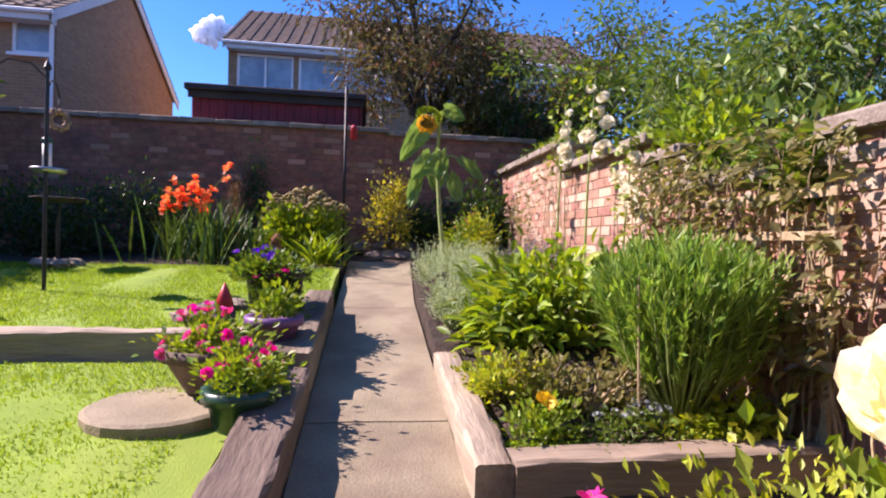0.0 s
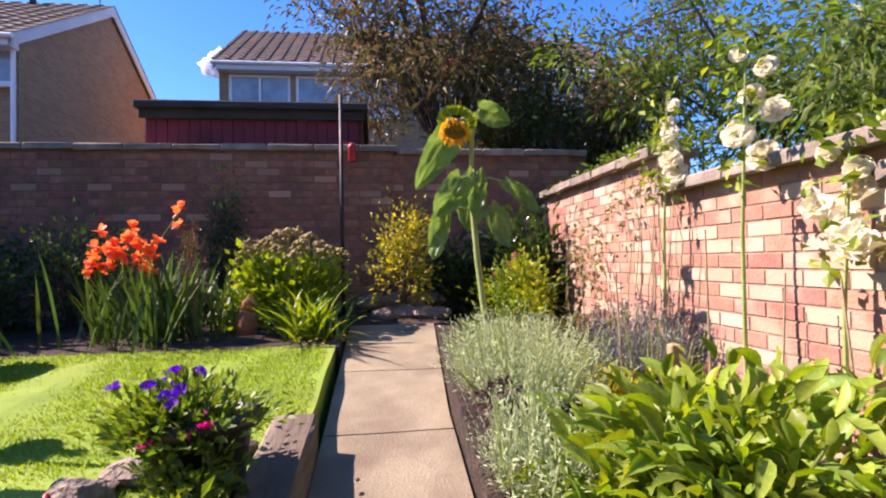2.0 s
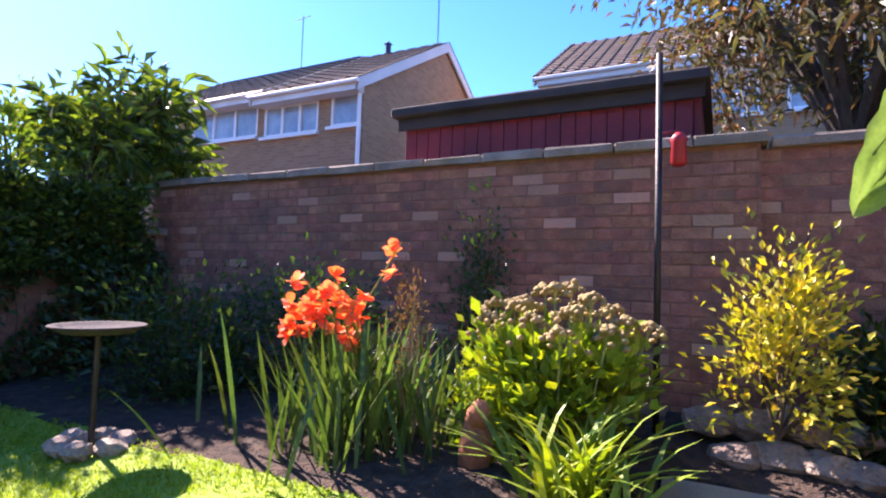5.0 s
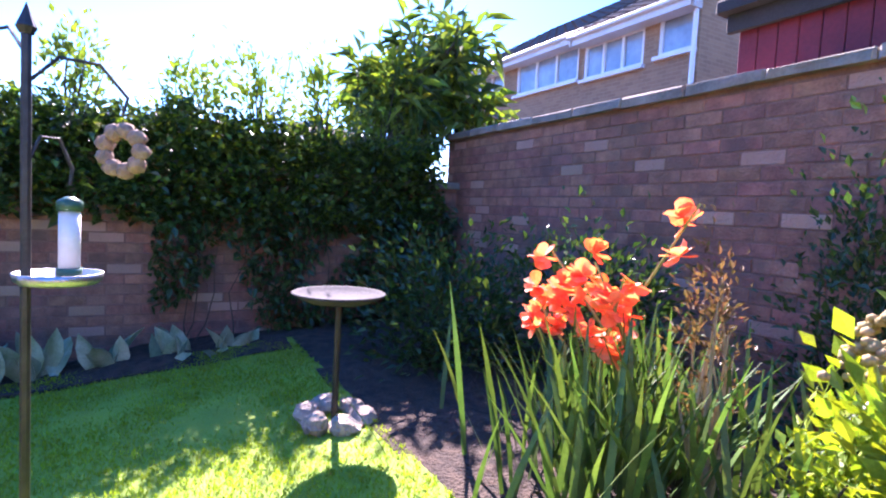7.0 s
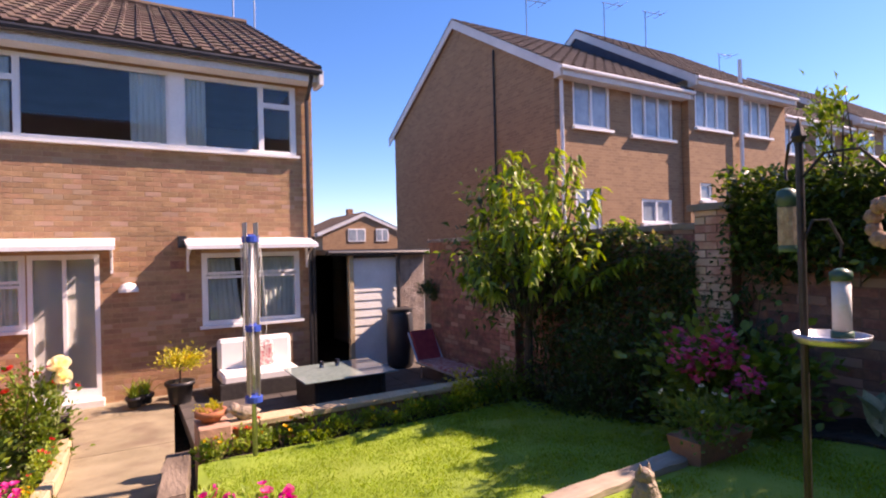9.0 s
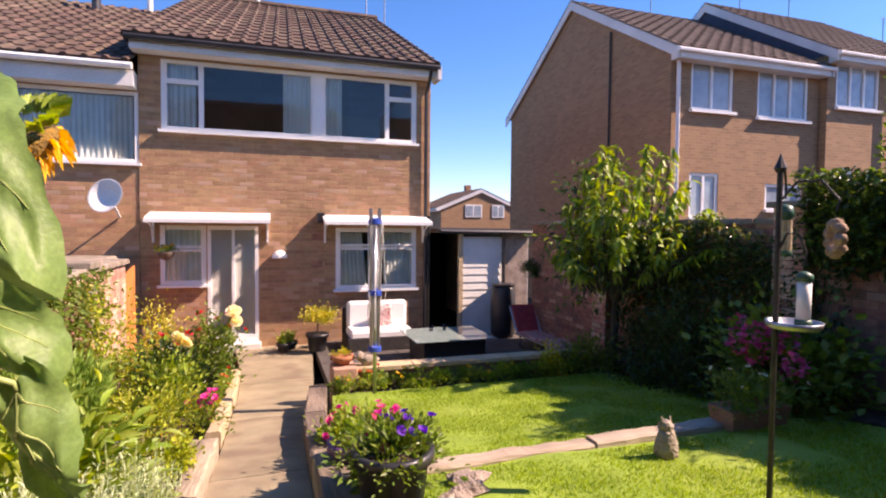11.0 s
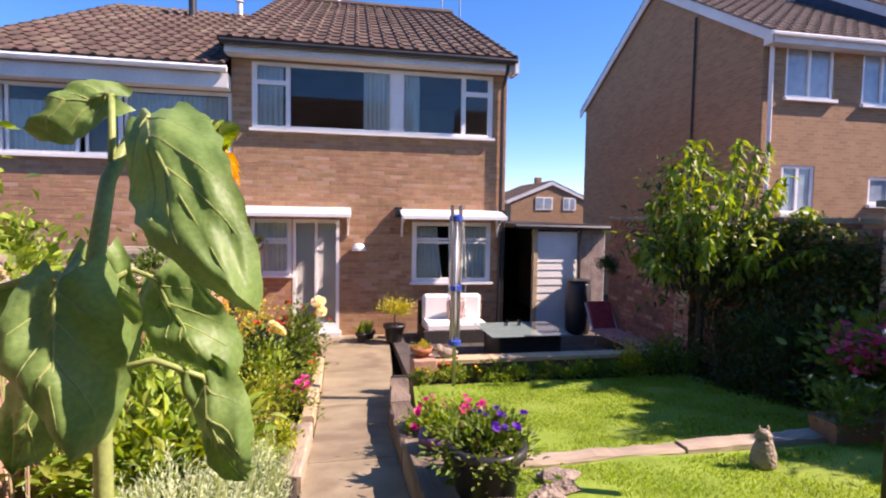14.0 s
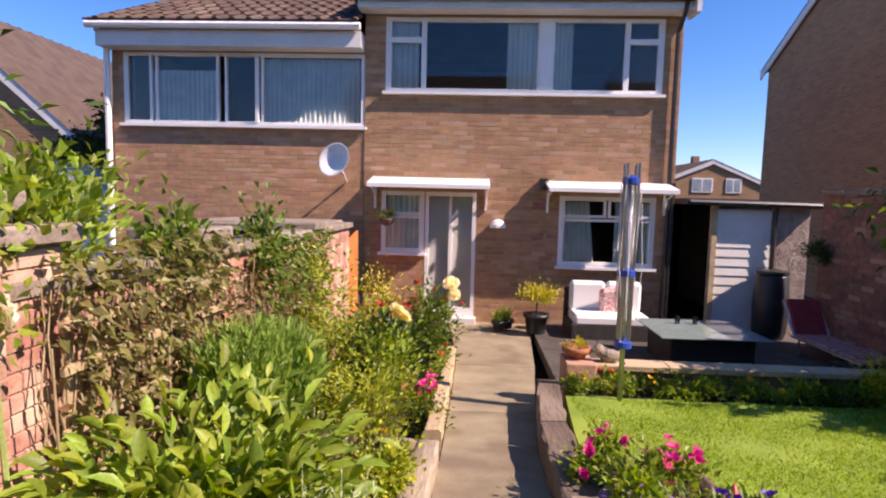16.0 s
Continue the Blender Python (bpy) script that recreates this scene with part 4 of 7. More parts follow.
def curtain(parent, x0, x1, z0, z1, y, material, waves=8, lean=0.0, axis="y"):
    b = Build()
    n = waves * 6
    v = []
    for i in range(n + 1):
        t = i / n
        x = x0 + (x1 - x0) * t
        o = 0.016 * math.sin(t * waves * 2 * math.pi) + 0.008 * math.sin(t * 31)
        for z, sh in ((z0, lean), (z1, 0.0)):
            v.append((x + sh * (1 - t), y + o, z) if axis == "y" else (y + o, x + sh, z))
    return part("curtain", b.add(v, [[(2 * i, 2 * i + 2, 2 * i + 3, 2 * i + 1) for i in range(n)]]), material, parent, "hanging curtain", True)


# the house itself: front wall in the plane y = 0
house = thing("house", "brown brick semi-detached house with white windows", "house", (-0.7, -3, -0.3))
UPW, DOORW, DOOR, LOWW = (-2.92, 1.52, 3.68, 4.86), (0.84, 1.56, 1.05, 2.07), (-0.02, 0.82, 0.0, 2.07), (-2.93, -1.38, 0.90, 2.05)
holes = [UPW, DOORW, DOOR, LOWW]
wall_ob = part("wall", Build().plate(-3.20, 1.86, -0.4, 5.0, holes, -0.25, 0.0), "house_mortar", house)
part("side_wall", Build().box(-3.20, -3.03, -8.6, -0.25, -0.4, 5.0), "house_mortar", house)
part("rear_wall", Build().box(-3.03, 1.86, -8.6, -8.35, -0.4, 5.0), "house_mortar", house)
part("bricks", brick_face(brick_rects(-3.20, 1.86, -0.3, 4.98, [(a - 0.0, c, lo, hi) for a, c, lo, hi in holes]), "y", 0.0, 0.0025, 1), "house_brick", wall_ob, "", False, "stuff")
part("bricks", brick_face(brick_rects(-8.6, 0.0, -0.3, 4.98), "x", -3.20, 0.006, -1), "house_brick", wall_ob, "", False, "stuff")
# walls, floors and ceilings carry the indoor dimness in their dark grey
part("room", Build().box(-3.03, 1.86, -4.2, -4.1, -0.2, 5.0).box(-3.03, 1.86, -4.1, -0.25, 2.42, 2.55).box(-3.03, 1.86, -4.1, -0.25, -0.25, -0.05).box(1.78, 1.86, -4.1, -0.25, -0.2, 5.0).box(-0.95, -0.85, -4.1, -0.25, -0.05, 5.0).box(-3.03, 1.86, -4.1, -0.25, 4.96, 5.05), "room", house, "plain rooms in a grey darkened for indoor dimness")
tb = Build()
tiled_roof(tb, (-3.27, 0.42, 5.12), (2.02, 0.42, 5.12), (-2.98, -4.4, 7.62), (1.5, -4.4, 7.62), 20, 15)
roof = part("roof_tile", tb, "tile", house, "brown rolled concrete roof tiles")
part("back_slope", Build().add([(-3.27, -9.2, 5.12), (2.02, -9.2, 5.12), (1.5, -4.4, 7.62), (-2.98, -4.4, 7.62)], [[(0, 1, 2, 3)]]).add([(-3.27, 0.42, 5.1), (-3.27, -9.2, 5.1), (-2.98, -4.4, 7.6)], [[(0, 1, 2)]]).add([(2.02, 0.42, 5.1), (1.5, -4.4, 7.6), (2.02, -9.2, 5.1)], [[(0, 1, 2)]]).add([(-3.25, 0.40, 5.08), (2.02, 0.40, 5.08), (2.02, -9.2, 5.08), (-3.25, -9.2, 5.08)], [[(0, 1, 2, 3)]]), "far_tile", roof)
part("ridge", Build().tube([(-3.0, -4.4, 7.62), (1.52, -4.4, 7.62)], 0.11, 8), "tile", roof)
part("fascia", Build().box(-3.215, 1.92, 0.02, 0.34, 4.90, 5.06), "fascia", house, "white boarded eaves")
part("gutter", Build().tube([(-3.27, 0.40, 5.06), (1.98, 0.40, 5.06)], 0.055, 8), "black", house, "black gutter")
part("bargeboard", Build().box(-3.29, -3.22, 0.05, 0.44, 4.84, 5.08), "fascia", house)
part("downpipe", Build().tube([(-3.10, 0.38, 5.0), (-3.10, 0.30, 4.85), (-3.10, 0.06, 4.65), (-3.10, 0.06, -0.2)], 0.034, 8), "black", house, "black downpipe")
part("downpipe", Build().tube([(-3.17, 0.05, 2.3), (-3.16, 0.05, -0.2)], 0.04, 8), "dark_metal", house)
casement(house, *UPW, 0.0, ((0.012, 0.13, 0.02, 0.70), (0.012, 0.13, 0.70, 0.98), (0.13, 0.398, 0.02, 0.98), (0.439, 0.86, 0.02, 0.98), (0.86, 0.988, 0.02, 0.70), (0.86, 0.988, 0.70, 0.98)))
part("mullion", Build().box(-1.16, -0.96, -0.10, 0.04, 3.70, 4.84), "white", house, "white post between the panes")
curtain(house, -1.50, -1.16, 3.74, 4.82, -0.068, "curtain", 5)
curtain(house, -0.95, -0.45, 3.74, 4.82, -0.068, "curtain", 6)
curtain(house, 0.98, 1.44, 3.74, 4.82, -0.068, "net", 5)
casement(house, *LOWW, 0.0, ((0.03, 0.49, 0.70, 0.97), (0.51, 0.97, 0.70, 0.97), (0.03, 0.97, 0.03, 0.68)))
curtain(house, -1.88, -1.44, 0.98, 1.96, -0.068, "net", 6, -0.1)
curtain(house, -2.88, -2.30, 0.98, 1.96, -0.068, "net", 7)
casement(house, *DOORW, 0.0, ((0.05, 0.95, 0.62, 0.97), (0.05, 0.95, 0.03, 0.60)))
curtain(house, 0.88, 1.50, 1.1, 2.02, -0.068, "net", 7)
door = part("door", Build().box(-0.02, 0.04, -0.09, 0.01, 0.0, 2.07).box(0.76, 0.82, -0.09, 0.01, 0.0, 2.07).box(0.04, 0.76, -0.09, 0.01, 2.0, 2.07).box(0.04, 0.76, -0.09, 0.01, 0.0, 0.14).box(0.375, 0.425, -0.08, 0.005, 0.14, 2.0), "white", house, "white patio door, closed")
g = part("pane", Build().box(0.04, 0.375, -0.045, -0.040, 0.14, 2.0).box(0.425, 0.76, -0.045, -0.040, 0.14, 2.0), "glass", door)
g.visible_shadow = False
part("blind", Build().box(0.03, 0.77, -0.065, -0.06, 0.1, 2.02), "blind", door, "plain grey blind behind the glass")
part("door_handle", Build().box(0.435, 0.455, 0.005, 0.04, 0.95, 1.1), "steel", door)
part("door_step", Build().bevel_box(-0.06, 0.86, 0.0, 0.16, -0.22, 0.0, 0.01), "white_board", house, "white door sill and step")
part("door_step", Build().bevel_box(-0.10, 1.5, 0.0, 0.30, -0.25, -0.12, 0.01), "paving", house)


def canopy(x0, x1, z, reach):
    b = Build()
    b.add([(x0, 0.0, z + 0.12), (x1, 0.0, z + 0.12), (x1, reach, z), (x0, reach, z), (x0, 0, z + 0.09), (x1, 0, z + 0.09), (x1, reach, z - 0.06), (x0, reach, z - 0.06)], [[(3, 2, 1, 0), (4, 5, 6, 7), (0, 1, 5, 4), (2, 3, 7, 6), (0, 4, 7, 3), (1, 2, 6, 5)]])
    c = part("canopy", b, "white", house, "white sloping canopy")
    for x in (x0 + 0.03, x1 - 0.07):
        part("bracket", Build().box(x, x + 0.035, 0.0, 0.05, z - 0.40, z + 0.02).box(x, x + 0.035, 0.02, reach - 0.06, z - 0.07, z - 0.02).tube([(x + 0.018, 0.03, z - 0.36), (x + 0.018, 0.12, z - 0.16), (x + 0.018, reach - 0.08, z - 0.04)], 0.016, 6), "white", c)


canopy(-0.22, 1.71, 2.18, 0.55)
canopy(-3.10, -1.13, 2.17, 0.55)
part("flood_lamp", Build().box(-1.17, -1.05, 0.0, 0.10, 2.20, 2.32).box(-1.18, -1.04, 0.08, 0.17, 2.14, 2.26), "black", house, "small black wall lamp")
part("air_brick", Build().box(-1.14, -0.94, 0.0, 0.012, 1.82, 1.94), "brick_dark", house, "red air brick")
part("air_brick", Build().box(-1.14, -0.94, 0.0, 0.012, 1.32, 1.44), "brick_dark", house, "red air brick")
part("vent_hood", Build().lathe((-0.38, 0.06, 1.50), [(0.13, 0.0), (0.13, 0.05), (0.09, 0.11), (0.03, 0.14)], 14, 0.6), "white", house, "white domed vent")
for x, hh in ((0.62, 0.28), (0.0, 0.25)):
    part("vent_pipe", Build().lathe((x, -4.35, 7.6), [(0.05, 0), (0.05, hh), (0.09, hh + 0.02), (0.09, hh + 0.1), (0.02, hh + 0.14)], 10), "white_board", roof)
for x, y, hh in ((-2.75, -4.6, 1.6), (-3.1, -3.9, 1.4)):
    part("aerial_mast", Build().tube([(x, y, 7.0), (x, y, 7.6 + hh)], 0.02, 6), "steel", roof)

# neighbour's half, set lower, with its own roof
nb = thing("neighbour_house", "adjoining brown brick house with wide white windows", "house", (4, -3, -0.4))
NW = (1.86, 5.95, 3.10, 4.28)
nwall = part("wall", Build().plate(1.87, 6.15, -0.5, 4.5, [NW], -0.25, -0.02), "house_mortar", nb)
part("side_wall", Build().box(5.9, 6.15, -8.6, -0.25, -0.5, 4.5), "house_mortar", nb)
part("rear_wall", Build().box(1.87, 5.9, -8.6, -8.35, -0.5, 4.5), "house_mortar", nb)
part("bricks", brick_face(brick_rects(1.87, 6.15, -0.3, 4.48, [NW]), "y", -0.02, 0.0025, 1), "house_brick", nwall, "", False, "stuff")
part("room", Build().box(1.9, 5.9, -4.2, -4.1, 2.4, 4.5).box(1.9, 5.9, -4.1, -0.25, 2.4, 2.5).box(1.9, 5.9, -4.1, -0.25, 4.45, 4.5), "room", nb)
casement(nb, *NW, -0.02, ((0.005, 0.425, 0.02, 0.98), (0.44, 0.575, 0.02, 0.98), (0.60, 0.865, 0.02, 0.98), (0.88, 0.99, 0.02, 0.98)))
open_sash = part("open_sash", Build().box(3.62, 3.67, 0.0, 0.06, 3.15, 4.2), "white", nb)
curtain(nb, 1.95, 3.6, 3.15, 4.2, -0.088, "net", 20)
curtain(nb, 4.35, 5.5, 3.15, 4.0, -0.088, "net", 14)
part("fascia", Build().box(1.87, 6.2, -0.02, 0.30, 4.30, 4.55), "fascia", nb, "white boarded eaves")
part("gutter", Build().tube([(1.87, 0.38, 4.60), (6.30, 0.38, 4.60)], 0.06, 8), "white", nb, "white gutter")
part("downpipe", Build().tube([(6.18, 0.30, 4.55), (6.18, 0.06, 4.4), (6.18, 0.06, -0.3)], 0.05, 8), "white", nb, "white downpipe")
tb = Build()
tiled_roof(tb, (1.9, 0.42, 4.66), (6.32, 0.42, 4.66), (1.5, -4.4, 7.15), (5.3, -4.4, 7.15), 16, 15)
nroof = part("roof_tile", tb, "tile", nb, "brown rolled concrete roof tiles")
part("back_slope", Build().add([(1.9, -9.2, 4.66), (6.32, -9.2, 4.66), (5.3, -4.4, 7.15), (1.5, -4.4, 7.15)], [[(0, 1, 2, 3)]]).add([(6.32, 0.42, 4.64), (5.3, -4.4, 7.13), (6.32, -9.2, 4.64)], [[(0, 1, 2)]]).add([(1.9, 0.40, 4.62), (6.32, 0.40, 4.62), (6.32, -9.2, 4.62), (1.9, -9.2, 4.62)], [[(0, 1, 2, 3)]]), "far_tile", nroof)
part("vent_pipe", Build().lathe((3.35, -3.6, 6.75), [(0.09, 0), (0.09, 0.55), (0.12, 0.56), (0.12, 0.75), (0.03, 0.78)], 10), "black", nroof)
part("vent_pipe", Build().lathe((2.35, -3.9, 6.95), [(0.06, 0), (0.06, 0.3), (0.1, 0.32), (0.03, 0.4)], 10), "white_board", nroof)
part("satellite_dish", Build().lathe((2.2, 0.42, 2.5), [(0.02, 0.0), (0.12, 0.02), (0.22, 0.06), (0.28, 0.11), (0.26, 0.11), (0.12, 0.04), (0.02, 0.02)], 20).tube([(2.2, 0.42, 2.5), (2.15, 0.2, 2.3), (2.15, 0.0, 2.2)], 0.018, 6), "fascia", nb, "grey satellite dish")
for o in nb.children:
    if o.name.startswith("satellite_dish"):
        dm = o.data
        mt = Matrix.Translation((2.2, 0.42, 2.5)) @ Matrix.Rotation(radians(-72), 4, "X") @ Matrix.Rotation(radians(20), 4, "Y") @ Matrix.Translation((-2.2, -0.42, -2.5))
        nv = 7 * 20
        for vtx in dm.vertices[:nv]:
            vtx.co = mt @ vtx.co

# flat-roofed garage between the houses
gar = thing("garage", "low flat-roofed garage with white boarding and an open dark doorway", "garage", (-4.1, 0, -0.2))
part("front_wall", Build().box(-5.25, -4.66, 0.12, 0.2, -0.3, 1.95), "stone", gar, "plain grey boarding")
part("side_wall", Build().box(-5.3, -5.2, -5, 0.12, -0.3, 2.0), "white_board", gar)
for i in range(14):
    z = -0.2 + i * 0.15
    bb = Build().add([(-4.66, 0.20, z), (-3.80, 0.20, z), (-3.80, 0.20, z + 0.15), (-4.66, 0.20, z + 0.15), (-4.66, 0.215, z), (-3.80, 0.215, z)], [[(4, 5, 2, 3), (0, 1, 5, 4)], [(0, 4, 3), (1, 2, 5)]])
    part("board", bb, "white_board", gar)
part("door_jamb", Build().box(-3.82, -3.74, 0.15, 0.25, -0.2, 1.95), "pale_wood", gar)
# back wall and floor painted near-black for the unlit depth of the doorway
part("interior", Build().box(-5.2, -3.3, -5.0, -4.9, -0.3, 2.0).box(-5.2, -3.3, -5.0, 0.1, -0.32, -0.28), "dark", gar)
part("roof", Build().box(-5.4, -3.29, -5.2, 0.32, 1.97, 2.06), "felt", gar, "dark felt flat roof")
part("gutter", Build().tube([(-5.4, 0.36, 1.98), (-3.32, 0.36, 2.0)], 0.045, 8), "black", gar)
part("downpipe", Build().tube([(-4.68, 0.34, 1.98), (-4.68, 0.27, 1.85), (-4.68, 0.27, -0.2)], 0.035, 8), "black", gar)


def far_house(name, label, m, length, depth, eave, rise, windows, base=-1.0, gable_mat="far_brick", cap="white"):
    """A gabled house, local x along the front, local y back from it; windows (x0, x1, z0, z1, lights) in the front."""
    h = thing(name, label, "house", m.translation)
    def place(b):
        b.v = [np.array([m @ Vector(p) for p in v]) for v in b.v]
        return b
    part("wall", place(Build().plate(0, length, base, eave, [w[:4] for w in windows], 0, 0.25)), gable_mat, h)
    part("rear_wall", place(Build().box(0.25, length - 0.25, depth - 0.25, depth, base, eave)), gable_mat, h)
    for x in (0.0, length - 0.25):
        part("gable_wall", place(Build().add([(x, 0.25, base), (x, depth, base), (x, depth, eave), (x, 0.25, eave), (x + 0.25, 0.25, base), (x + 0.25, depth, base), (x + 0.25, depth, eave), (x + 0.25, 0.25, eave)], [[(0, 3, 2, 1), (4, 5, 6, 7), (0, 1, 5, 4), (0, 4, 7, 3), (1, 2, 6, 5)]])), gable_mat, h)
        part("gable", place(Build().add([(x, 0, eave), (x, depth, eave), (x, depth / 2, eave + rise), (x + 0.25, 0, eave), (x + 0.25, depth, eave), (x + 0.25, depth / 2, eave + rise)], [[(0, 2, 1), (3, 4, 5)], [(0, 3, 5, 2), (1, 2, 5, 4)]])), gable_mat, h)
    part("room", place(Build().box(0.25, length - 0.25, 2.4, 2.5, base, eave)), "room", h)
    o, k = 0.32, rise / (depth / 2)
    rb = Build()
    tiled_roof(rb, (-0.12, -o, eave - o * k + 0.1), (length + 0.12, -o, eave - o * k + 0.1), (-0.12, depth / 2, eave + rise + 0.1), (length + 0.12, depth / 2, eave + rise + 0.1), max(4, int(length / 0.33)), 14)
    rb.add([(-0.12, depth + o, eave - o * k + 0.1), (length + 0.12, depth + o, eave - o * k + 0.1), (length + 0.12, depth / 2, eave + rise + 0.1), (-0.12, depth / 2, eave + rise + 0.1)], [[(0, 1, 2, 3)]])
    rf = part("roof_tile", place(rb), "far_tile", h, "brown tiled roof")
    for x in (-0.10, length + 0.06):
        part("bargeboard", place(Build().add([(x, -o, eave - o * k - 0.16), (x + 0.04, -o, eave - o * k - 0.16), (x + 0.04, depth / 2, eave + rise - 0.18), (x, depth / 2, eave + rise - 0.18), (x, -o, eave - o * k + 0.09), (x + 0.04, -o, eave - o * k + 0.09), (x + 0.04, depth / 2, eave + rise + 0.09), (x, depth / 2, eave + rise + 0.09)], [[(0, 1, 2, 3), (4, 7, 6, 5), (0, 4, 5, 1), (2, 6, 7, 3), (0, 3, 7, 4), (1, 5, 6, 2)]])), "fascia", h)
        part("bargeboard", place(Build().add([(x, depth + o, eave - o * k - 0.16), (x + 0.04, depth + o, eave - o * k - 0.16), (x + 0.04, depth / 2, eave + rise - 0.18), (x, depth / 2, eave + rise - 0.18), (x, depth + o, eave - o * k + 0.09), (x + 0.04, depth + o, eave - o * k + 0.09), (x + 0.04, depth / 2, eave + rise + 0.09), (x, depth / 2, eave + rise + 0.09)], [[(3, 2, 1, 0), (5, 6, 7, 4), (1, 5, 4, 0), (3, 7, 6, 2), (4, 7, 3, 0), (2, 6, 5, 1)]])), "fascia", h)
    part("fascia", place(Build().box(0, length, -o, -0.002, eave - o * k - 0.15, eave - o * k + 0.05)), "fascia", h)
    part("gutter", place(Build().tube([(-0.1, -o - 0.05, eave - o * k + 0.02), (length + 0.1, -o - 0.05, eave - o * k + 0.02)], 0.05, 6)), cap, h)
    for x0, x1, z0, z1, n in windows:
        f = 0.07
        cuts = [(x0 + (x1 - x0 - f) * i / n + f, x0 + (x1 - x0 - f) * (i + 1) / n, z0 + f, z1 - f) for i in range(n)]
        w = part("window", place(Build().plate(x0, x1, z0, z1, cuts, 0.02, 0.1)), "white", h, "white framed window")
        part("sill", place(Build().box(x0 - 0.05, x1 + 0.05, -0.1, 0.018, z0 - 0.07, z0)), "white", w)
        for i in range(n):
            a = x0 + (x1 - x0) * i / n
            p = part("pane", place(Build().box(a + 0.05, a + (x1 - x0) / n - 0.03, 0.06, 0.065, z0 + f, z1 - f)), "far_pane", w)
    return h


# terrace beyond the ivy wall: gable towards this garden, fronts facing the same way as this house
win = lambda x0, x1, z0, z1, n: (x0, x1, z0, z1, n)
g1 = far_house("terrace_house", "brown brick end-terrace house with white bargeboards", pose(-9.20, -0.38, 0.15, 0, 0, 180), 4.75, 8.7, 6.22, 2.60, [win(0.60, 1.88, 4.80, 5.98, 2), win(2.66, 4.36, 4.75, 5.96, 3), win(0.62, 1.5, 2.2, 3.3, 2), win(3.0, 4.25, 2.45, 3.1, 2)])
part("downpipe", Build().tube([(-9.36, -0.30, 6.15), (-9.36, -0.30, -0.5)], 0.05, 6), "white", g1)
part("gable_pipe", Build().tube([(-9.15, -2.7, 7.45), (-9.15, -2.7, -0.5)], 0.03, 6), "dark_metal", g1)
g2 = far_house("terrace_house", "brown brick terrace house with white windows", pose(-13.98, -0.18, 0.30, 0, 0, 180), 5.0, 8.35, 6.45, 2.65, [win(0.3, 1.9, 5.0, 6.15, 3), win(2.6, 4.1, 5.0, 6.15, 3), win(0.45, 1.0, 2.95, 3.45, 1), win(2.6, 3.8, 2.4, 3.2, 2)])
g3 = far_house("terrace_house", "brown brick terrace house in the row", pose(-20.6, -1.3, 0.45, 0, 0, 180), 5.0, 8.35, 6.2, 2.65, [win(0.5, 2.0, 4.8, 5.95, 3), win(2.8, 4.3, 4.8, 5.95, 3)])
g4 = far_house("terrace_house", "brown brick terrace house at the end of the row", pose(-25.9, -1.1, 0.65, 0, 0, 180), 10.0, 8.35, 6.4, 2.65, [win(0.5, 2.0, 4.9, 6.0, 3), win(2.8, 4.3, 4.9, 6.0, 3), win(5.5, 7.0, 4.9, 6.0, 3), win(7.8, 9.3, 4.9, 6.0, 3)])
part("slate_gable", Build().add([(-13.94, 0.2, 6.60), (-13.94, -8.6, 6.60), (-13.94, -4.35, 9.30)], [[(0, 1, 2)]]), "gate_blue", g2, "slate-blue clad gable above the lower roof")
part("soil_pipe", Build().tube([(-16.3, -0.05, 2.0), (-16.3, -0.05, 7.5)], 0.06, 6), "white", g2)
for x, y, z in ((-12.2, -4.9, 8.7), (-15.6, -4.6, 9.2), (-17.6, -4.4, 9.2), (-24.0, -5.5, 9.0)):
    part("aerial", Build().tube([(x, y, z), (x, y, z + 1.7)], 0.022, 5).tube([(x - 0.7, y + 0.2, z + 1.65), (x + 0.15, y, z + 1.7)], 0.014, 4).tube([(x - 0.65, y - 0.15, z + 1.62), (x - 0.65, y + 0.5, z + 1.66)], 0.01, 4).tube([(x - 0.35, y - 0.25, z + 1.64), (x - 0.35, y + 0.4, z + 1.66)], 0.01, 4), "steel", g2)
# small house far between this house and the terrace
g5 = far_house("distant_house", "distant brown house with white gable and two windows", pose(-11.2, -30, 0, 0, 0, 90), 6.0, 5.7, 3.4, 1.2, [])
for x0, x1 in ((-14.1, -12.9), (-15.75, -14.85)):
    dw = part("window", Build().box(x0, x1, -24.0, -23.95, 2.75, 3.6), "white", g5, "white framed window")
    for k in range(2):
        a = x0 + 0.08 + k * (x1 - x0 - 0.04) / 2
        part("pane", Build().box(a, a + (x1 - x0) / 2 - 0.12, -23.955, -23.94, 2.83, 3.52), "far_pane", dw)
part("chimney", Build().box(-14.3, -13.9, -27.0, -26.6, 4.3, 5.1), "brick_dark", g5, "red brick chimney")
# houses behind the back wall
h2a = far_house("rear_terrace_house", "brown brick end-terrace house with white upper windows", pose(-9.85, 17.0, 0, 0, 0, 0), 2.95, 7.4, 6.05, 2.2, [win(0.06, 1.72, 5.0, 5.76, 3), win(2.06, 2.86, 5.06, 5.80, 1)])
part("downpipe", Build().tube([(-6.96, 16.93, 5.85), (-6.96, 16.93, 0.5)], 0.045, 6), "white", h2a)
part("aerial_mast", Build().tube([(-7.1, 20.6, 8.2), (-7.1, 20.6, 10.0)], 0.022, 5).tube([(-7.5, 20.6, 9.85), (-6.8, 20.6, 9.9)], 0.012, 5), "steel", h2a)
part("roof_vent", Build().lathe((-8.6, 20.4, 8.2), [(0.08, 0), (0.08, 0.25), (0.12, 0.27), (0.03, 0.35)], 10), "black", h2a)
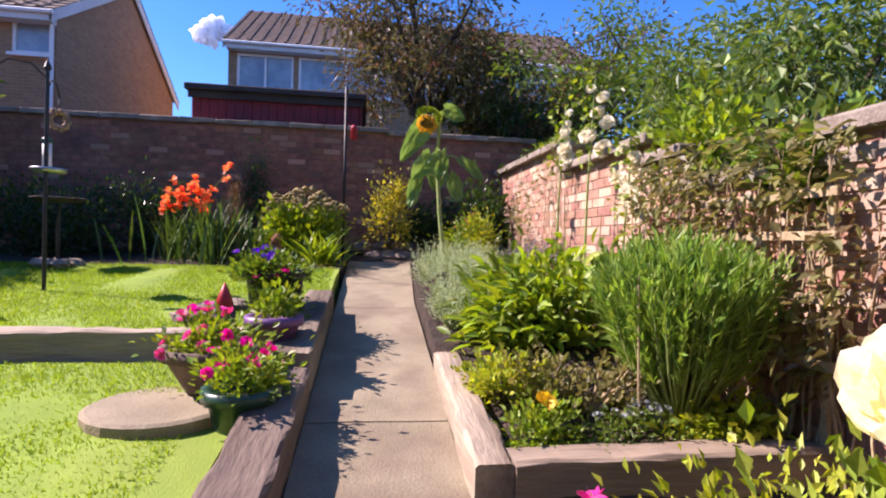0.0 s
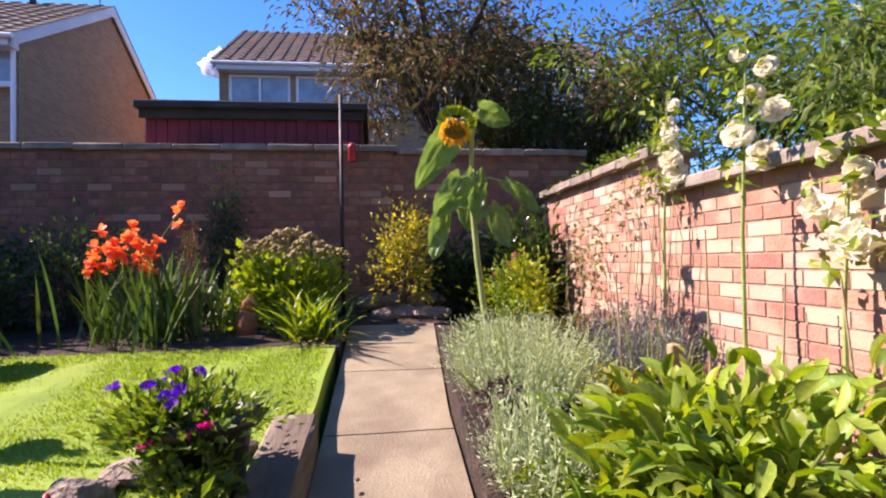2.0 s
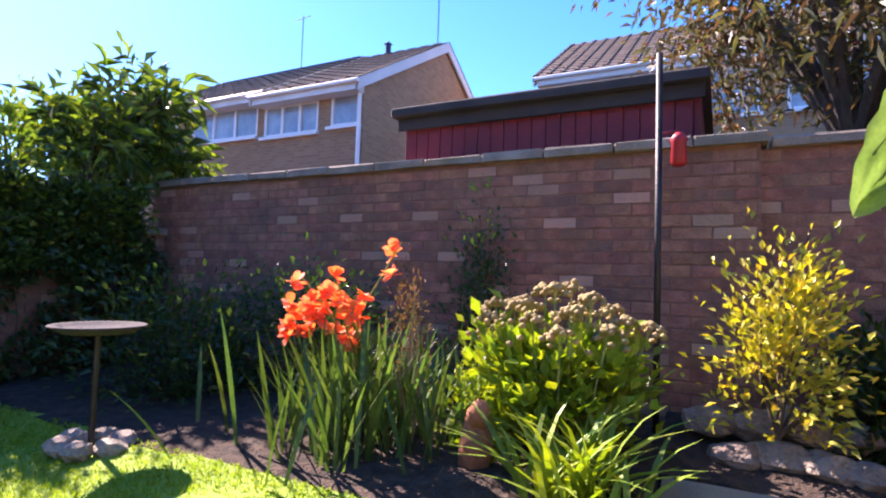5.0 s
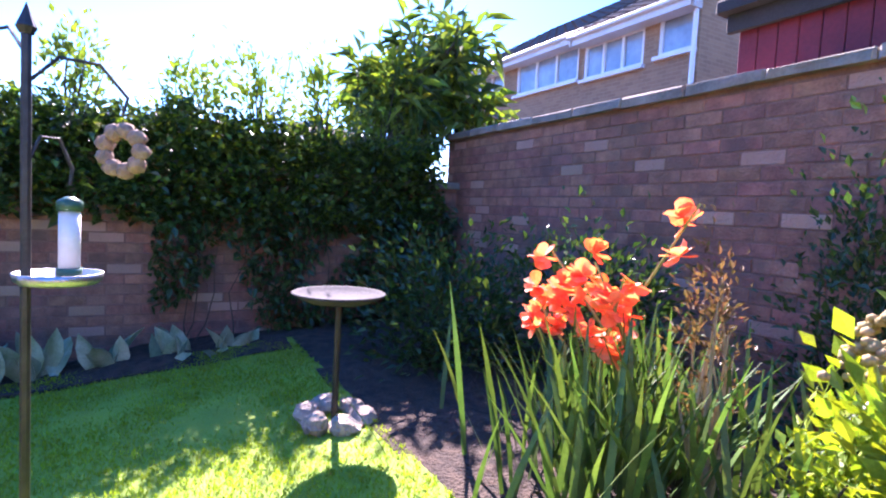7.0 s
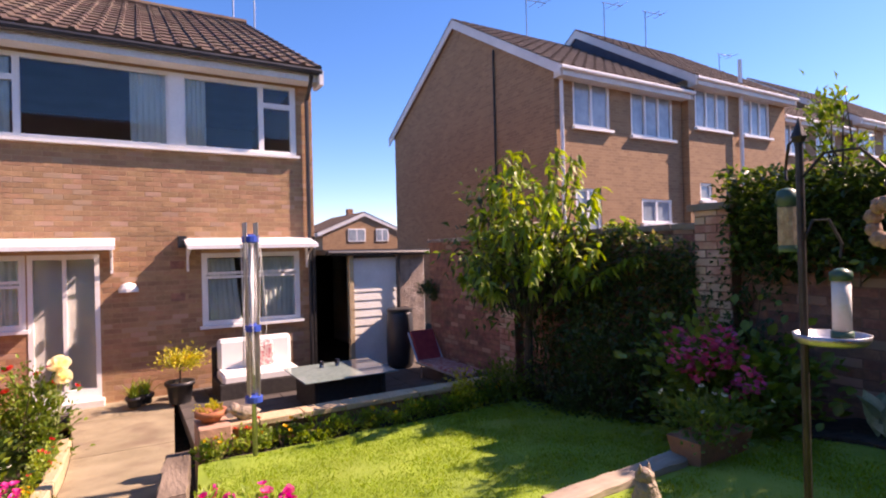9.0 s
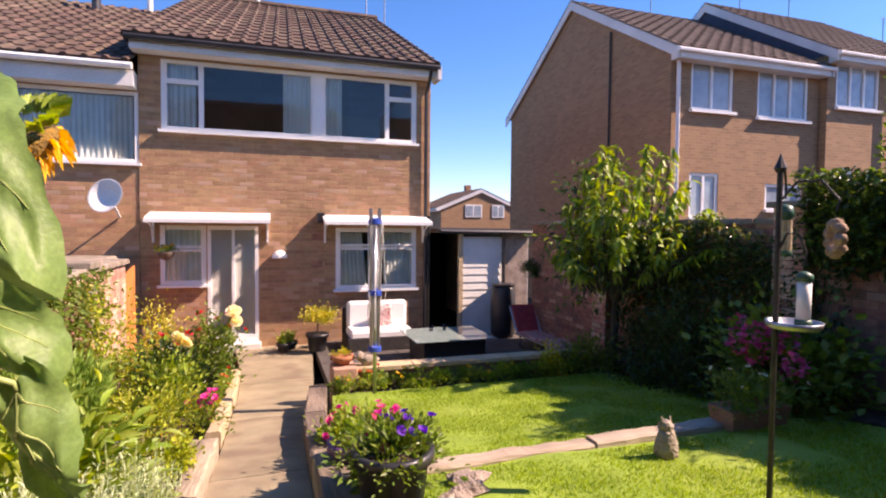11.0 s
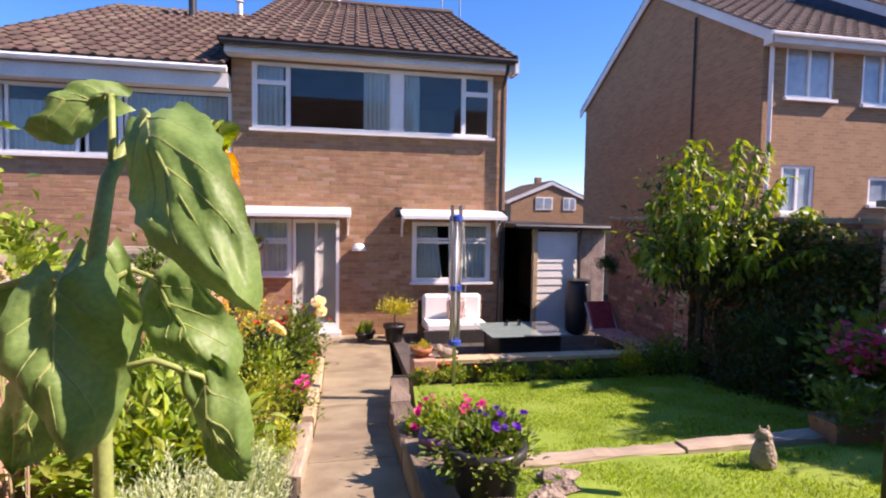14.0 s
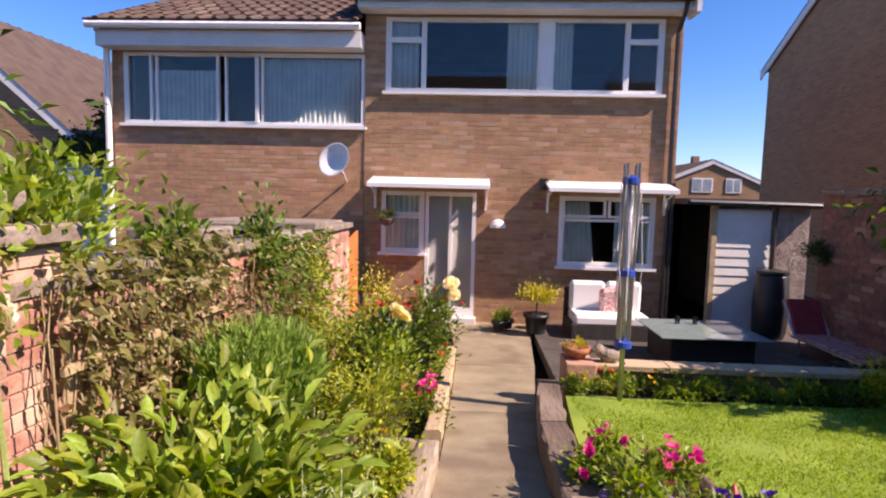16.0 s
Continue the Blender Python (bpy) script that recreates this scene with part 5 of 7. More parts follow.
h2b = far_house("rear_terrace_house", "brown brick terrace house with wide white upper windows", pose(-15.6, 17.3, 0.22, 0, 0, 0), 5.7, 7.4, 6.05, 2.2, [win(0.4, 2.3, 4.95, 5.78, 3), win(2.9, 5.3, 4.95, 5.78, 3)])
part("aerial", Build().tube([(-12.2, 20.8, 8.3), (-12.2, 20.8, 10.2)], 0.022, 5).tube([(-12.6, 20.8, 10.1), (-11.9, 20.8, 10.15)], 0.012, 5), "steel", h2b)
h3 = far_house("rear_semi_house", "brown roofed house with a wide white window band", pose(-4.25, 21.0, 0.0, 0, 0, 0), 11.5, 7.0, 7.1, 2.2, [win(0.25, 1.9, 5.6, 6.72, 2), win(2.05, 4.9, 5.6, 6.72, 2), win(5.4, 10.4, 5.6, 6.72, 5)])
h4 = far_house("far_gable_house", "distant house gable with white bargeboards", pose(-33.5, 18.0, 0, 0, 0, 110), 8.0, 7.5, 5.0, 2.4, [])

# red shed behind the back wall
shed = thing("red_shed", "dark red timber shed with a black felt roof", "shed", (-1.2, 12.5, 0.5))
for i in range(20):
    x = -2.42 + i * 0.108
    part("board", Build().bevel_box(x, x + 0.104, 11.46, 11.50, 0.5, 3.10, 0.004), "shed_red", shed)
part("side_wall", Build().box(-2.44, -2.40, 11.50, 13.5, 0.5, 3.1).box(-0.26, -0.22, 11.50, 13.5, 0.5, 3.1).box(-2.40, -0.26, 13.46, 13.5, 0.5, 3.1), "shed_red", shed)
part("roof", Build().bevel_box(-2.50, -0.16, 11.34, 13.7, 3.10, 3.17, 0.012), "felt", shed, "black felt roof edge")
part("fascia", Build().bevel_box(-2.47, -0.19, 11.41, 11.445, 3.0, 3.098, 0.006), "felt", shed)


# ---- plants ----
def dome(n, at, rx, ry, h, clumps=14, spread=0.33, low=0.05):
    """Points in an uneven dome of clumps, with the outward direction of each."""
    a = rng.uniform(0, 2 * math.pi, clumps)
    r = np.sqrt(rng.uniform(0.02, 1, clumps)) * 0.78
    z = rng.uniform(low, 1, clumps) * np.sqrt(1 - 0.75 * r**2)
    c = np.stack([np.cos(a) * r * rx, np.sin(a) * r * ry, z * h], 1)
    k = rng.integers(0, clumps, n)
    s = spread * rng.uniform(0.6, 1.25, clumps)[k][:, None]
    p = c[k] + rng.normal(0, 1, (n, 3)) * s * np.array([rx, ry, h * 0.55])
    p[:, 2] = np.maximum(p[:, 2], 0.02 * h)
    d = p / np.array([rx, ry, h]) + rng.normal(0, 0.55, (n, 3)) + np.array([0, 0, 0.25])
    return p + np.array(at), d


def woody(b, at, tops, r=0.012, n=5):
    for t in tops:
        m = (Vector(at) + Vector(t)) / 2 + Vector(rng.normal(0, 0.05, 3)) * (Vector(t) - Vector(at)).length
        b.tube([at, tuple(m), t], [r, r * 0.7, r * 0.3], n, False)
    return b


def shrub(name, label, category, at, rx, ry, h, material, n=2500, size=0.05, wide=0.5, clumps=14, spread=0.33, flower=None, fn=0, fsize=0.05, stems=9, low=0.05, droop=0.1, group="", stem_mat="wood_stem"):
    t = thing(name, label, category, at, group)
    p, d = dome(n, at, rx, ry, h, clumps, spread, low)
    if size >= 0.1:
        part("foliage", Build().lances(p, d, rng.uniform(0.6, 1.15, n) * size, wide, droop + 0.1), material, t, "", True)
    else:
        part("foliage", Build().leaves(p, d, rng.uniform(0.6, 1.25, n) * size, wide, 0.12, droop), material, t)
    idx = rng.integers(0, n, stems)
    part("stem_growth", woody(Build(), at, [tuple(p[i]) for i in idx], 0.010), stem_mat, t)
    if flower:
        top = np.argsort(d[:, 2] * 0.5 + (p[:, 2] - at[2]) / h + rng.normal(0, 0.25, n))[-fn:]
        bloom(t, p[top] + np.array([0, 0, 0.01]), d[top], flower, fsize)
    return t


def bloom(t, pts, dirs, material, size, petals=6):
    """Small open flowers of several petals at points."""
    b = Build()
    pts, dirs = np.asarray(pts), np.asarray(dirs)
    for p, d in zip(pts, dirs):
        d = Vector(d).normalized()
        a = d.orthogonal().normalized()
        e = d.cross(a)
        ang = np.arange(petals) * 2 * math.pi / petals + rng.uniform(0, 1)
        out = np.array([tuple(math.cos(q) * a + math.sin(q) * e + d * 0.45) for q in ang])
        b.petals(np.repeat([p], petals, 0), out, size * rng.uniform(0.45, 0.62), 1.0, 0.15, np.array(d))
    return part("blossom", b, material, t)


def rose_head(b, at, r, d=(0, 0, 1)):
    """A full double flower: cupped petals in whorls, loose and ruffled towards the rim."""
    d = Vector(d).normalized()
    a = d.orthogonal().normalized()
    e = d.cross(a)
    for count, lean, base, size in ((5, 0.25, 0.05, 0.60), (7, 0.55, 0.12, 0.72), (8, 0.95, 0.20, 0.80), (9, 1.5, 0.28, 0.84), (9, 2.4, 0.30, 0.82)):
        ang = np.arange(count) * 2 * math.pi / count + rng.uniform(0, 6) + rng.normal(0, 0.12, count)
        ring = np.array([tuple(math.cos(x) * a + math.sin(x) * e) for x in ang])
        out = ring * lean + np.array(d) + rng.normal(0, 0.12, (count, 3))
        b.petals(np.array(at) + ring * (r * base), out, r * size * rng.uniform(0.85, 1.1, count), 1.15, -0.22, np.array(d))
    return b


def tree(name, label, at, height, spread, material, n=9000, size=0.09, limbs=7, trunk=0.09, low=0.35, berry=False, lean=(0, 0), wide=0.4, cat="tree", second=None):
    t = thing(name, label, cat, at)
    b = Build()
    at = Vector(at)
    top = at + Vector((lean[0], lean[1], height))
    fork = at + Vector((lean[0] * 0.3, lean[1] * 0.3, height * low))
    b.tube([at, at.lerp(fork, 0.5) + Vector((0.03, 0.02, 0)), fork], [trunk, trunk * 0.85, trunk * 0.7], 9)
    ends, twigs = [], Build()
    for i in range(limbs):
        a = 2 * math.pi * (i + rng.uniform(-0.3, 0.3)) / limbs
        reach = spread * rng.uniform(0.55, 1.0)
        end = fork + Vector((math.cos(a) * reach + lean[0] * 0.5, math.sin(a) * reach + lean[1] * 0.5, (height * (1 - low)) * rng.uniform(0.35, 1.0)))
        mid = fork.lerp(end, 0.5) + Vector((0, 0, 0.12 * height * rng.uniform(0.2, 1)))
        b.tube([fork, mid, end], [trunk * 0.55, trunk * 0.33, trunk * 0.1], 6, False)
        for j in range(7):
            s = mid.lerp(end, rng.uniform(0, 1))
            tw = s + Vector(rng.normal(0, 1, 3)) * spread * 0.27
            tw.z = max(tw.z, at.z + height * low * 0.9)
            twigs.tube([s, s.lerp(tw, 0.5) + Vector(rng.normal(0, 0.03, 3)), tw], [trunk * 0.16, trunk * 0.1, trunk * 0.04], 4, False)
            ends.append(tw)
        ends.append(end)
    part("trunk", b, "wood_stem", t, "", False, "stuff")
    part("twig_growth", twigs, "wood_stem", t, "", False, "stuff")
    ends = np.array([tuple(e) for e in ends])
    k = rng.integers(0, len(ends), n)
    p = ends[k] + rng.normal(0, 1, (n, 3)) * spread * np.array([0.14, 0.14, 0.12])
    d = p - ends[k] + rng.normal(0, 0.12, (n, 3)) * spread
    cut = n if second is None else int(n * 0.62)
    part("crown", Build().leaves(p[:cut], d[:cut], rng.uniform(0.6, 1.3, cut) * size, wide, 0.1, 0.25), material, t)
    if second:
        part("crown", Build().leaves(p[cut:], d[cut:], rng.uniform(0.6, 1.3, n - cut) * size, wide, 0.1, 0.25), second, t)
    if berry:
        bb = Build()
        for e in ends[rng.integers(0, len(ends), 30)]:
            for q in rng.normal(0, 0.035, (9, 3)):
                bb.blob(e + q + np.array([0, 0, -0.05]), 0.014, 6, 0.0)
        part("berry_mass", bb, "f_berry", t, "orange-red berry clusters", True)
    return t


def wall_climber(name, label, plane, u0, u1, z0, z1, material, n, size, axis="x", sign=-1, thick=0.18, gaps=0.35, flower=None, stems=14, wide=0.55, seed=3.0, hang=0.0):
    """A climber on a wall: leaves where a slow noise allows, over thin stems."""
    t = thing(name, label, "climber", (plane, (u0 + u1) / 2, z0) if axis == "x" else ((u0 + u1) / 2, plane, z0))
    u, z = rng.uniform(u0, u1, n * 3), rng.uniform(z0, z1, n * 3)
    f = np.array([noise.noise(Vector((a * 1.6 + seed, b * 1.6, seed))) for a, b in zip(u, z)]) + 0.35 * (z - z0) / (z1 - z0) + hang
    ok = np.where(f > gaps - 0.25)[0][:n]
    u, z = u[ok], z[ok]
    o = np.abs(rng.normal(0, thick * 0.55, len(u))) + 0.01
    p = np.stack([plane + sign * o, u, z], 1) if axis == "x" else np.stack([u, plane + sign * o, z], 1)
    d = rng.normal(0, 0.7, (len(u), 3))
    d[:, 0 if axis == "x" else 1] += sign * 0.9
    d[:, 2] -= 0.25
    part("foliage", Build().leaves(p, d, rng.uniform(0.6, 1.3, len(u)) * size, wide, 0.1, 0.15), material, t)
    b = Build()
    for i in range(stems):
        x = rng.uniform(u0, u1)
        pts = []
        for j in range(7):
            x += rng.normal(0, 0.045) * (j > 0)
            w = x
            zz = z0 - 0.4 + (z1 - z0 + 0.3) * j / 6
            oo = plane + sign * (0.03 + 0.05 * rng.random())
            pts.append((oo, w, zz) if axis == "x" else (w, oo, zz))
        b.tube(pts, [0.007 - 0.0008 * j for j in range(7)], 5, False)
    part("stem_growth", b, "dry_stem" if material not in ("l_dark",) else "wood_stem", t)
    return t


def strap_clump(name, label, at, n, length, width, material, spread=0.5, bend=0.5, r=0.1, cat="plant"):
    t = thing(name, label, cat, at)
    p = np.array(at) + rng.normal(0, 1, (n, 3)) * np.array([r, r, 0.0])
    d = rng.normal(0, spread, (n, 3))
    d[:, 2] = 1
    part("leaf_mass", Build().blades(p, d, rng.uniform(0.6, 1.1, n) * length, width, bend), material, t)
    return t


def spikes(name, label, at, rx, ry, h, n, material, needle=0.05, flower=None, per=16, lean=0.25, bare=0.35, vase=False):
    """Upright stems set with needles (rosemary, lavender, santolina)."""
    t = thing(name, label, "shrub", at)
    P, D = [], []
    st = Build()
    tips = []
    for i in range(n):
        a, r = rng.uniform(0, 6.28), math.sqrt(rng.uniform(0, 1))
        base = np.array(at) + np.array([math.cos(a) * r * rx * 0.55, math.sin(a) * r * ry * 0.55, 0])
        tip = np.array(at) + np.array([math.cos(a) * r * rx, math.sin(a) * r * ry, h * (1 - 0.38 * r * r) * rng.uniform(0.75, 1.1)]) + rng.normal(0, lean * 0.12, 3)
        if vase:
            base = np.array(at) + (base - np.array(at)) * 0.35
            tip[2] = at[2] + h * rng.uniform(0.72, 1.05) * (1 - 0.16 * r * r)
        s = np.linspace(bare, 1, per)[:, None]
        mid = (base + tip) / 2 + np.array([math.cos(a) * rx * 0.12 * r, math.sin(a) * ry * 0.12 * r, -0.03 * h])
        q = (1 - s) ** 2 * base + 2 * s * (1 - s) * mid + s * s * tip
        P.append(q)
        ax = (tip - base) / np.linalg.norm(tip - base)
        D.append(ax * (1.5 if vase else 0.8) + rng.normal(0, 0.5, (per, 3)))
        tips.append(tip)
        if i % 4 == 0:
            st.tube([base, tuple(mid), tip], [0.006, 0.004, 0.002], 4, False)
    P, D = np.concatenate(P), np.concatenate(D)
    part("foliage", Build().leaves(P, D, rng.uniform(0.7, 1.2, len(P)) * needle, 0.2, 0.05), material, t)
    part("stem_growth", st, "stem", t)
    if flower:
        tp = np.array(tips)[rng.integers(0, n, n // 3)]
        part("blossom", Build().leaves(np.repeat(tp, 6, 0) + rng.normal(0, 0.008, (len(tp) * 6, 3)), rng.normal(0, 1, (len(tp) * 6, 3)), 0.018, 0.7), flower, t)
    return t


def pot(name, label, at, r_low, r_top, h, material, group="pots by the path", rim=0.02, square=False):
    """A flower pot with a rim and soil; returns the thing."""
    t = thing(name, label, "flower pot", at, group)
    part("body", Build().lathe(at, [(r_low, 0), (r_low * 1.02, 0.01), (r_top * 0.97, h - 0.05), (r_top + rim, h - 0.05), (r_top + rim, h), (r_top - 0.012, h), (r_top - 0.03, h - 0.06), (0.01, h - 0.065)], 24), material, t, "", True)
    part("soil", Build().lathe((at[0], at[1], at[2] + h - 0.06), [(r_top - 0.02, 0.0), (r_top - 0.04, 0.015), (0.01, 0.025)], 16), "soil", t)
    return t


def planted(t, at, r, h, material, n, size, flower=None, fn=0, fsize=0.05, flower2=None, trail=0.0):
    p, d = dome(n, at, r, r, h, 9, 0.35, 0.1)
    p[:, 2] -= trail * np.maximum(0, np.hypot(p[:, 0] - at[0], p[:, 1] - at[1]) / r - 0.6)
    pl = part("foliage", Build().leaves(p, d, rng.uniform(0.6, 1.2, n) * size, 0.5), material, t, "leafy bedding plant")
    for f, k in ((flower, fn), (flower2, fn // 2)):
        if f:
            i = rng.choice(np.argsort(p[:, 2] + rng.normal(0, 0.06, n))[-max(k * 3, 6):], k, False)
            bloom(t, p[i] + d[i] / np.linalg.norm(d[i], axis=1)[:, None] * 0.03, d[i], f, fsize)
    return pl


# -- raised bed beside the path --
spikes("rosemary_bush", "large upright rosemary bush in the raised bed", (1.23, 6.12, bed_z(6.1) + 0.02), 0.36, 0.36, 0.80, 680, "l_rose", 0.07, None, 28, 0.3, 0.42, True)
spikes("santolina", "silver-grey santolina round the sunflower stem", (0.64, 8.40, bed_z(8.4) - 0.02), 0.40, 0.68, 0.38, 760, "l_grey", 0.034, None, 16, 0.4, 0.15)
spikes("santolina", "silver-grey santolina spilling towards the path", (0.46, 7.50, bed_z(7.5) - 0.02), 0.20, 0.34, 0.34, 300, "l_grey", 0.034, None, 14, 0.4, 0.15)
shrub("peony", "broad-leaved peony past its bloom", "shrub", (1.03, 7.10, bed_z(7.1)), 0.46, 0.52, 0.50, "l_fresh", 1400, 0.155, 0.30, 18, 0.34, stems=16, stem_mat="stem", droop=0.2)
shrub("peony", "low broad-leaved peony beside the path", "shrub", (0.80, 7.26, bed_z(7.2)), 0.28, 0.30, 0.36, "l_fresh", 480, 0.14, 0.30, 12, 0.34, stems=10, stem_mat="stem", droop=0.2)
shrub("spirea", "low lime-green golden spirea", "shrub", (0.46, 6.34, bed_z(6.3)), 0.15, 0.20, 0.24, "l_lime", 1000, 0.04, 0.6, 12)
shrub("geranium", "straggling olive green perennial going to seed", "plant", (0.66, 6.28, bed_z(6.2)), 0.20, 0.18, 0.24, "l_olive", 500, 0.05, 0.6, 14, 0.3, stems=22, stem_mat="dry_stem")
shrub("marigold", "small green plant with one yellow flower", "plant", (0.54, 5.97, bed_z(5.97)), 0.17, 0.10, 0.15, "l_fresh", 600, 0.045, 0.5, 8, 0.4, "f_yellow", 1, 0.08)
shrub("lobelia", "low plant with tiny pale blue flowers", "plant", (0.86, 5.95, bed_z(5.95)), 0.22, 0.09, 0.14, "l_mid", 700, 0.03, 0.5, 8, 0.4, "l_blue", 24, 0.03)
shrub("lady_mantle", "low lime-green leaves at the foot of the rosemary", "plant", (1.36, 5.97, bed_z(5.97)), 0.22, 0.12, 0.20, "l_lime", 700, 0.05, 0.7, 10, 0.3)
shrub("geranium", "straggling olive green perennial round the rosemary", "plant", (0.86, 6.22, bed_z(6.2)), 0.24, 0.20, 0.28, "l_olive", 620, 0.045, 0.6, 12, 0.3, stems=18, stem_mat="dry_stem")
shrub("heuchera", "dusky purple heuchera beside the path", "plant", (0.47, 8.02, bed_z(8.0)), 0.13, 0.13, 0.14, "l_purple", 260, 0.055, 0.9, 8)
shrub("penstemon", "tall green penstemon with pink flower spikes", "plant", (1.0, 9.95, bed_z(9.9)), 0.26, 0.26, 0.60, "l_fresh", 1900, 0.06, 0.35, 14, 0.28, "f_hydr", 10, 0.05, 14, stem_mat="stem")
shrub("euphorbia", "yellow-green euphorbia in the bed", "plant", (1.12, 9.75, bed_z(9.7)), 0.18, 0.18, 0.62, "l_lime", 800, 0.055, 0.35, 8, 0.3, stem_mat="stem")
shrub("nigella", "hazy seed heads of love-in-a-mist", "plant", (1.30, 9.2, bed_z(9.2)), 0.32, 0.34, 0.22, "l_olive", 1500, 0.04, 0.18, 12, 0.4)
spikes("lavender", "blue-grey lavender against the brick wall", (1.38, 8.5, bed_z(8.5)), 0.32, 0.40, 0.42, 300, "l_blue", 0.035, "l_purple", 14, 0.4, 0.2)
shrub("sedge", "low golden edging plant", "plant", (0.98, 8.10, bed_z(8.1)), 0.22, 0.22, 0.16, "l_gold", 500, 0.05, 0.4, 8)
shrub("campanula", "small green plant at the path's edge", "plant", (0.62, 9.15, bed_z(9.1)), 0.20, 0.30, 0.20, "l_mid", 900, 0.05, 0.5, 9, 0.35, "f_white", 14, 0.025)
shrub("fern", "dark green leaves in the wall's corner", "plant", (1.38, 10.75, bed_z(10.7)), 0.35, 0.40, 0.85, "l_dark", 1500, 0.11, 0.4, 14)
shrub("euonymus", "golden variegated euonymus before the back wall", "shrub", (0.14, 10.70, 1.10), 0.28, 0.16, 0.80, "l_gold", 1500, 0.055, 0.5, 12, 0.3, low=0.3)
shrub("laurel", "dark shrub behind the golden euonymus", "shrub", (0.70, 10.98, 0.95), 0.40, 0.25, 0.75, "l_dark", 1300, 0.09, 0.45, 12)
# dry stalks and canes
for x, y, hh in ((1.3, 7.75, 0.9), (1.1, 8.15, 0.6), (0.95, 5.95, 0.7), (1.45, 7.55, 0.75), (1.5, 7.2, 0.8), (1.35, 6.75, 0.75)):
    solid("garden_cane", Build().tube([(x, y, bed_z(y) - 0.05), (x + rng.normal(0, 0.03), y + rng.normal(0, 0.03), bed_z(y) + hh)], [0.006, 0.004], 6), "dry_stem", "thin pale garden cane stuck in the bed", "cane", "canes in the bed")
solid("timber_stake", Build().bevel_box(1.28, 1.33, 8.02, 8.07, bed_z(8) - 0.1, bed_z(8) + 0.32, 0.006), "dry_stem", "short weathered wooden stake", "stake")

# stones at the end of the path
for i, (x, y, r) in enumerate(((0.02, 10.42, 0.10), (0.20, 10.48, 0.12), (0.38, 10.44, 0.11), (0.54, 10.40, 0.09), (0.12, 10.62, 0.11), (0.32, 10.66, 0.13), (0.50, 10.62, 0.10), (-0.10, 10.62, 0.11), (0.24, 10.58, 0.09))):
    solid("stone", Build().blob((x - 0.05, y + 0.26, 0.99 + (0.11 if y > 10.55 else 0.0) + (0.06 if i == 8 else 0)), (r * 1.25, r * 0.9, r * 0.72), 12, 0.35, i), "stone", "rough brown rockery stone at the end of the path", "stone", "rockery stones", smooth=False)

# the sunflower
sf = thing("sunflower", "tall drooping sunflower with a hanging yellow head", "sunflower", (0.585, 8.92, 0.84))
stem_pts = [(0.587, 8.92, 0.78), (0.57, 8.93, 1.10), (0.532, 8.97, 1.50), (0.515, 9.02, 1.85), (0.515, 9.03, 2.05), (0.512, 8.97, 2.21), (0.495, 8.89, 2.31), (0.435, 8.82, 2.345), (0.38, 8.785, 2.30)]
part("stem", Build().tube(stem_pts, [0.022, 0.021, 0.020, 0.019, 0.018, 0.016, 0.014, 0.013, 0.013], 10), "stem", sf, "thick hairy pale green stem", True)
hd = Vector((0.375, 8.76, 2.27))
hb = Build().lathe((0, 0, 0), [(0.005, 0.040), (0.043, 0.037), (0.067, 0.022), (0.075, 0.0), (0.067, -0.018), (0.048, -0.026), (0.005, -0.028)], 28)
hm = look(hd, hd + Vector((-0.25, -0.55, -0.90)))
hb.v = [np.array([hm @ Vector((p[0], p[1], -p[2])) for p in v]) for v in hb.v]
part("flower_head", hb, "f_head", sf, "brown seed disc facing down", True)
q = np.arange(70)
rot3 = np.array(hm.to_3x3())
pl = np.stack([np.cos(q * 2.39), np.sin(q * 2.39), rng.uniform(-0.45, 0.15, 70)], 1) @ rot3.T
part("petal_ring", Build().leaves(np.array(hd) + pl * 0.068, pl * 0.8 + np.array([0, 0, -0.75]), rng.uniform(0.028, 0.05, 70), 0.45, 0.15, 0.4), "f_yellow", sf)
pl2 = np.stack([np.cos(q * 2.39), np.sin(q * 2.39), np.full(70, 0.55)], 1) @ rot3.T
part("sepal_ring", Build().leaves(np.array(hd) + pl2 * 0.068, pl2, 0.065, 0.6, 0.1), "l_fresh", sf)


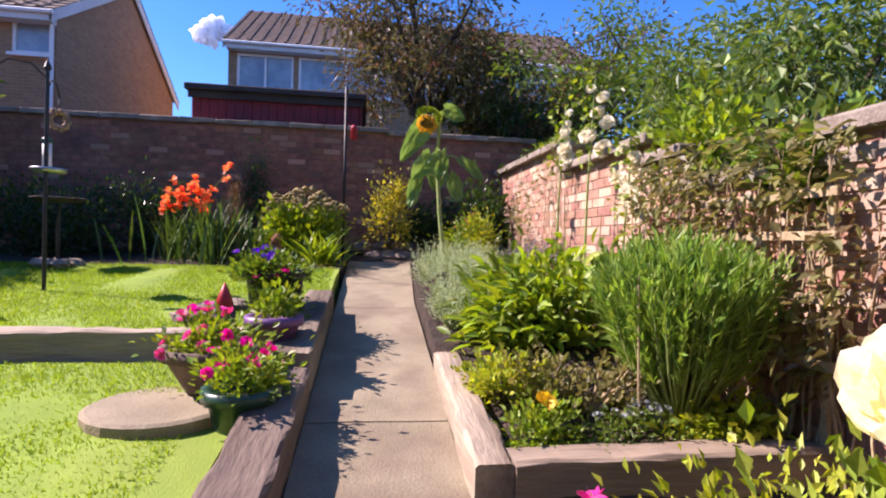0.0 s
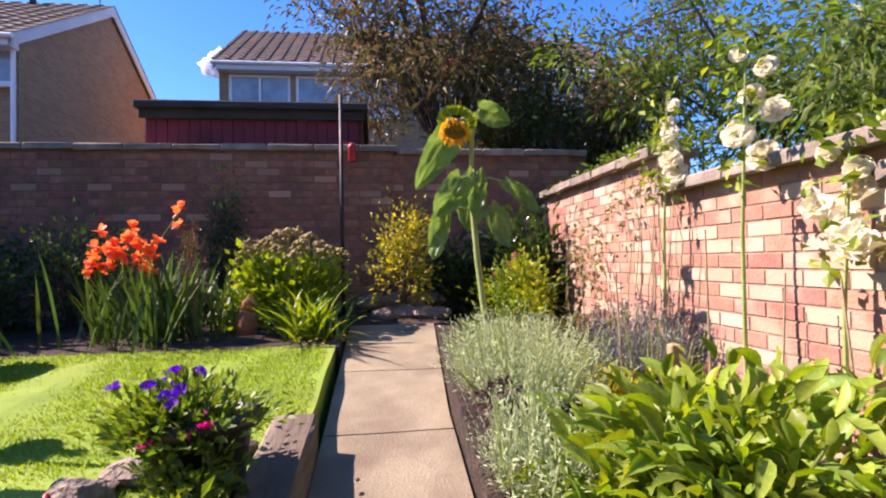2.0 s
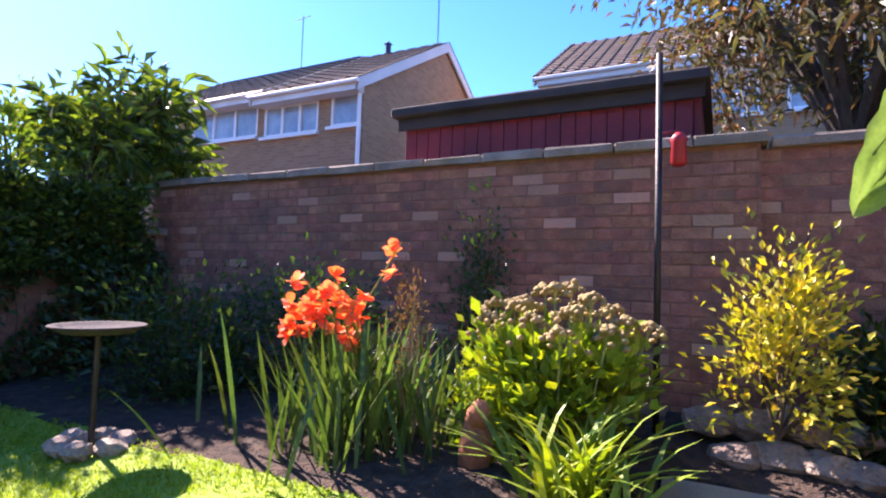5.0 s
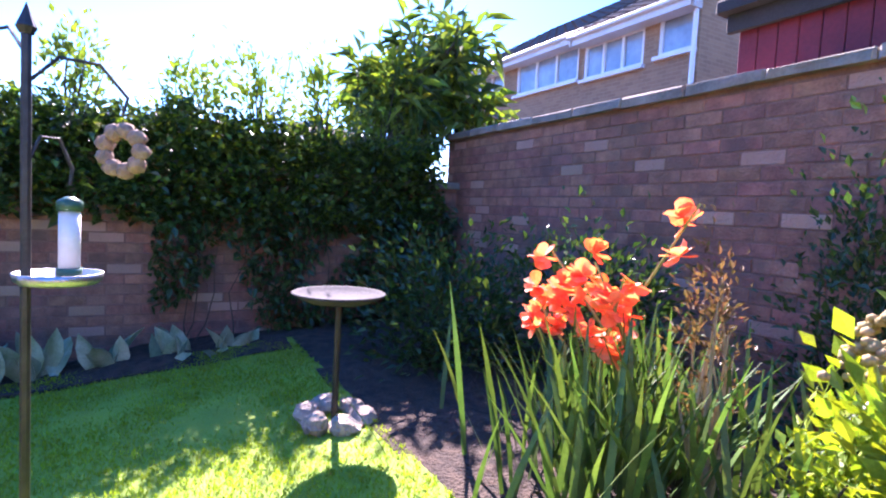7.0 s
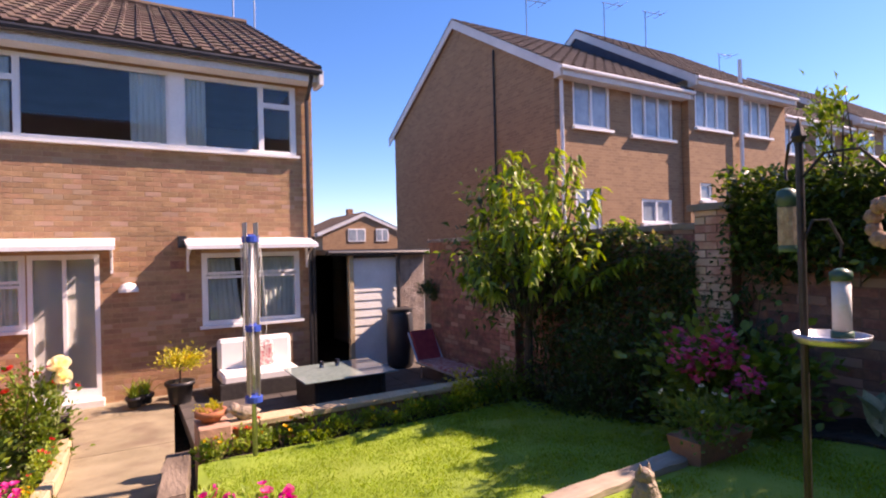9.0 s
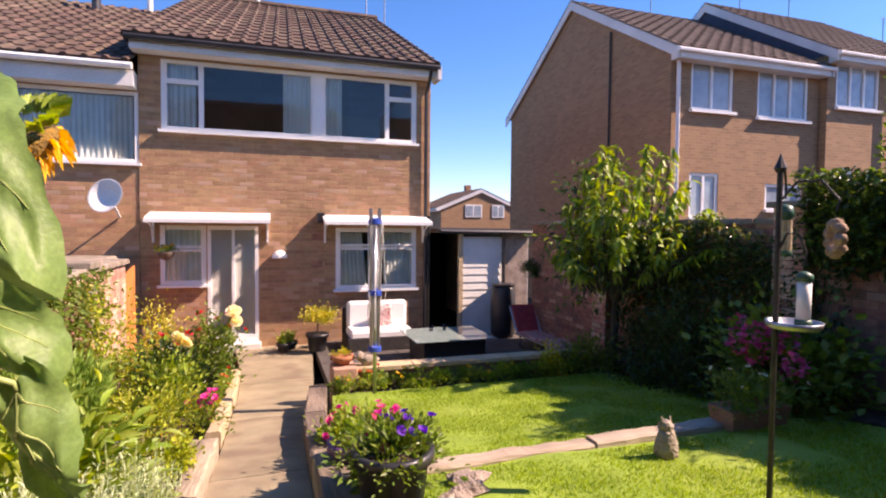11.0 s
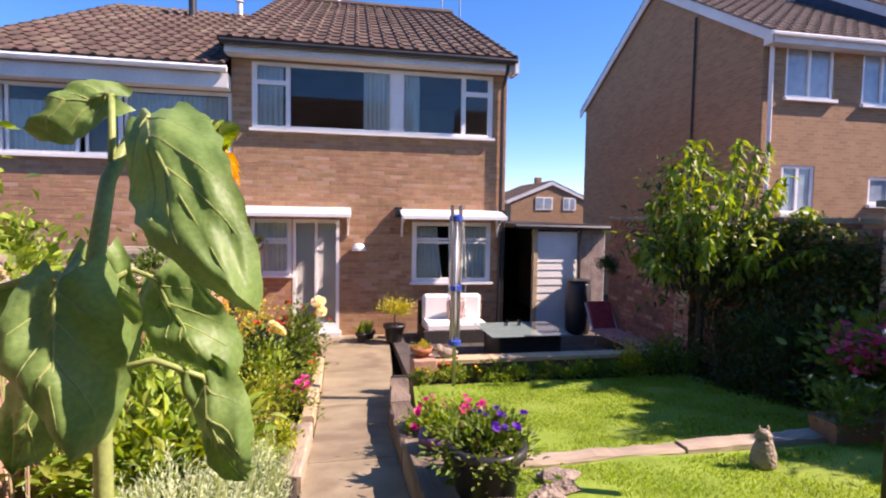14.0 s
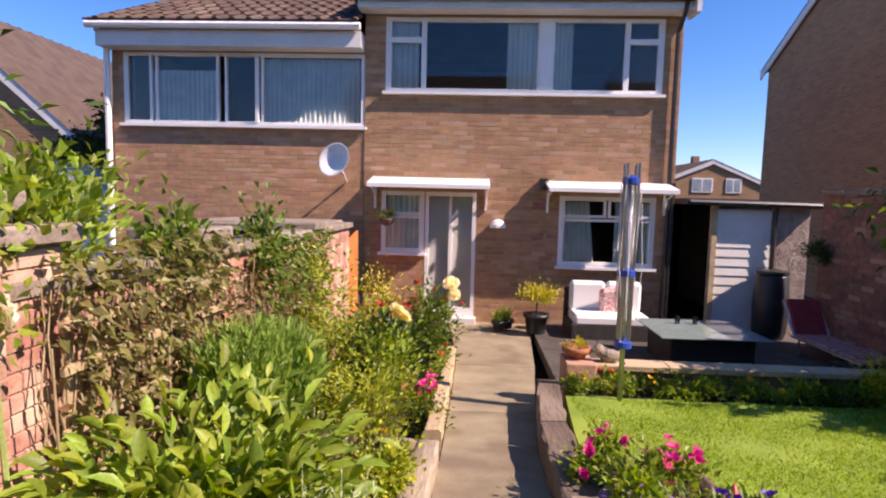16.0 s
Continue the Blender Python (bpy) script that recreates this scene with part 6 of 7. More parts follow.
def big_leaf(parent, root, hinge, tip, width, twist=0.0, material="l_sun"):
    """A broad heart-shaped leaf on a stalk, hanging from the hinge to the tip."""
    root, hinge, tip = Vector(root), Vector(hinge), Vector(tip)
    axis = tip - hinge
    length = axis.length
    axis.normalize()
    side = axis.cross(Vector((math.sin(twist), math.cos(twist), 0.35))).normalized()
    nrm = side.cross(axis)
    rows, cols = 26, 17
    wob = rng.uniform(0, 6)

    def at(t, s):
        u = min(1.0, max(0.0, t))
        w = width * 1.12 * ((u + 0.04) / 1.04) ** 0.42 * (1 - u) ** 0.72 * 1.55 + 0.002
        heart = -0.16 * length * abs(s) ** 1.3 * max(0, 1 - u * 2.2)
        fold = 0.24 * width * abs(s) ** 1.4
        sag = 0.13 * length * math.sin(math.pi * u) - fold + 0.020 * math.sin(7 * u + 3 * s + wob) * (0.4 + abs(s)) + 0.022 * noise.noise(Vector((s * 3, u * 5, wob)))
        rib = 0.006 * abs(math.sin((u * 5.0 - abs(s) * 1.6) * math.pi)) ** 0.5 * (1 - u * 0.5)
        tooth = 1 + 0.045 * math.sin(40 * u + wob) * abs(s) ** 6
        return hinge + axis * (length * u + heart) + side * (s * w / 2 * tooth) + nrm * (sag + rib)

    v = [tuple(at(i / rows, 2 * j / (cols - 1) - 1)) for i in range(rows + 1) for j in range(cols)]
    q = [(i * cols + j, i * cols + j + 1, i * cols + cols + j + 1, i * cols + cols + j) for i in range(rows) for j in range(cols - 1)]
    lf = part("leaf", Build().add(v, [q]), material, parent, "", True)
    mid = root.lerp(hinge, 0.5) + Vector((0, 0, 0.035))
    part("leaf_stalk", Build().tube([root, mid, hinge, at(0.05, 0)], [0.009, 0.008, 0.007, 0.005], 7), "stem", lf, "", True)
    vein = Build()
    for t0, s1, t1 in ((0.02, 0.0, 0.9), (0.05, 0.75, 0.30), (0.05, -0.75, 0.30), (0.22, 0.72, 0.58), (0.22, -0.72, 0.58), (0.42, 0.65, 0.76), (0.42, -0.65, 0.76)):
        vein.tube([at(t0 + (t1 - t0) * k / 8, s1 * k / 8) - nrm * 0.0005 for k in range(9)], [0.0032 * (1 - 0.09 * k) for k in range(9)], 5, False)
    part("vein", vein, "stem", lf, "pale leaf veins")
    return lf


for root, hinge, tip, w, tw, m_ in (
    ((0.48, 8.87, 2.32), (0.41, 9.03, 2.34), (0.192, 9.28, 2.00), 0.245, 0.2, "l_sun"),
    ((0.51, 8.95, 2.24), (0.545, 8.85, 2.415), (0.735, 8.84, 2.33), 0.17, 0.5, "l_sun"),
    ((0.515, 9.02, 1.98), (0.43, 8.91, 1.99), (0.275, 8.96, 1.76), 0.21, 0.4, "l_sun"),
    ((0.515, 9.02, 2.03), (0.53, 8.98, 2.04), (0.51, 8.93, 1.76), 0.16, -0.1, "l_sun"),
    ((0.515, 9.04, 2.03), (0.54, 9.12, 2.01), (0.51, 9.17, 1.68), 0.25, 0.05, "l_sun"),
    ((0.52, 9.00, 1.80), (0.32, 8.99, 1.78), (0.24, 8.90, 1.49), 0.15, 0.3, "l_sun"),
    ((0.515, 9.02, 1.98), (0.73, 8.97, 1.98), (0.95, 8.93, 1.78), 0.13, -0.6, "l_sun"),
    ((0.52, 9.00, 1.74), (0.62, 8.97, 1.82), (0.73, 8.93, 1.56), 0.18, -0.3, "l_sun"),
):
    big_leaf(sf, root, hinge, tip, w, tw, m_)

# hollyhocks along the sunny wall
for x, y, hh in ((1.52, 8.50, 1.62), (1.46, 7.75, 1.75), (1.56, 7.35, 1.3)):
    hk = thing("hollyhock", "tall hollyhock stalk with cream flowers near its top", "hollyhock", (x, y, bed_z(y)), "hollyhocks at the wall")
    part("stalk", Build().tube([(x, y, bed_z(y) - 0.03), (x + 0.02, y + 0.02, bed_z(y) + hh * 0.5), (x + 0.05, y, bed_z(y) + hh)], [0.012, 0.009, 0.004], 6), "stem", hk)
    fb = Build()
    for i in range(6):
        rose_head(fb, (x + 0.05 + rng.normal(0, 0.04), y + rng.normal(0, 0.05), bed_z(y) + hh * (0.70 + 0.05 * i)), 0.065 - 0.006 * i, (-0.6, -0.6, 0.3))
    part("blossom", fb, "f_white", hk, "cream ruffled flowers")
    k = 60
    pp = np.stack([x + rng.normal(0, 0.05, k), y + rng.normal(0, 0.06, k), bed_z(y) + hh * rng.uniform(0.6, 1.03, k)], 1)
    part("foliage", Build().leaves(pp, rng.normal(0, 1, (k, 3)), 0.06, 0.7), "l_fresh", hk)

# climbers on the right-hand walls and growth behind them
wall_climber("climbing_vine", "sparse brown climber stems on the sunlit wall", 1.64, 8.5, 10.9, 1.0, 2.15, "l_olive", 380, 0.05, stems=12, gaps=0.55, thick=0.08)
wall_climber("honeysuckle", "tangled honeysuckle over the lower wall", 1.66, 5.6, 7.1, 0.7, 1.72, "l_olive", 1500, 0.06, stems=30, gaps=0.25, thick=0.22, seed=8)
wall_climber("honeysuckle", "leafy honeysuckle beside the wall pier", 1.66, 3.4, 5.2, 0.5, 1.62, "l_mid", 1500, 0.06, stems=24, gaps=0.25, thick=0.22, seed=12)
wall_climber("dry_climber", "brown withered climber tangle on the lower wall", 1.68, 4.0, 7.1, 0.5, 1.45, "l_russet", 1100, 0.05, stems=60, gaps=0.35, thick=0.2, seed=15)
shrub("climbing_rose_top", "bright green climber spilling over the wall top", "climber", (1.80, 6.85, 1.50), 0.22, 0.55, 0.48, "l_fresh", 1500, 0.075, 0.55, 18, 0.34)
shrub("climbing_rose_top", "green climber standing above the wall", "climber", (1.74, 6.0, 1.35), 0.16, 0.22, 0.45, "l_mid", 700, 0.08, 0.6, 12, 0.34)
shrub("climbing_rose_top", "green climber beside the brick pier", "climber", (1.66, 4.85, 1.20), 0.16, 0.18, 0.60, "l_mid", 800, 0.07, 0.6, 12, 0.34)
shrub("coping_ivy", "low ivy and weeds on the wall coping", "climber", (1.80, 9.6, 2.14), 0.12, 1.1, 0.16, "l_mid", 900, 0.05, 0.5, 16)
tree("buddleia", "tall feathery grey-green bush behind the wall", (3.3, 7.9, 0.3), 3.3, 1.25, "l_mid", 9000, 0.10, 10, 0.06, 0.30, wide=0.26, second="l_blue_green", cat="bush")
tree("buddleia", "tall loose green bush beyond the wall", (3.6, 9.9, 0.4), 3.6, 1.25, "l_mid", 8000, 0.10, 10, 0.06, 0.30, wide=0.28, cat="bush")
tree("rowan", "rowan tree with orange berries behind the back wall", (0.85, 13.0, 0.5), 5.3, 1.75, "l_rowan", 11500, 0.12, 10, 0.11, 0.46, True, wide=0.3, second="l_russet")
tree("copper_tree", "dark russet-leaved tree behind the back wall", (3.3, 13.8, 0.5), 4.6, 1.8, "l_russet", 14000, 0.11, 10, 0.12, 0.30, wide=0.45, second="l_dark")
tree("holly", "dark evergreen behind the corner of the walls", (2.6, 12.6, 0.5), 3.2, 1.0, "l_dark", 9000, 0.09, 9, 0.08, 0.25, wide=0.5)

tl = thing("trellis", "weathered wooden trellis before the lower wall", "trellis", (1.60, 6.4, bed_z(6.4)))
for y in (5.75, 6.1, 6.45, 6.8, 7.02):
    part("upright", Build().bevel_box(1.60, 1.62, y - 0.018, y + 0.018, bed_z(y) - 0.05, 1.45, 0.003), "dry_stem", tl)
for z in (0.75, 1.0, 1.25, 1.42):
    part("rail", Build().bevel_box(1.575, 1.598, 5.7, 7.08, z - 0.018, z + 0.018, 0.003), "dry_stem", tl)

# -- lower bed towards the house --
rs = thing("rose_bush", "yellow rose bush in full flower", "rose bush", (0.72, 4.55, bed_z(4.5)), "roses in the lower bed")
part("stem_growth", woody(Build(), (0.72, 4.55, bed_z(4.5)), [(0.63, 4.59, 0.95), (0.85, 4.62, 0.7), (0.75, 4.35, 0.62), (0.95, 4.5, 0.75), (0.6, 4.7, 0.6)], 0.009), "stem", rs)
p, d = dome(1000, (0.78, 4.55, 0.12), 0.34, 0.30, 0.62, 12)
part("foliage", Build().leaves(p, d, rng.uniform(0.04, 0.07, 1000), 0.6), "l_fresh", rs)
part("flower", rose_head(Build(), (0.63, 4.58, 0.98), 0.09, (-0.5, -0.5, 0.6)), "f_cream", rs, "large pale yellow double rose")
shrub("euphorbia", "lime-green euphorbia at the front of the raised bed", "plant", (0.84, 5.02, bed_z(5)), 0.32, 0.26, 0.60, "l_lime", 1700, 0.05, 0.4, 12, 0.32, stem_mat="stem")
shrub("petunia", "magenta petunias in the lower bed", "plant", (0.36, 4.92, bed_z(4.8)), 0.16, 0.14, 0.44, "l_mid", 600, 0.045, 0.5, 8, 0.35, "f_pink", 14, 0.065)
shrub("rose_bush", "coral-red rose bush in the lower bed", "rose bush", (0.85, 3.75, bed_z(3.7)), 0.36, 0.38, 0.74, "l_dark", 2600, 0.075, 0.55, 15, 0.30, "f_red", 4, 0.10, group="roses in the lower bed")
shrub("rose_bush", "rose bush with red and cream blooms near the door", "rose bush", (0.55, 2.35, bed_z(2.3)), 0.30, 0.30, 0.85, "l_mid", 2200, 0.07, 0.55, 14, 0.30, "f_red", 6, 0.09, group="roses in the lower bed")
cr = Build()
rose_head(cr, (0.28, 2.35, 0.90), 0.09, (0, 0.7, 0.6))
rose_head(cr, (0.24, 2.42, 0.78), 0.07, (0, 0.8, 0.4))
t_ = thing("rose", "cream rose bloom beside the door path", "rose", (0.32, 2.4, 0.0), "roses in the lower bed")
part("flower", cr, "f_cream", t_)
part("stem_growth", Build().tube([(0.34, 2.4, -0.1), (0.30, 2.36, 0.86)], [0.008, 0.005], 6).tube([(0.34, 2.4, -0.1), (0.25, 2.42, 0.75)], [0.008, 0.005], 6), "stem", t_)
shrub("golden_privet", "yellow-green privet by the house wall", "shrub", (1.15, 2.65, bed_z(2.6)), 0.32, 0.34, 1.05, "l_gold", 1500, 0.055, 0.5, 14, 0.32)
shrub("golden_privet", "bright lime shrub against the garden wall", "shrub", (1.38, 4.25, bed_z(4.2)), 0.30, 0.36, 1.35, "l_lime", 2200, 0.055, 0.5, 15, 0.32)
shrub("bedding", "low lime and green edging plants", "plant", (0.42, 4.1, bed_z(4.1)), 0.14, 0.5, 0.18, "l_lime", 700, 0.045, 0.5, 14, 0.3, "f_yellow", 10, 0.04)
shrub("bedding", "low green bedding along the pale edging", "plant", (0.40, 3.0, bed_z(3)), 0.14, 0.55, 0.22, "l_fresh", 800, 0.05, 0.5, 14, 0.3, "f_red", 6, 0.05)
shrub("bedding", "mixed green bedding before the wall", "plant", (1.30, 5.0, bed_z(5)), 0.26, 0.36, 0.40, "l_mid", 1000, 0.06, 0.5, 12)
shrub("bedding", "mixed green bedding beside the lower wall", "plant", (1.35, 3.2, bed_z(3.2)), 0.28, 0.5, 0.6, "l_mid", 1600, 0.06, 0.5, 12)

# -- border below the back wall --
sd = thing("sedum", "clump of sedum with flat buff-pink flower heads", "sedum", (-0.86, 10.50, 0.92))
p, d = dome(3000, (-0.86, 10.50, 0.92), 0.44, 0.34, 0.60, 22, 0.26)
part("foliage", Build().leaves(p, d, rng.uniform(0.06, 0.12, 3000), 0.55, 0.1, 0.0), "l_fresh", sd)
hb, sb = Build(), Build()
for i in range(24):
    a, r = i * 2.4, math.sqrt((i + 0.5) / 24)
    c = np.array([-0.86 + math.cos(a) * r * 0.48, 10.50 + math.sin(a) * r * 0.36, 0.92 + 0.80 - 0.20 * r * r + rng.normal(0, 0.035)])
    for j in range(24):
        o = rng.normal(0, 0.036, 3) * np.array([1, 1, 0.0])
        o[2] = 0.03 - 9.0 * (o[0] ** 2 + o[1] ** 2) + rng.normal(0, 0.005)
        hb.blob(c + o, (0.020, 0.020, 0.015), 6, 0.3, j)
    sb.tube([(c[0] * 0.5 - 0.43, c[1] * 0.5 + 5.25, 0.95), tuple(c)], [0.008, 0.005], 5, False)
part("flower_head_mass", hb, "f_sedum", sd, "flat buff-pink flower heads", True)
part("stem_growth", sb, "stem", sd)
strap_clump("daylily", "arching bright green strap leaves beside the path", (-0.62, 9.95, 0.88), 130, 0.66, 0.032, "l_fresh", 0.42, 0.34, 0.10)
strap_clump("daylily", "yellowing strap leaves hanging onto the path", (-0.45, 9.80, 0.86), 14, 0.36, 0.03, "l_gold", 0.6, 0.7, 0.04)
gl = strap_clump("gladiolus", "tall clump of sword leaves with orange flowers", (-1.86, 10.16, 0.90), 260, 0.78, 0.030, "l_glad", 0.24, 0.14, 0.24, "gladiolus")
fb = Build()
for base, tip_, k in (((-1.90, 10.15, 1.55), (-1.60, 10.12, 1.98), 3), ((-1.95, 10.1, 1.5), (-2.16, 10.0, 1.78), 8), ((-1.85, 10.1, 1.5), (-1.92, 10.0, 1.76), 9), ((-2.10, 10.05, 1.4), (-2.24, 9.98, 1.60), 7), ((-1.9, 10.05, 1.4), (-1.78, 10.0, 1.72), 8)):
    base, tip_ = np.array(base), np.array(tip_)
    part("flower_stalk", Build().tube([tuple(base - [0, 0, 0.3]), tuple(base), tuple(tip_)], [0.008, 0.007, 0.004], 6), "stem", gl)
    for j in range(k):
        c = base + (tip_ - base) * (0.94 - 0.10 * j) + rng.normal(0, 0.035, 3) + np.array([-0.02, 0, -0.03])
        dd = rng.normal(0, 0.6, 3) + np.array([0.2, -1.0, 0.2])
        n6 = np.array([tuple(Vector(dd).normalized() * 0.5 + Vector(v)) for v in rng.normal(0, 0.6, (14, 3))])
        fb.petals(np.repeat([c], 8, 0), n6[:8], 0.060, 0.95, 0.15)
part("blossom", fb, "f_orange", gl, "orange gladiolus flowers")
shrub("grass_heads", "dry brown seed heads beside the gladiolus", "plant", (-1.55, 10.2, 0.92), 0.14, 0.12, 0.85, "l_russet", 420, 0.035, 0.4, 8, 0.25, stems=14, low=0.6, stem_mat="dry_stem")
shrub("wall_shrub", "dark wall shrub trained on the back wall", "shrub", (-1.45, 11.0, 0.95), 0.34, 0.12, 1.1, "l_dark", 2200, 0.05, 0.5, 14)
shrub("wall_shrub", "dark shrub low against the back wall", "shrub", (-2.75, 10.75, 0.95), 0.55, 0.3, 0.9, "l_dark", 2600, 0.06, 0.5, 16)
shrub("border_filler", "shaded green plants in the back border", "shrub", (-3.6, 10.4, 0.95), 0.6, 0.5, 0.7, "l_dark", 2600, 0.07, 0.45, 16)
shrub("border_filler", "lime leaved plant beside the sedum", "plant", (-1.30, 10.35, 0.92), 0.20, 0.2, 0.42, "l_fresh", 700, 0.06, 0.5, 10)
solid("stone_ornament", Build().blob((-1.12, 10.05, 1.0), (0.09, 0.07, 0.17), 12, 0.5, 4).blob((-1.10, 10.03, 1.17), (0.06, 0.055, 0.07), 10, 0.3, 5), "terracotta", "weathered terracotta garden figure by the sedum", "ornament", smooth=True)

# -- hedge and plants along the left wall --
def hedge(name, label, x, y0, y1, z0, z1, thick, n, size, material, second=None):
    t = thing(name, label, "hedge", (x, (y0 + y1) / 2, z0))
    y = rng.uniform(y0, y1, n)
    top = z1 + 0.18 * np.array([noise.noise(Vector((v * 1.4, 2, 7))) for v in y]) + 0.10 * np.array([noise.noise(Vector((v * 4.3, 9, 1))) for v in y])
    z = z0 + (top - z0) * rng.uniform(0, 1, n) ** 0.75
    o = rng.uniform(-1, 1, n)
    bulge = 1 + 0.35 * np.array([noise.noise(Vector((a * 2.2, b * 2.2, 3))) for a, b in zip(y, z)])
    p = np.stack([x + thick * np.sign(o) * np.abs(o) ** 0.5 * bulge, y, z], 1)
    d = np.stack([np.sign(o) * 0.8 + rng.normal(0, 0.6, n), rng.normal(0, 0.7, n), rng.normal(0.25, 0.6, n)], 1)
    k = int(n * (0.7 if second else 1))
    part("foliage", Build().leaves(p[:k], d[:k], rng.uniform(0.6, 1.25, k) * size, 0.55, 0.1, 0.1), material, t)
    if second:
        part("foliage", Build().leaves(p[k:], d[k:], rng.uniform(0.6, 1.25, n - k) * size, 0.55, 0.1, 0.1), second, t)
    b = Build()
    for v in np.arange(y0 + 0.2, y1, 0.45):
        b.tube([(x, v, z0 - 0.1), (x + rng.normal(0, 0.05), v + rng.normal(0, 0.1), z1 - 0.1)], [0.03, 0.012], 6, False)
    part("stem_growth", b, "wood_stem", t)
    return t


hedge("ivy_hedge", "dense ivy hedge growing over the boundary wall", -5.08, 6.5, 10.9, 1.75, 2.56, 0.36, 21000, 0.07, "l_dark", "l_mid")
hedge("ivy_hedge", "dark ivy over the wall towards the garage", -4.98, 3.4, 6.2, 1.15, 2.12, 0.24, 9000, 0.065, "l_dark", "l_olive")
# added core of dark leaves: closes gaps, stands for the hedge's dim inside
hedge("ivy_hedge", "added dark leaf layer filling the inside of the ivy hedge", -5.10, 6.5, 10.9, 1.7, 2.44, 0.16, 7000, 0.13, "l_dark")
for y in (7.3, 8.1, 8.8, 9.35, 9.9, 10.4):
    shrub("hedge_shoot", "loose shoots standing above the hedge", "hedge", (-5.05, y, 2.40), 0.22, 0.28, 0.60 + rng.uniform(-0.1, 0.15), "l_mid", 420, 0.07, 0.5, 9, 0.26, low=0.2)
wall_climber("ivy", "dark ivy hanging on the shaded wall", -4.98, 8.6, 11.1, 0.9, 2.0, "l_dark", 4200, 0.07, sign=1, gaps=0.2, thick=0.2, seed=21)
wall_climber("ivy", "dark ivy on the wall behind the hydrangea", -4.98, 4.2, 6.9, 0.5, 1.9, "l_dark", 4200, 0.06, sign=1, gaps=0.25, thick=0.2, seed=25)
tree("cordyline", "palm-like shrub with whorled leaves behind the wall corner", (-5.62, 10.98, 0.4), 3.30, 0.72, "l_mid", 2300, 0.24, 9, 0.07, 0.60, wide=0.22, cat="shrub", second="l_dark")
pt = tree("plum_tree", "leafy bright green small tree beside the garage", (-4.50, 4.2, 0.2), 2.5, 0.80, "l_dark", 1700, 0.11, 11, 0.06, 0.36, wide=0.42, second="l_mid")
shb, P, D = Build(), [], []
for i in range(44):
    a, r = i * 2.4, math.sqrt((i + 0.5) / 44)
    wide_ = 1.25 + 0.25 * math.cos(a - 2.2)
    root = np.array([-4.50 + 0.4 * r * math.cos(a), 4.2 + 0.4 * r * math.sin(a), 1.25])
    tip = np.array([-4.55 + 0.85 * wide_ * r * math.cos(a), 4.25 + wide_ * r * math.sin(a), 3.15 - 1.25 * r * r + rng.uniform(-0.45, 0.25)])
    mid = (root + tip) / 2 + np.array([0.12 * math.cos(a), 0.12 * math.sin(a), 0.22])
    shb.tube([tuple(root), tuple(mid), tuple(tip)], [0.014, 0.009, 0.003], 5, False)
    s = rng.uniform(0.25, 1.0, 56)[:, None]
    P.append((1 - s) ** 2 * root + 2 * s * (1 - s) * mid + s * s * tip)
    D.append(rng.normal(0, 0.7, (56, 3)) + np.array([0.3 * math.cos(a), 0.3 * math.sin(a), -0.45]))
P, D = np.concatenate(P), np.concatenate(D)
part("shoot", shb, "wood_stem", pt, "", False, "stuff")
part("shoot_foliage", Build().lances(P, D, rng.uniform(0.09, 0.15, len(P)), 0.42, 0.4), "l_fresh", pt, "", True, "stuff")
shrub("plum_shrub", "dark leaves below the small tree", "shrub", (-4.6, 4.4, 0.25), 0.30, 0.5, 0.9, "l_dark", 1300, 0.07, 0.45, 12)
shrub("shade_shrub", "dark shrub against the shaded wall", "shrub", (-4.55, 5.6, 0.3), 0.35, 0.8, 1.0, "l_dark", 3800, 0.06, 0.5, 20)
hy = shrub("hydrangea", "pink mophead hydrangea in the shaded border", "hydrangea", (-4.35, 6.85, 0.5), 0.48, 0.52, 0.80, "l_mid", 2600, 0.10, 0.6, 16)
fb = Build()
for i in range(9):
    c = np.array([-4.02 + rng.normal(0, 0.13), 6.85 + rng.normal(0, 0.22), 1.08 + rng.uniform(-0.2, 0.24)])
    k = 60
    dd = rng.normal(0, 1, (k, 3))
    dd /= np.linalg.norm(dd, axis=1)[:, None]
    fb.petals(c + dd * 0.07, dd + rng.normal(0, 0.9, (k, 3)), 0.04, 1.0, 0.1)
part("blossom", fb, "f_hydr", hy, "rounded pink flower heads")
for y in (7.7, 8.0, 8.35, 8.75, 9.1):
    hs = thing("hosta", "hosta with pale-edged pointed leaves", "hosta", (-4.62, y, 0.72), "hostas below the wall")
    k = 9
    dd = rng.normal(0, 0.42, (k, 3))
    dd[:, 2] = 0.95
    part("leaf_mass", Build().lances(np.array([(-4.62, y, 0.70)]) + rng.normal(0, 0.05, (k, 3)) * [1, 1, 0], dd, rng.uniform(0.30, 0.44, k), 0.34, 0.2), "l_hosta", hs, "", True)
shrub("shade_plants", "shaded green border plants by the lower lawn", "shrub", (-4.35, 5.3, 0.25), 0.30, 0.6, 0.45, "l_dark", 2200, 0.06, 0.5, 14)
shrub("shade_plants", "green plants round the end of the patio wall", "shrub", (-4.1, 4.25, 0.2), 0.36, 0.28, 0.42, "l_mid", 1500, 0.055, 0.5, 12)
shrub("patio_shrub", "small lime shrub at the patio's corner", "shrub", (-3.62, 4.10, 0.2), 0.24, 0.18, 0.42, "l_gold", 900, 0.05, 0.5, 10)

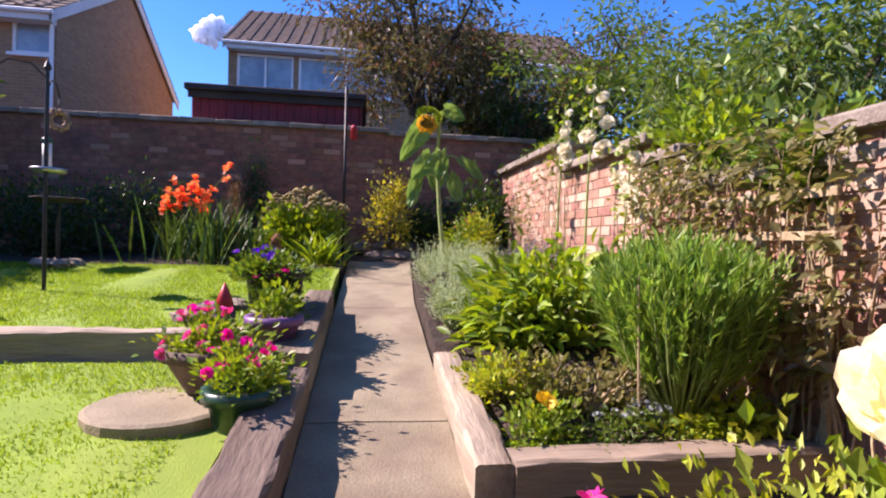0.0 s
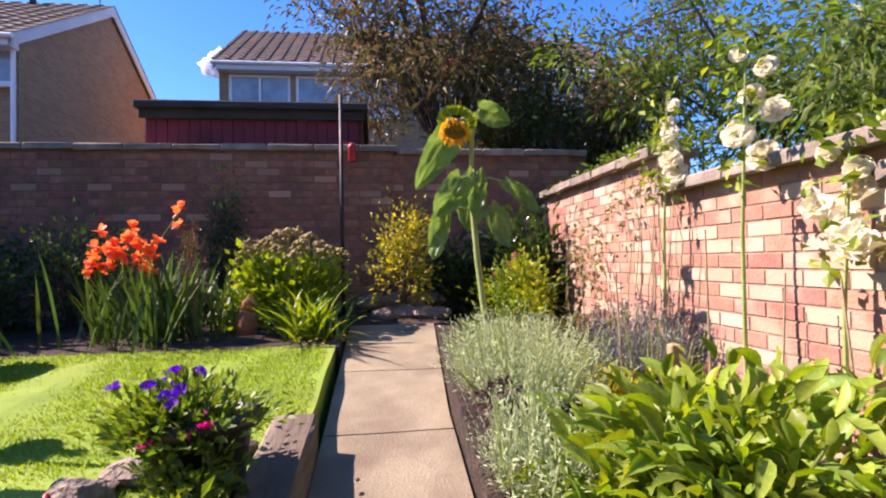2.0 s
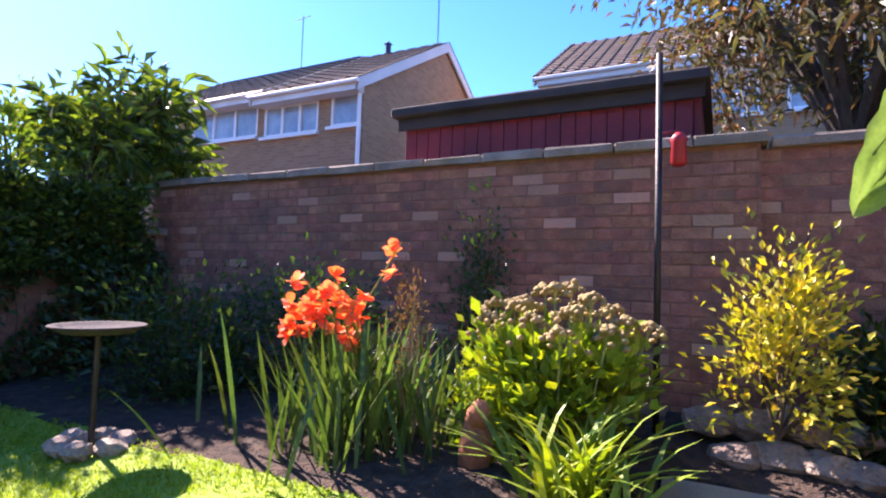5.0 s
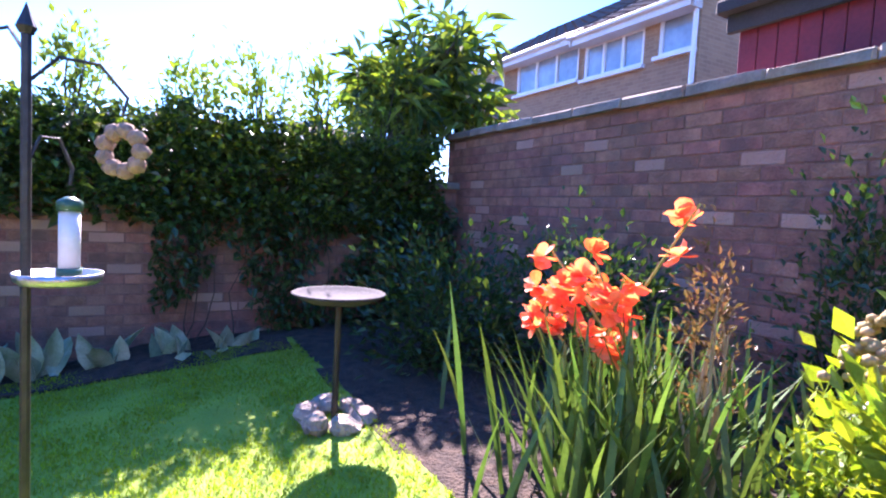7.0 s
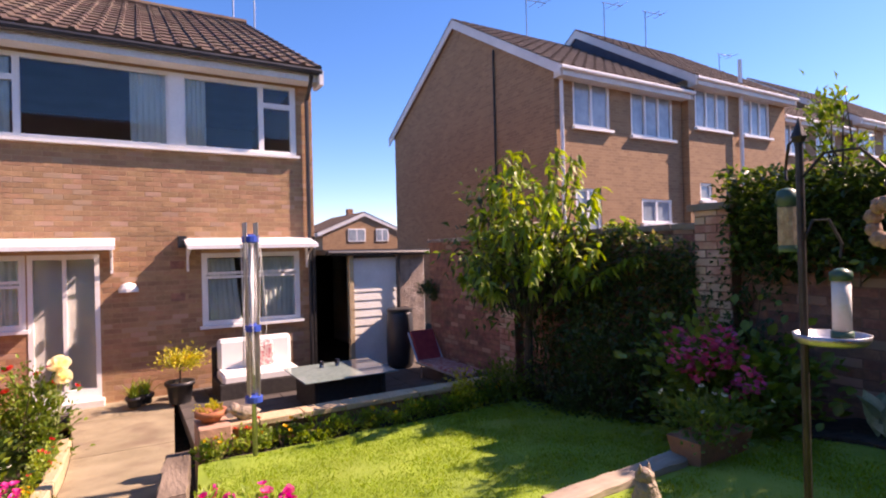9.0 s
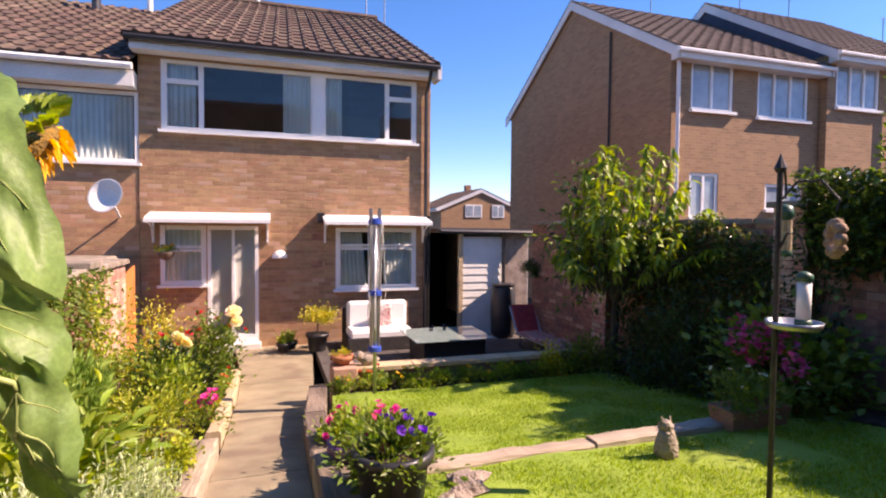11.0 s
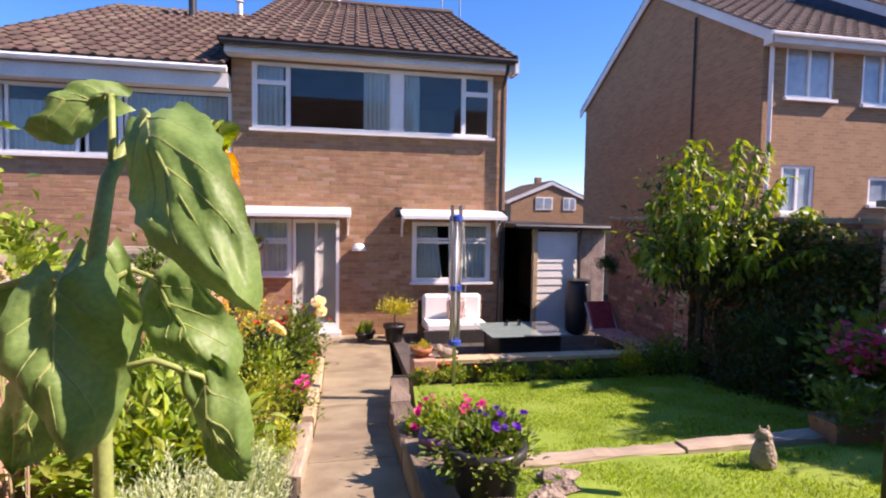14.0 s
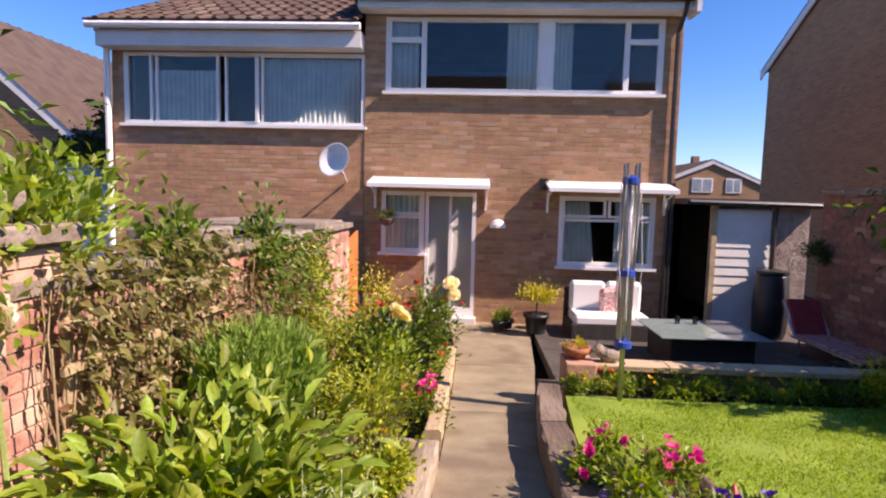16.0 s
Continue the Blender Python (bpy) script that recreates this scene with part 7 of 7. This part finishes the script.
# flowers along the patio wall
for i, x in enumerate(np.arange(-4.0, -1.0, 0.27)):
    shrub("bedding_row", "low bedding plants along the patio wall", "plant", (float(x), 4.14, 0.2), 0.17, 0.11, 0.17, "l_fresh" if i % 3 else "l_mid", 420, 0.045, 0.55, 8, 0.35, ("f_yellow", None, None, None, "f_yellow")[i % 5] if x < -1.6 else ("f_red", "f_yellow")[i % 2], 5, 0.045, 3, group="bedding along the patio wall")

# -- pots by the path --
gp = pot("flower_pot", "dark green glazed pot of magenta petunias", (-0.66, 6.24, lower_z(6.2) - 0.05), 0.10, 0.14, 0.20, "green_pot")
planted(gp, (-0.66, 6.24, lower_z(6.2) + 0.12), 0.16, 0.17, "l_fresh", 700, 0.045, "f_pink", 12, 0.055)
bp_ = pot("flower_bowl", "brown stone bowl of pink flowers on the lawn", (-0.86, 6.56, lower_z(6.5) + 0.03), 0.12, 0.21, 0.20, "brown_pot")
planted(bp_, (-0.86, 6.56, lower_z(6.5) + 0.19), 0.19, 0.17, "l_fresh", 700, 0.045, "f_hydr", 10, 0.06, "f_pink")
pp_ = pot("flower_pot", "purple plastic pot of small green plants", (-0.64, 6.92, 0.58), 0.10, 0.135, 0.19, "purple_pot")
planted(pp_, (-0.64, 6.92, 0.74), 0.10, 0.15, "l_fresh", 260, 0.06)
bt = pot("flower_tub", "black tub of purple petunias and green herbs", (-0.74, 7.60, upper_z(7.60)), 0.15, 0.19, 0.30, "black")
planted(bt, (-0.74, 7.60, upper_z(7.60) + 0.22), 0.21, 0.17, "l_mid", 1500, 0.05, "f_purple", 9, 0.055)
shrub("petunia_trail", "petunias in purple and pink beside the tub", "plant", (-0.72, 7.42, upper_z(7.4) + 0.03), 0.14, 0.18, 0.26, "l_mid", 800, 0.05, 0.5, 9, 0.35, "f_pink", 8, 0.055)
shrub("petunia_trail", "pink petunias along the sleeper", "plant", (-0.78, 6.62, 0.46), 0.10, 0.12, 0.18, "l_mid", 500, 0.05, 0.5, 8, 0.35, "f_pink", 5, 0.055)
solid("stepping_stone", Build().lathe((-1.02, 6.38, lower_z(6.3) - 0.02), [(0.30, 0), (0.30, 0.045), (0.28, 0.055), (0.01, 0.055)], 22), "concrete", "round pale paving stone on the lawn", "paving stone")
gn = thing("gnome", "small blue garden gnome with a red hat", "gnome", (-0.93, 7.06, 0.66))
part("body", Build().lathe((-0.93, 7.06, 0.66), [(0.05, 0), (0.065, 0.02), (0.06, 0.1), (0.045, 0.14), (0.03, 0.15)], 14), "gate_blue", gn, "", True)
part("hat", Build().lathe((-0.93, 7.06, 0.78), [(0.045, 0.02), (0.05, 0.03), (0.03, 0.09), (0.005, 0.15)], 14), "red", gn, "red pointed hat", True)
for i, (x, y) in enumerate(((-0.72, 7.92), (-0.80, 7.82), (-1.02, 7.74), (-1.14, 7.62), (-1.20, 7.45))):
    solid("edging_stone", Build().blob((x, y, upper_z(y) + 0.02), (0.12, 0.085, 0.055), 10, 0.4, i + 20), "stone", "pale flat stone round the tub", "stone", "stones round the tub")

# -- on the lawns --
owl = thing("owl_ornament", "small grey stone owl ornament on the lawn", "ornament", (-2.5, 7.50, upper_z(7.5)))
part("body", Build().lathe((-2.5, 7.50, upper_z(7.5)), [(0.06, 0), (0.075, 0.02), (0.07, 0.09), (0.05, 0.15), (0.045, 0.17)], 14).blob((-2.5, 7.49, upper_z(7.5) + 0.19), (0.05, 0.048, 0.045), 10, 0.1).lathe((-2.53, 7.49, upper_z(7.5) + 0.21), [(0.014, 0), (0.003, 0.045)], 6).lathe((-2.47, 7.49, upper_z(7.5) + 0.21), [(0.014, 0), (0.003, 0.045)], 6), "stone", owl, "", True)
tp = thing("planter", "terracotta trough of trailing plants by the sleeper", "planter", (-3.55, 7.15, 0.6))
part("trough", Build().add([(x * 0.24 - 3.55 if z == 0 else x * 0.28 - 3.55, (y * 0.09 if z == 0 else y * 0.12) + 7.15, 0.6 + z) for z in (0, 0.19) for x, y in ((-1, -1), (1, -1), (1, 1), (-1, 1))] + [(x * 0.25 - 3.55, y * 0.09 + 7.15, 0.76) for x, y in ((-1, -1), (1, -1), (1, 1), (-1, 1))], [[(3, 2, 1, 0), (0, 1, 5, 4), (1, 2, 6, 5), (2, 3, 7, 6), (3, 0, 4, 7), (8, 9, 10, 11), (4, 5, 9, 8), (5, 6, 10, 9), (6, 7, 11, 10), (7, 4, 8, 11)]]), "terracotta", tp)
planted(tp, (-3.55, 7.15, 0.76), 0.26, 0.20, "l_mid", 800, 0.05, "f_white", 8, 0.04)

bath = thing("bird_bath", "dark metal bird bath dish on a thin post", "bird bath", (-2.95, 9.38, upper_z(9.34)))
part("dish", Build().lathe((-2.95, 9.38, 1.455), [(0.03, 0.0), (0.15, 0.005), (0.215, 0.035), (0.225, 0.045), (0.215, 0.05), (0.205, 0.042), (0.14, 0.018), (0.01, 0.014)], 28), "felt", bath, "", True)
part("post", Build().tube([(-2.95, 9.38, 0.85), (-2.95, 9.38, 1.465)], 0.016, 8), "dark_metal", bath)
for i in range(6):
    a = i * 1.05
    solid("stone", Build().blob((-2.95 + 0.15 * math.cos(a), 9.38 + 0.13 * math.sin(a), upper_z(9.34) + 0.03), (0.09, 0.07, 0.05), 9, 0.4, i + 40), "stone", "pale stone at the foot of the bird bath", "stone", "stones at the bird bath")

fp = thing("feeder_pole", "bird feeder pole with hooks, tray and feeders", "bird feeder", (-2.47, 8.25, upper_z(8.2)))
part("pole", Build().tube([(-2.47, 8.25, 0.70), (-2.47, 8.25, 2.38)], 0.014, 8).lathe((-2.47, 8.25, 2.36), [(0.018, 0), (0.028, 0.02), (0.012, 0.06), (0.002, 0.09)], 8), "dark_metal", fp)


def hook(z, ang, reach, drop):
    c, s = math.cos(ang), math.sin(ang)
    pts = [(-2.47 + c * r, 8.25 + s * r, z + dz) for r, dz in ((0, 0), (reach * 0.3, 0.09), (reach * 0.7, 0.09), (reach, 0.0), (reach * 0.95, -drop))]
    part("hook", Build().tube(pts, 0.006, 6), "dark_metal", fp)
    return pts[-1]


e1 = hook(2.30, radians(215), 0.32, 0.05)
part("peanut_feeder", Build().lathe((e1[0], e1[1], e1[2] - 0.30), [(0.035, 0), (0.04, 0.02), (0.033, 0.03), (0.033, 0.20), (0.045, 0.21), (0.035, 0.26), (0.005, 0.27)], 14), "feed_green", fp, "green mesh peanut feeder", True)
part("peanut_fill", Build().lathe((e1[0], e1[1], e1[2] - 0.27), [(0.036, 0), (0.036, 0.16)], 12), "seed", fp)
e2 = hook(2.22, radians(100), 0.26, 0.05)
for i in range(9):
    a = 2 * math.pi * i / 9
    part("fat_ball", Build().blob((e2[0] + 0.065 * math.cos(a) * 0.6, e2[1] + 0.065 * math.cos(a) * 0.8, e2[2] - 0.12 + 0.065 * math.sin(a)), 0.029, 8, 0.3, i), "cord", fp, "brown fat ball in a ring", True)
e3 = hook(1.98, radians(115), 0.12, 0.05)
part("seed_tube", Build().lathe((e3[0], e3[1], e3[2] - 0.26), [(0.03, 0), (0.03, 0.18)], 14), "white_board", fp, "clear seed tube", True)
part("tube_cap", Build().lathe((e3[0], e3[1], e3[2] - 0.08), [(0.036, 0), (0.036, 0.03), (0.01, 0.045)], 14), "feed_green", fp, "green cap", True)
part("tube_base", Build().lathe((e3[0], e3[1], e3[2] - 0.29), [(0.036, 0), (0.036, 0.03)], 14), "feed_green", fp, "", True)
part("tray", Build().lathe((-2.49, 8.33, 1.625), [(0.10, 0.0), (0.115, 0.012), (0.12, 0.035), (0.113, 0.035), (0.105, 0.012), (0.01, 0.008)], 24), "steel", fp, "shallow round seed tray", True)

# folded rotary airer
ai = thing("rotary_airer", "folded rotary clothes airer standing in the lawn", "clothes airer", (-1.28, 4.34, lower_z(4.3)))
part("post", Build().tube([(-1.28, 4.34, lower_z(4.3) - 0.05), (-1.28, 4.34, 2.15)], 0.021, 10), "steel", ai, "", True)
for i in range(4):
    a = radians(45 + 90 * i)
    x, y = -1.28 + 0.055 * math.cos(a), 4.34 + 0.055 * math.sin(a)
    part("arm", Build().tube([(x, y, 0.72), (x + 0.012 * math.cos(a), y + 0.012 * math.sin(a), 2.28)], 0.012, 6), "steel", ai)
for z in (0.70, 1.32, 2.10):
    part("collar", Build().lathe((-1.28, 4.34, z), [(0.03, 0), (0.075, 0.01), (0.075, 0.06), (0.03, 0.08)], 14), "blue", ai, "blue plastic collar")
lb = Build()
for i in range(14):
    a = rng.uniform(0, 6.28)
    x, y = -1.28 + 0.085 * math.cos(a), 4.34 + 0.085 * math.sin(a)
    lb.tube([(x, y, 2.1), (x + rng.normal(0, 0.02), y + rng.normal(0, 0.02), 1.4), (x, y, rng.uniform(0.9, 1.2))], 0.0025, 4, False)
part("washing_line", lb, "white_board", ai, "slack washing lines")

# -- patio --
so = thing("rattan_sofa", "dark rattan garden sofa with white cushions", "sofa", (-2.05, 0.75, -0.06))
part("base", Build().bevel_box(-2.65, -1.45, 0.40, 1.08, -0.06, 0.18, 0.02).bevel_box(-2.65, -1.45, 0.34, 0.46, -0.06, 0.62, 0.02), "rattan", so)
part("seat_cushion", Build().bevel_box(-2.60, -1.50, 0.50, 1.08, 0.18, 0.30, 0.04), "cushion", so)
for x in (-2.60, -2.05):
    part("back_cushion", Build().bevel_box(x, x + 0.54, 0.45, 0.60, 0.30, 0.74, 0.05), "cushion", so)
sc = Build().bevel_box(-0.19, 0.19, -0.06, 0.06, -0.19, 0.19, 0.05, pose(-2.12, 0.70, 0.50, -14, 8, 6))
solid("scatter_cushion", sc, "check", "red and white patterned scatter cushion on the sofa", "cushion")
gt = thing("glass_table", "low glass-topped garden table", "table", (-2.9, 2.0, -0.06))
part("tabletop", Build().bevel_box(-3.55, -2.25, 1.45, 2.55, 0.36, 0.372, 0.004), "table_glass", gt, "pale green glass top")
for x in (-3.40, -2.46):
    for y in (1.58, 2.38):
        part("leg", Build().bevel_box(x, x + 0.06, y, y + 0.06, -0.06, 0.36, 0.006), "rattan", gt)
part("base", Build().bevel_box(-3.40, -2.40, 1.58, 2.42, -0.06, 0.345, 0.02), "rattan", gt, "dark woven base")
for x in (-2.72, -2.95):
    solid("glass_tumbler", Build().lathe((x, 1.75, 0.374), [(0.03, 0), (0.035, 0.1), (0.031, 0.1), (0.027, 0.01)], 14), "clear", "small clear glass on the garden table", "glass", "glasses on the table", smooth=True)
wbt = thing("water_butt", "black plastic water butt beside the garage", "water butt", (-4.58, 0.50, -0.06))
part("barrel", Build().lathe((-4.58, 0.50, -0.06), [(0.20, 0), (0.24, 0.1), (0.25, 0.5), (0.23, 0.95), (0.21, 1.0)], 20), "black", wbt, "", True)
part("lid", Build().lathe((-4.58, 0.50, 0.94), [(0.235, 0), (0.235, 0.04), (0.05, 0.06)], 20), "black", wbt)
dc = thing("deck_chair", "reclined sun lounger with red and pale cloth", "lounger", (-4.7, 1.9, -0.06))
part("frame", Build().tube([(-4.93, 1.3, 0.16), (-4.93, 2.7, 0.16)], 0.015, 6).tube([(-4.46, 1.3, 0.16), (-4.46, 2.7, 0.16)], 0.015, 6).tube([(-4.93, 1.4, 0.16), (-4.93, 1.05, 0.62)], 0.015, 6).tube([(-4.46, 1.4, 0.16), (-4.46, 1.05, 0.62)], 0.015, 6), "steel", dc)
part("seat", Build().bevel_box(-4.92, -4.47, 1.38, 2.7, 0.16, 0.21, 0.02), "chair", dc)
part("backrest", Build().bevel_box(-0.22, 0.22, -0.03, 0.03, 0.0, 0.55, 0.02, pose(-4.695, 1.38, 0.18, 32, 0, 0)), "cushion_red", dc)
for y in (1.5, 2.5):
    part("leg", Build().tube([(-4.93, y, -0.06), (-4.93, y, 0.16)], 0.013, 6), "steel", dc)
    part("leg", Build().tube([(-4.46, y, -0.06), (-4.46, y, 0.16)], 0.013, 6), "steel", dc)
st_ = pot("flower_pot", "black pot with a small standard tree", (-0.98, 0.75, -0.06), 0.14, 0.18, 0.30, "black", "pots by the house")
part("trunk", Build().tube([(-0.98, 0.75, 0.2), (-0.99, 0.75, 0.52)], 0.012, 6), "wood_stem", st_)
planted(st_, (-0.98, 0.75, 0.42), 0.25, 0.26, "l_gold", 1300, 0.05)
for x, y in ((-0.42, 0.62), (-0.55, 0.50)):
    cp = pot("flower_pot", "small dark pot with spiky leaves", (x, y, -0.06), 0.08, 0.10, 0.14, "black", "pots by the house")
    k = 30
    dd = rng.normal(0, 0.35, (k, 3))
    dd[:, 2] = 1
    part("foliage", Build().blades(np.array([(x, y, 0.05)]) + rng.normal(0, 0.03, (k, 3)) * [1, 1, 0], dd, rng.uniform(0.2, 0.34, k), 0.03, 0.15), "l_fresh", cp)
tb_ = pot("flower_bowl", "terracotta bowl with a small succulent on the wall end", (-0.99, 3.84, 0.46), 0.08, 0.12, 0.11, "terracotta", "pots by the house")
planted(tb_, (-0.99, 3.84, 0.55), 0.08, 0.07, "l_gold", 160, 0.04)
dog = thing("dog_ornament", "pale stone animal ornament on the patio wall", "ornament", (-1.28, 3.92, 0.45))
part("body", Build().blob((-1.28, 3.92, 0.515), (0.12, 0.055, 0.065), 12, 0.5, 2).blob((-1.18, 3.93, 0.575), (0.05, 0.04, 0.045), 10, 0.4, 3).blob((-1.14, 3.93, 0.56), (0.035, 0.025, 0.025), 8, 0.3, 4), "stone", dog, "", True)
hbk = thing("hanging_basket", "hanging basket of orange flowers by the door", "hanging basket", (1.42, 0.32, 1.55))
part("basket", Build().lathe((1.42, 0.32, 1.50), [(0.03, 0), (0.10, 0.04), (0.13, 0.11), (0.135, 0.13), (0.12, 0.13), (0.01, 0.1)], 16), "brown_pot", hbk, "", True)
planted(hbk, (1.42, 0.32, 1.60), 0.16, 0.12, "l_mid", 320, 0.045, "f_yellow", 7, 0.06)
part("chain", Build().tube([(1.42, 0.32, 1.62), (1.42, 0.32, 2.14)], 0.004, 4), "dark_metal", hbk)
for x, z in ((-5.0, 1.35),):
    wk = thing("wall_basket", "dark wreath-like wall basket on the garage", "wall basket", (-4.95, 0.9, 1.3))
    p, d = dome(700, (-4.85, 1.15, 1.15), 0.14, 0.2, 0.32, 9)
    part("foliage", Build().leaves(p, d, 0.05, 0.5), "l_dark", wk)

# post with the red lamp in front of the back wall
pl_ = thing("flag_post", "thin grey metal post with a red lantern", "post", (-0.42, 10.95, 0.95))
part("post", Build().tube([(-0.42, 10.95, 0.9), (-0.415, 10.95, 3.13)], 0.019, 8), "dark_metal", pl_, "", True)
part("lantern", Build().lathe((-0.31, 10.92, 2.46), [(0.03, 0), (0.045, 0.02), (0.04, 0.13), (0.05, 0.15), (0.02, 0.19)], 12).tube([(-0.42, 10.95, 2.66), (-0.31, 10.92, 2.66)], 0.006, 5), "red", pl_, "red plastic lantern", True)

# neighbour's garden past the right-hand wall
fe = thing("fence_panel", "orange-stained timber fence panel", "fence", (1.9, 1.2, -0.3))
for i in range(9):
    part("board", Build().bevel_box(1.86, 1.89, 0.4 + i * 0.13, 0.52 + i * 0.13, -0.3, 1.42 - 0.02 * i, 0.006), "orange_wood", fe)
sh = thing("lean_to_shed", "low grey plastic store with a curved roof", "shed", (2.9, 0.9, -0.3))
part("body", Build().bevel_box(2.2, 3.9, 0.3, 1.4, -0.3, 1.45, 0.03), "felt", sh)
part("roof", Build().bevel_box(2.1, 4.0, 0.2, 1.55, 1.45, 1.58, 0.05), "coping", sh)
part("window", Build().bevel_box(2.14, 2.20, 0.6, 1.1, 1.05, 1.32, 0.01), "white", sh)
gh = far_house("side_house", "brown brick gable-ended house beyond the neighbour's garden", pose(14.6, -8.0, 0, 0, 0, 90), 6.0, 6.0, 3.3, 2.6, [])
tree("garden_tree", "dark tree beyond the neighbour's garden", (7.7, -2.0, -0.4), 4.3, 0.85, "l_dark", 4200, 0.14, 9, 0.10, 0.25)
wgh = thing("white_garage", "white garage roof and door beyond the gardens", "garage", (6.8, -0.8, -0.4))
part("body", Build().add([(6.3, -0.3, -0.4), (7.5, -0.3, -0.4), (7.5, -0.3, 2.45), (6.3, -0.3, 1.85), (6.3, -1.4, -0.4), (7.5, -1.4, -0.4), (7.5, -1.4, 2.45), (6.3, -1.4, 1.85)], [[(0, 1, 2, 3), (4, 7, 6, 5), (0, 3, 7, 4), (1, 5, 6, 2), (3, 2, 6, 7)]]), "white_board", wgh)
tree("sapling", "thin shrub stems reaching over the neighbour's wall", (2.7, 5.6, 0.0), 2.75, 0.35, "l_fresh", 170, 0.085, 4, 0.018, 0.5, cat="bush")
tree("laburnum", "leafy shrub climbing in the neighbour's garden", (2.45, 4.5, -0.1), 1.6, 0.5, "l_mid", 1300, 0.075, 8, 0.04, 0.3, cat="bush")

# cloud, far off in the blue sky
cl = Build()
for i in range(16):
    k = i / 15
    cl.blob((-222 + 52 * k + rng.normal(0, 3), 776, 277 + rng.normal(0, 4) - 8 * abs(k - 0.5)), (9 + rng.uniform(0, 5), 8, (12 - 12 * abs(k - 0.4)) + rng.uniform(0, 4)), 16, 0.8, i)
solid("cloud", cl, "cloud", "small white cumulus cloud in a blue sky", "cloud", kind="structure", smooth=True)


# ---- single bricks of the garden walls, last ----
for rects, axis, plane, proud, sign, material, parent in BRICKS:
    single_bricks(rects, axis, plane, proud, sign, material, parent)
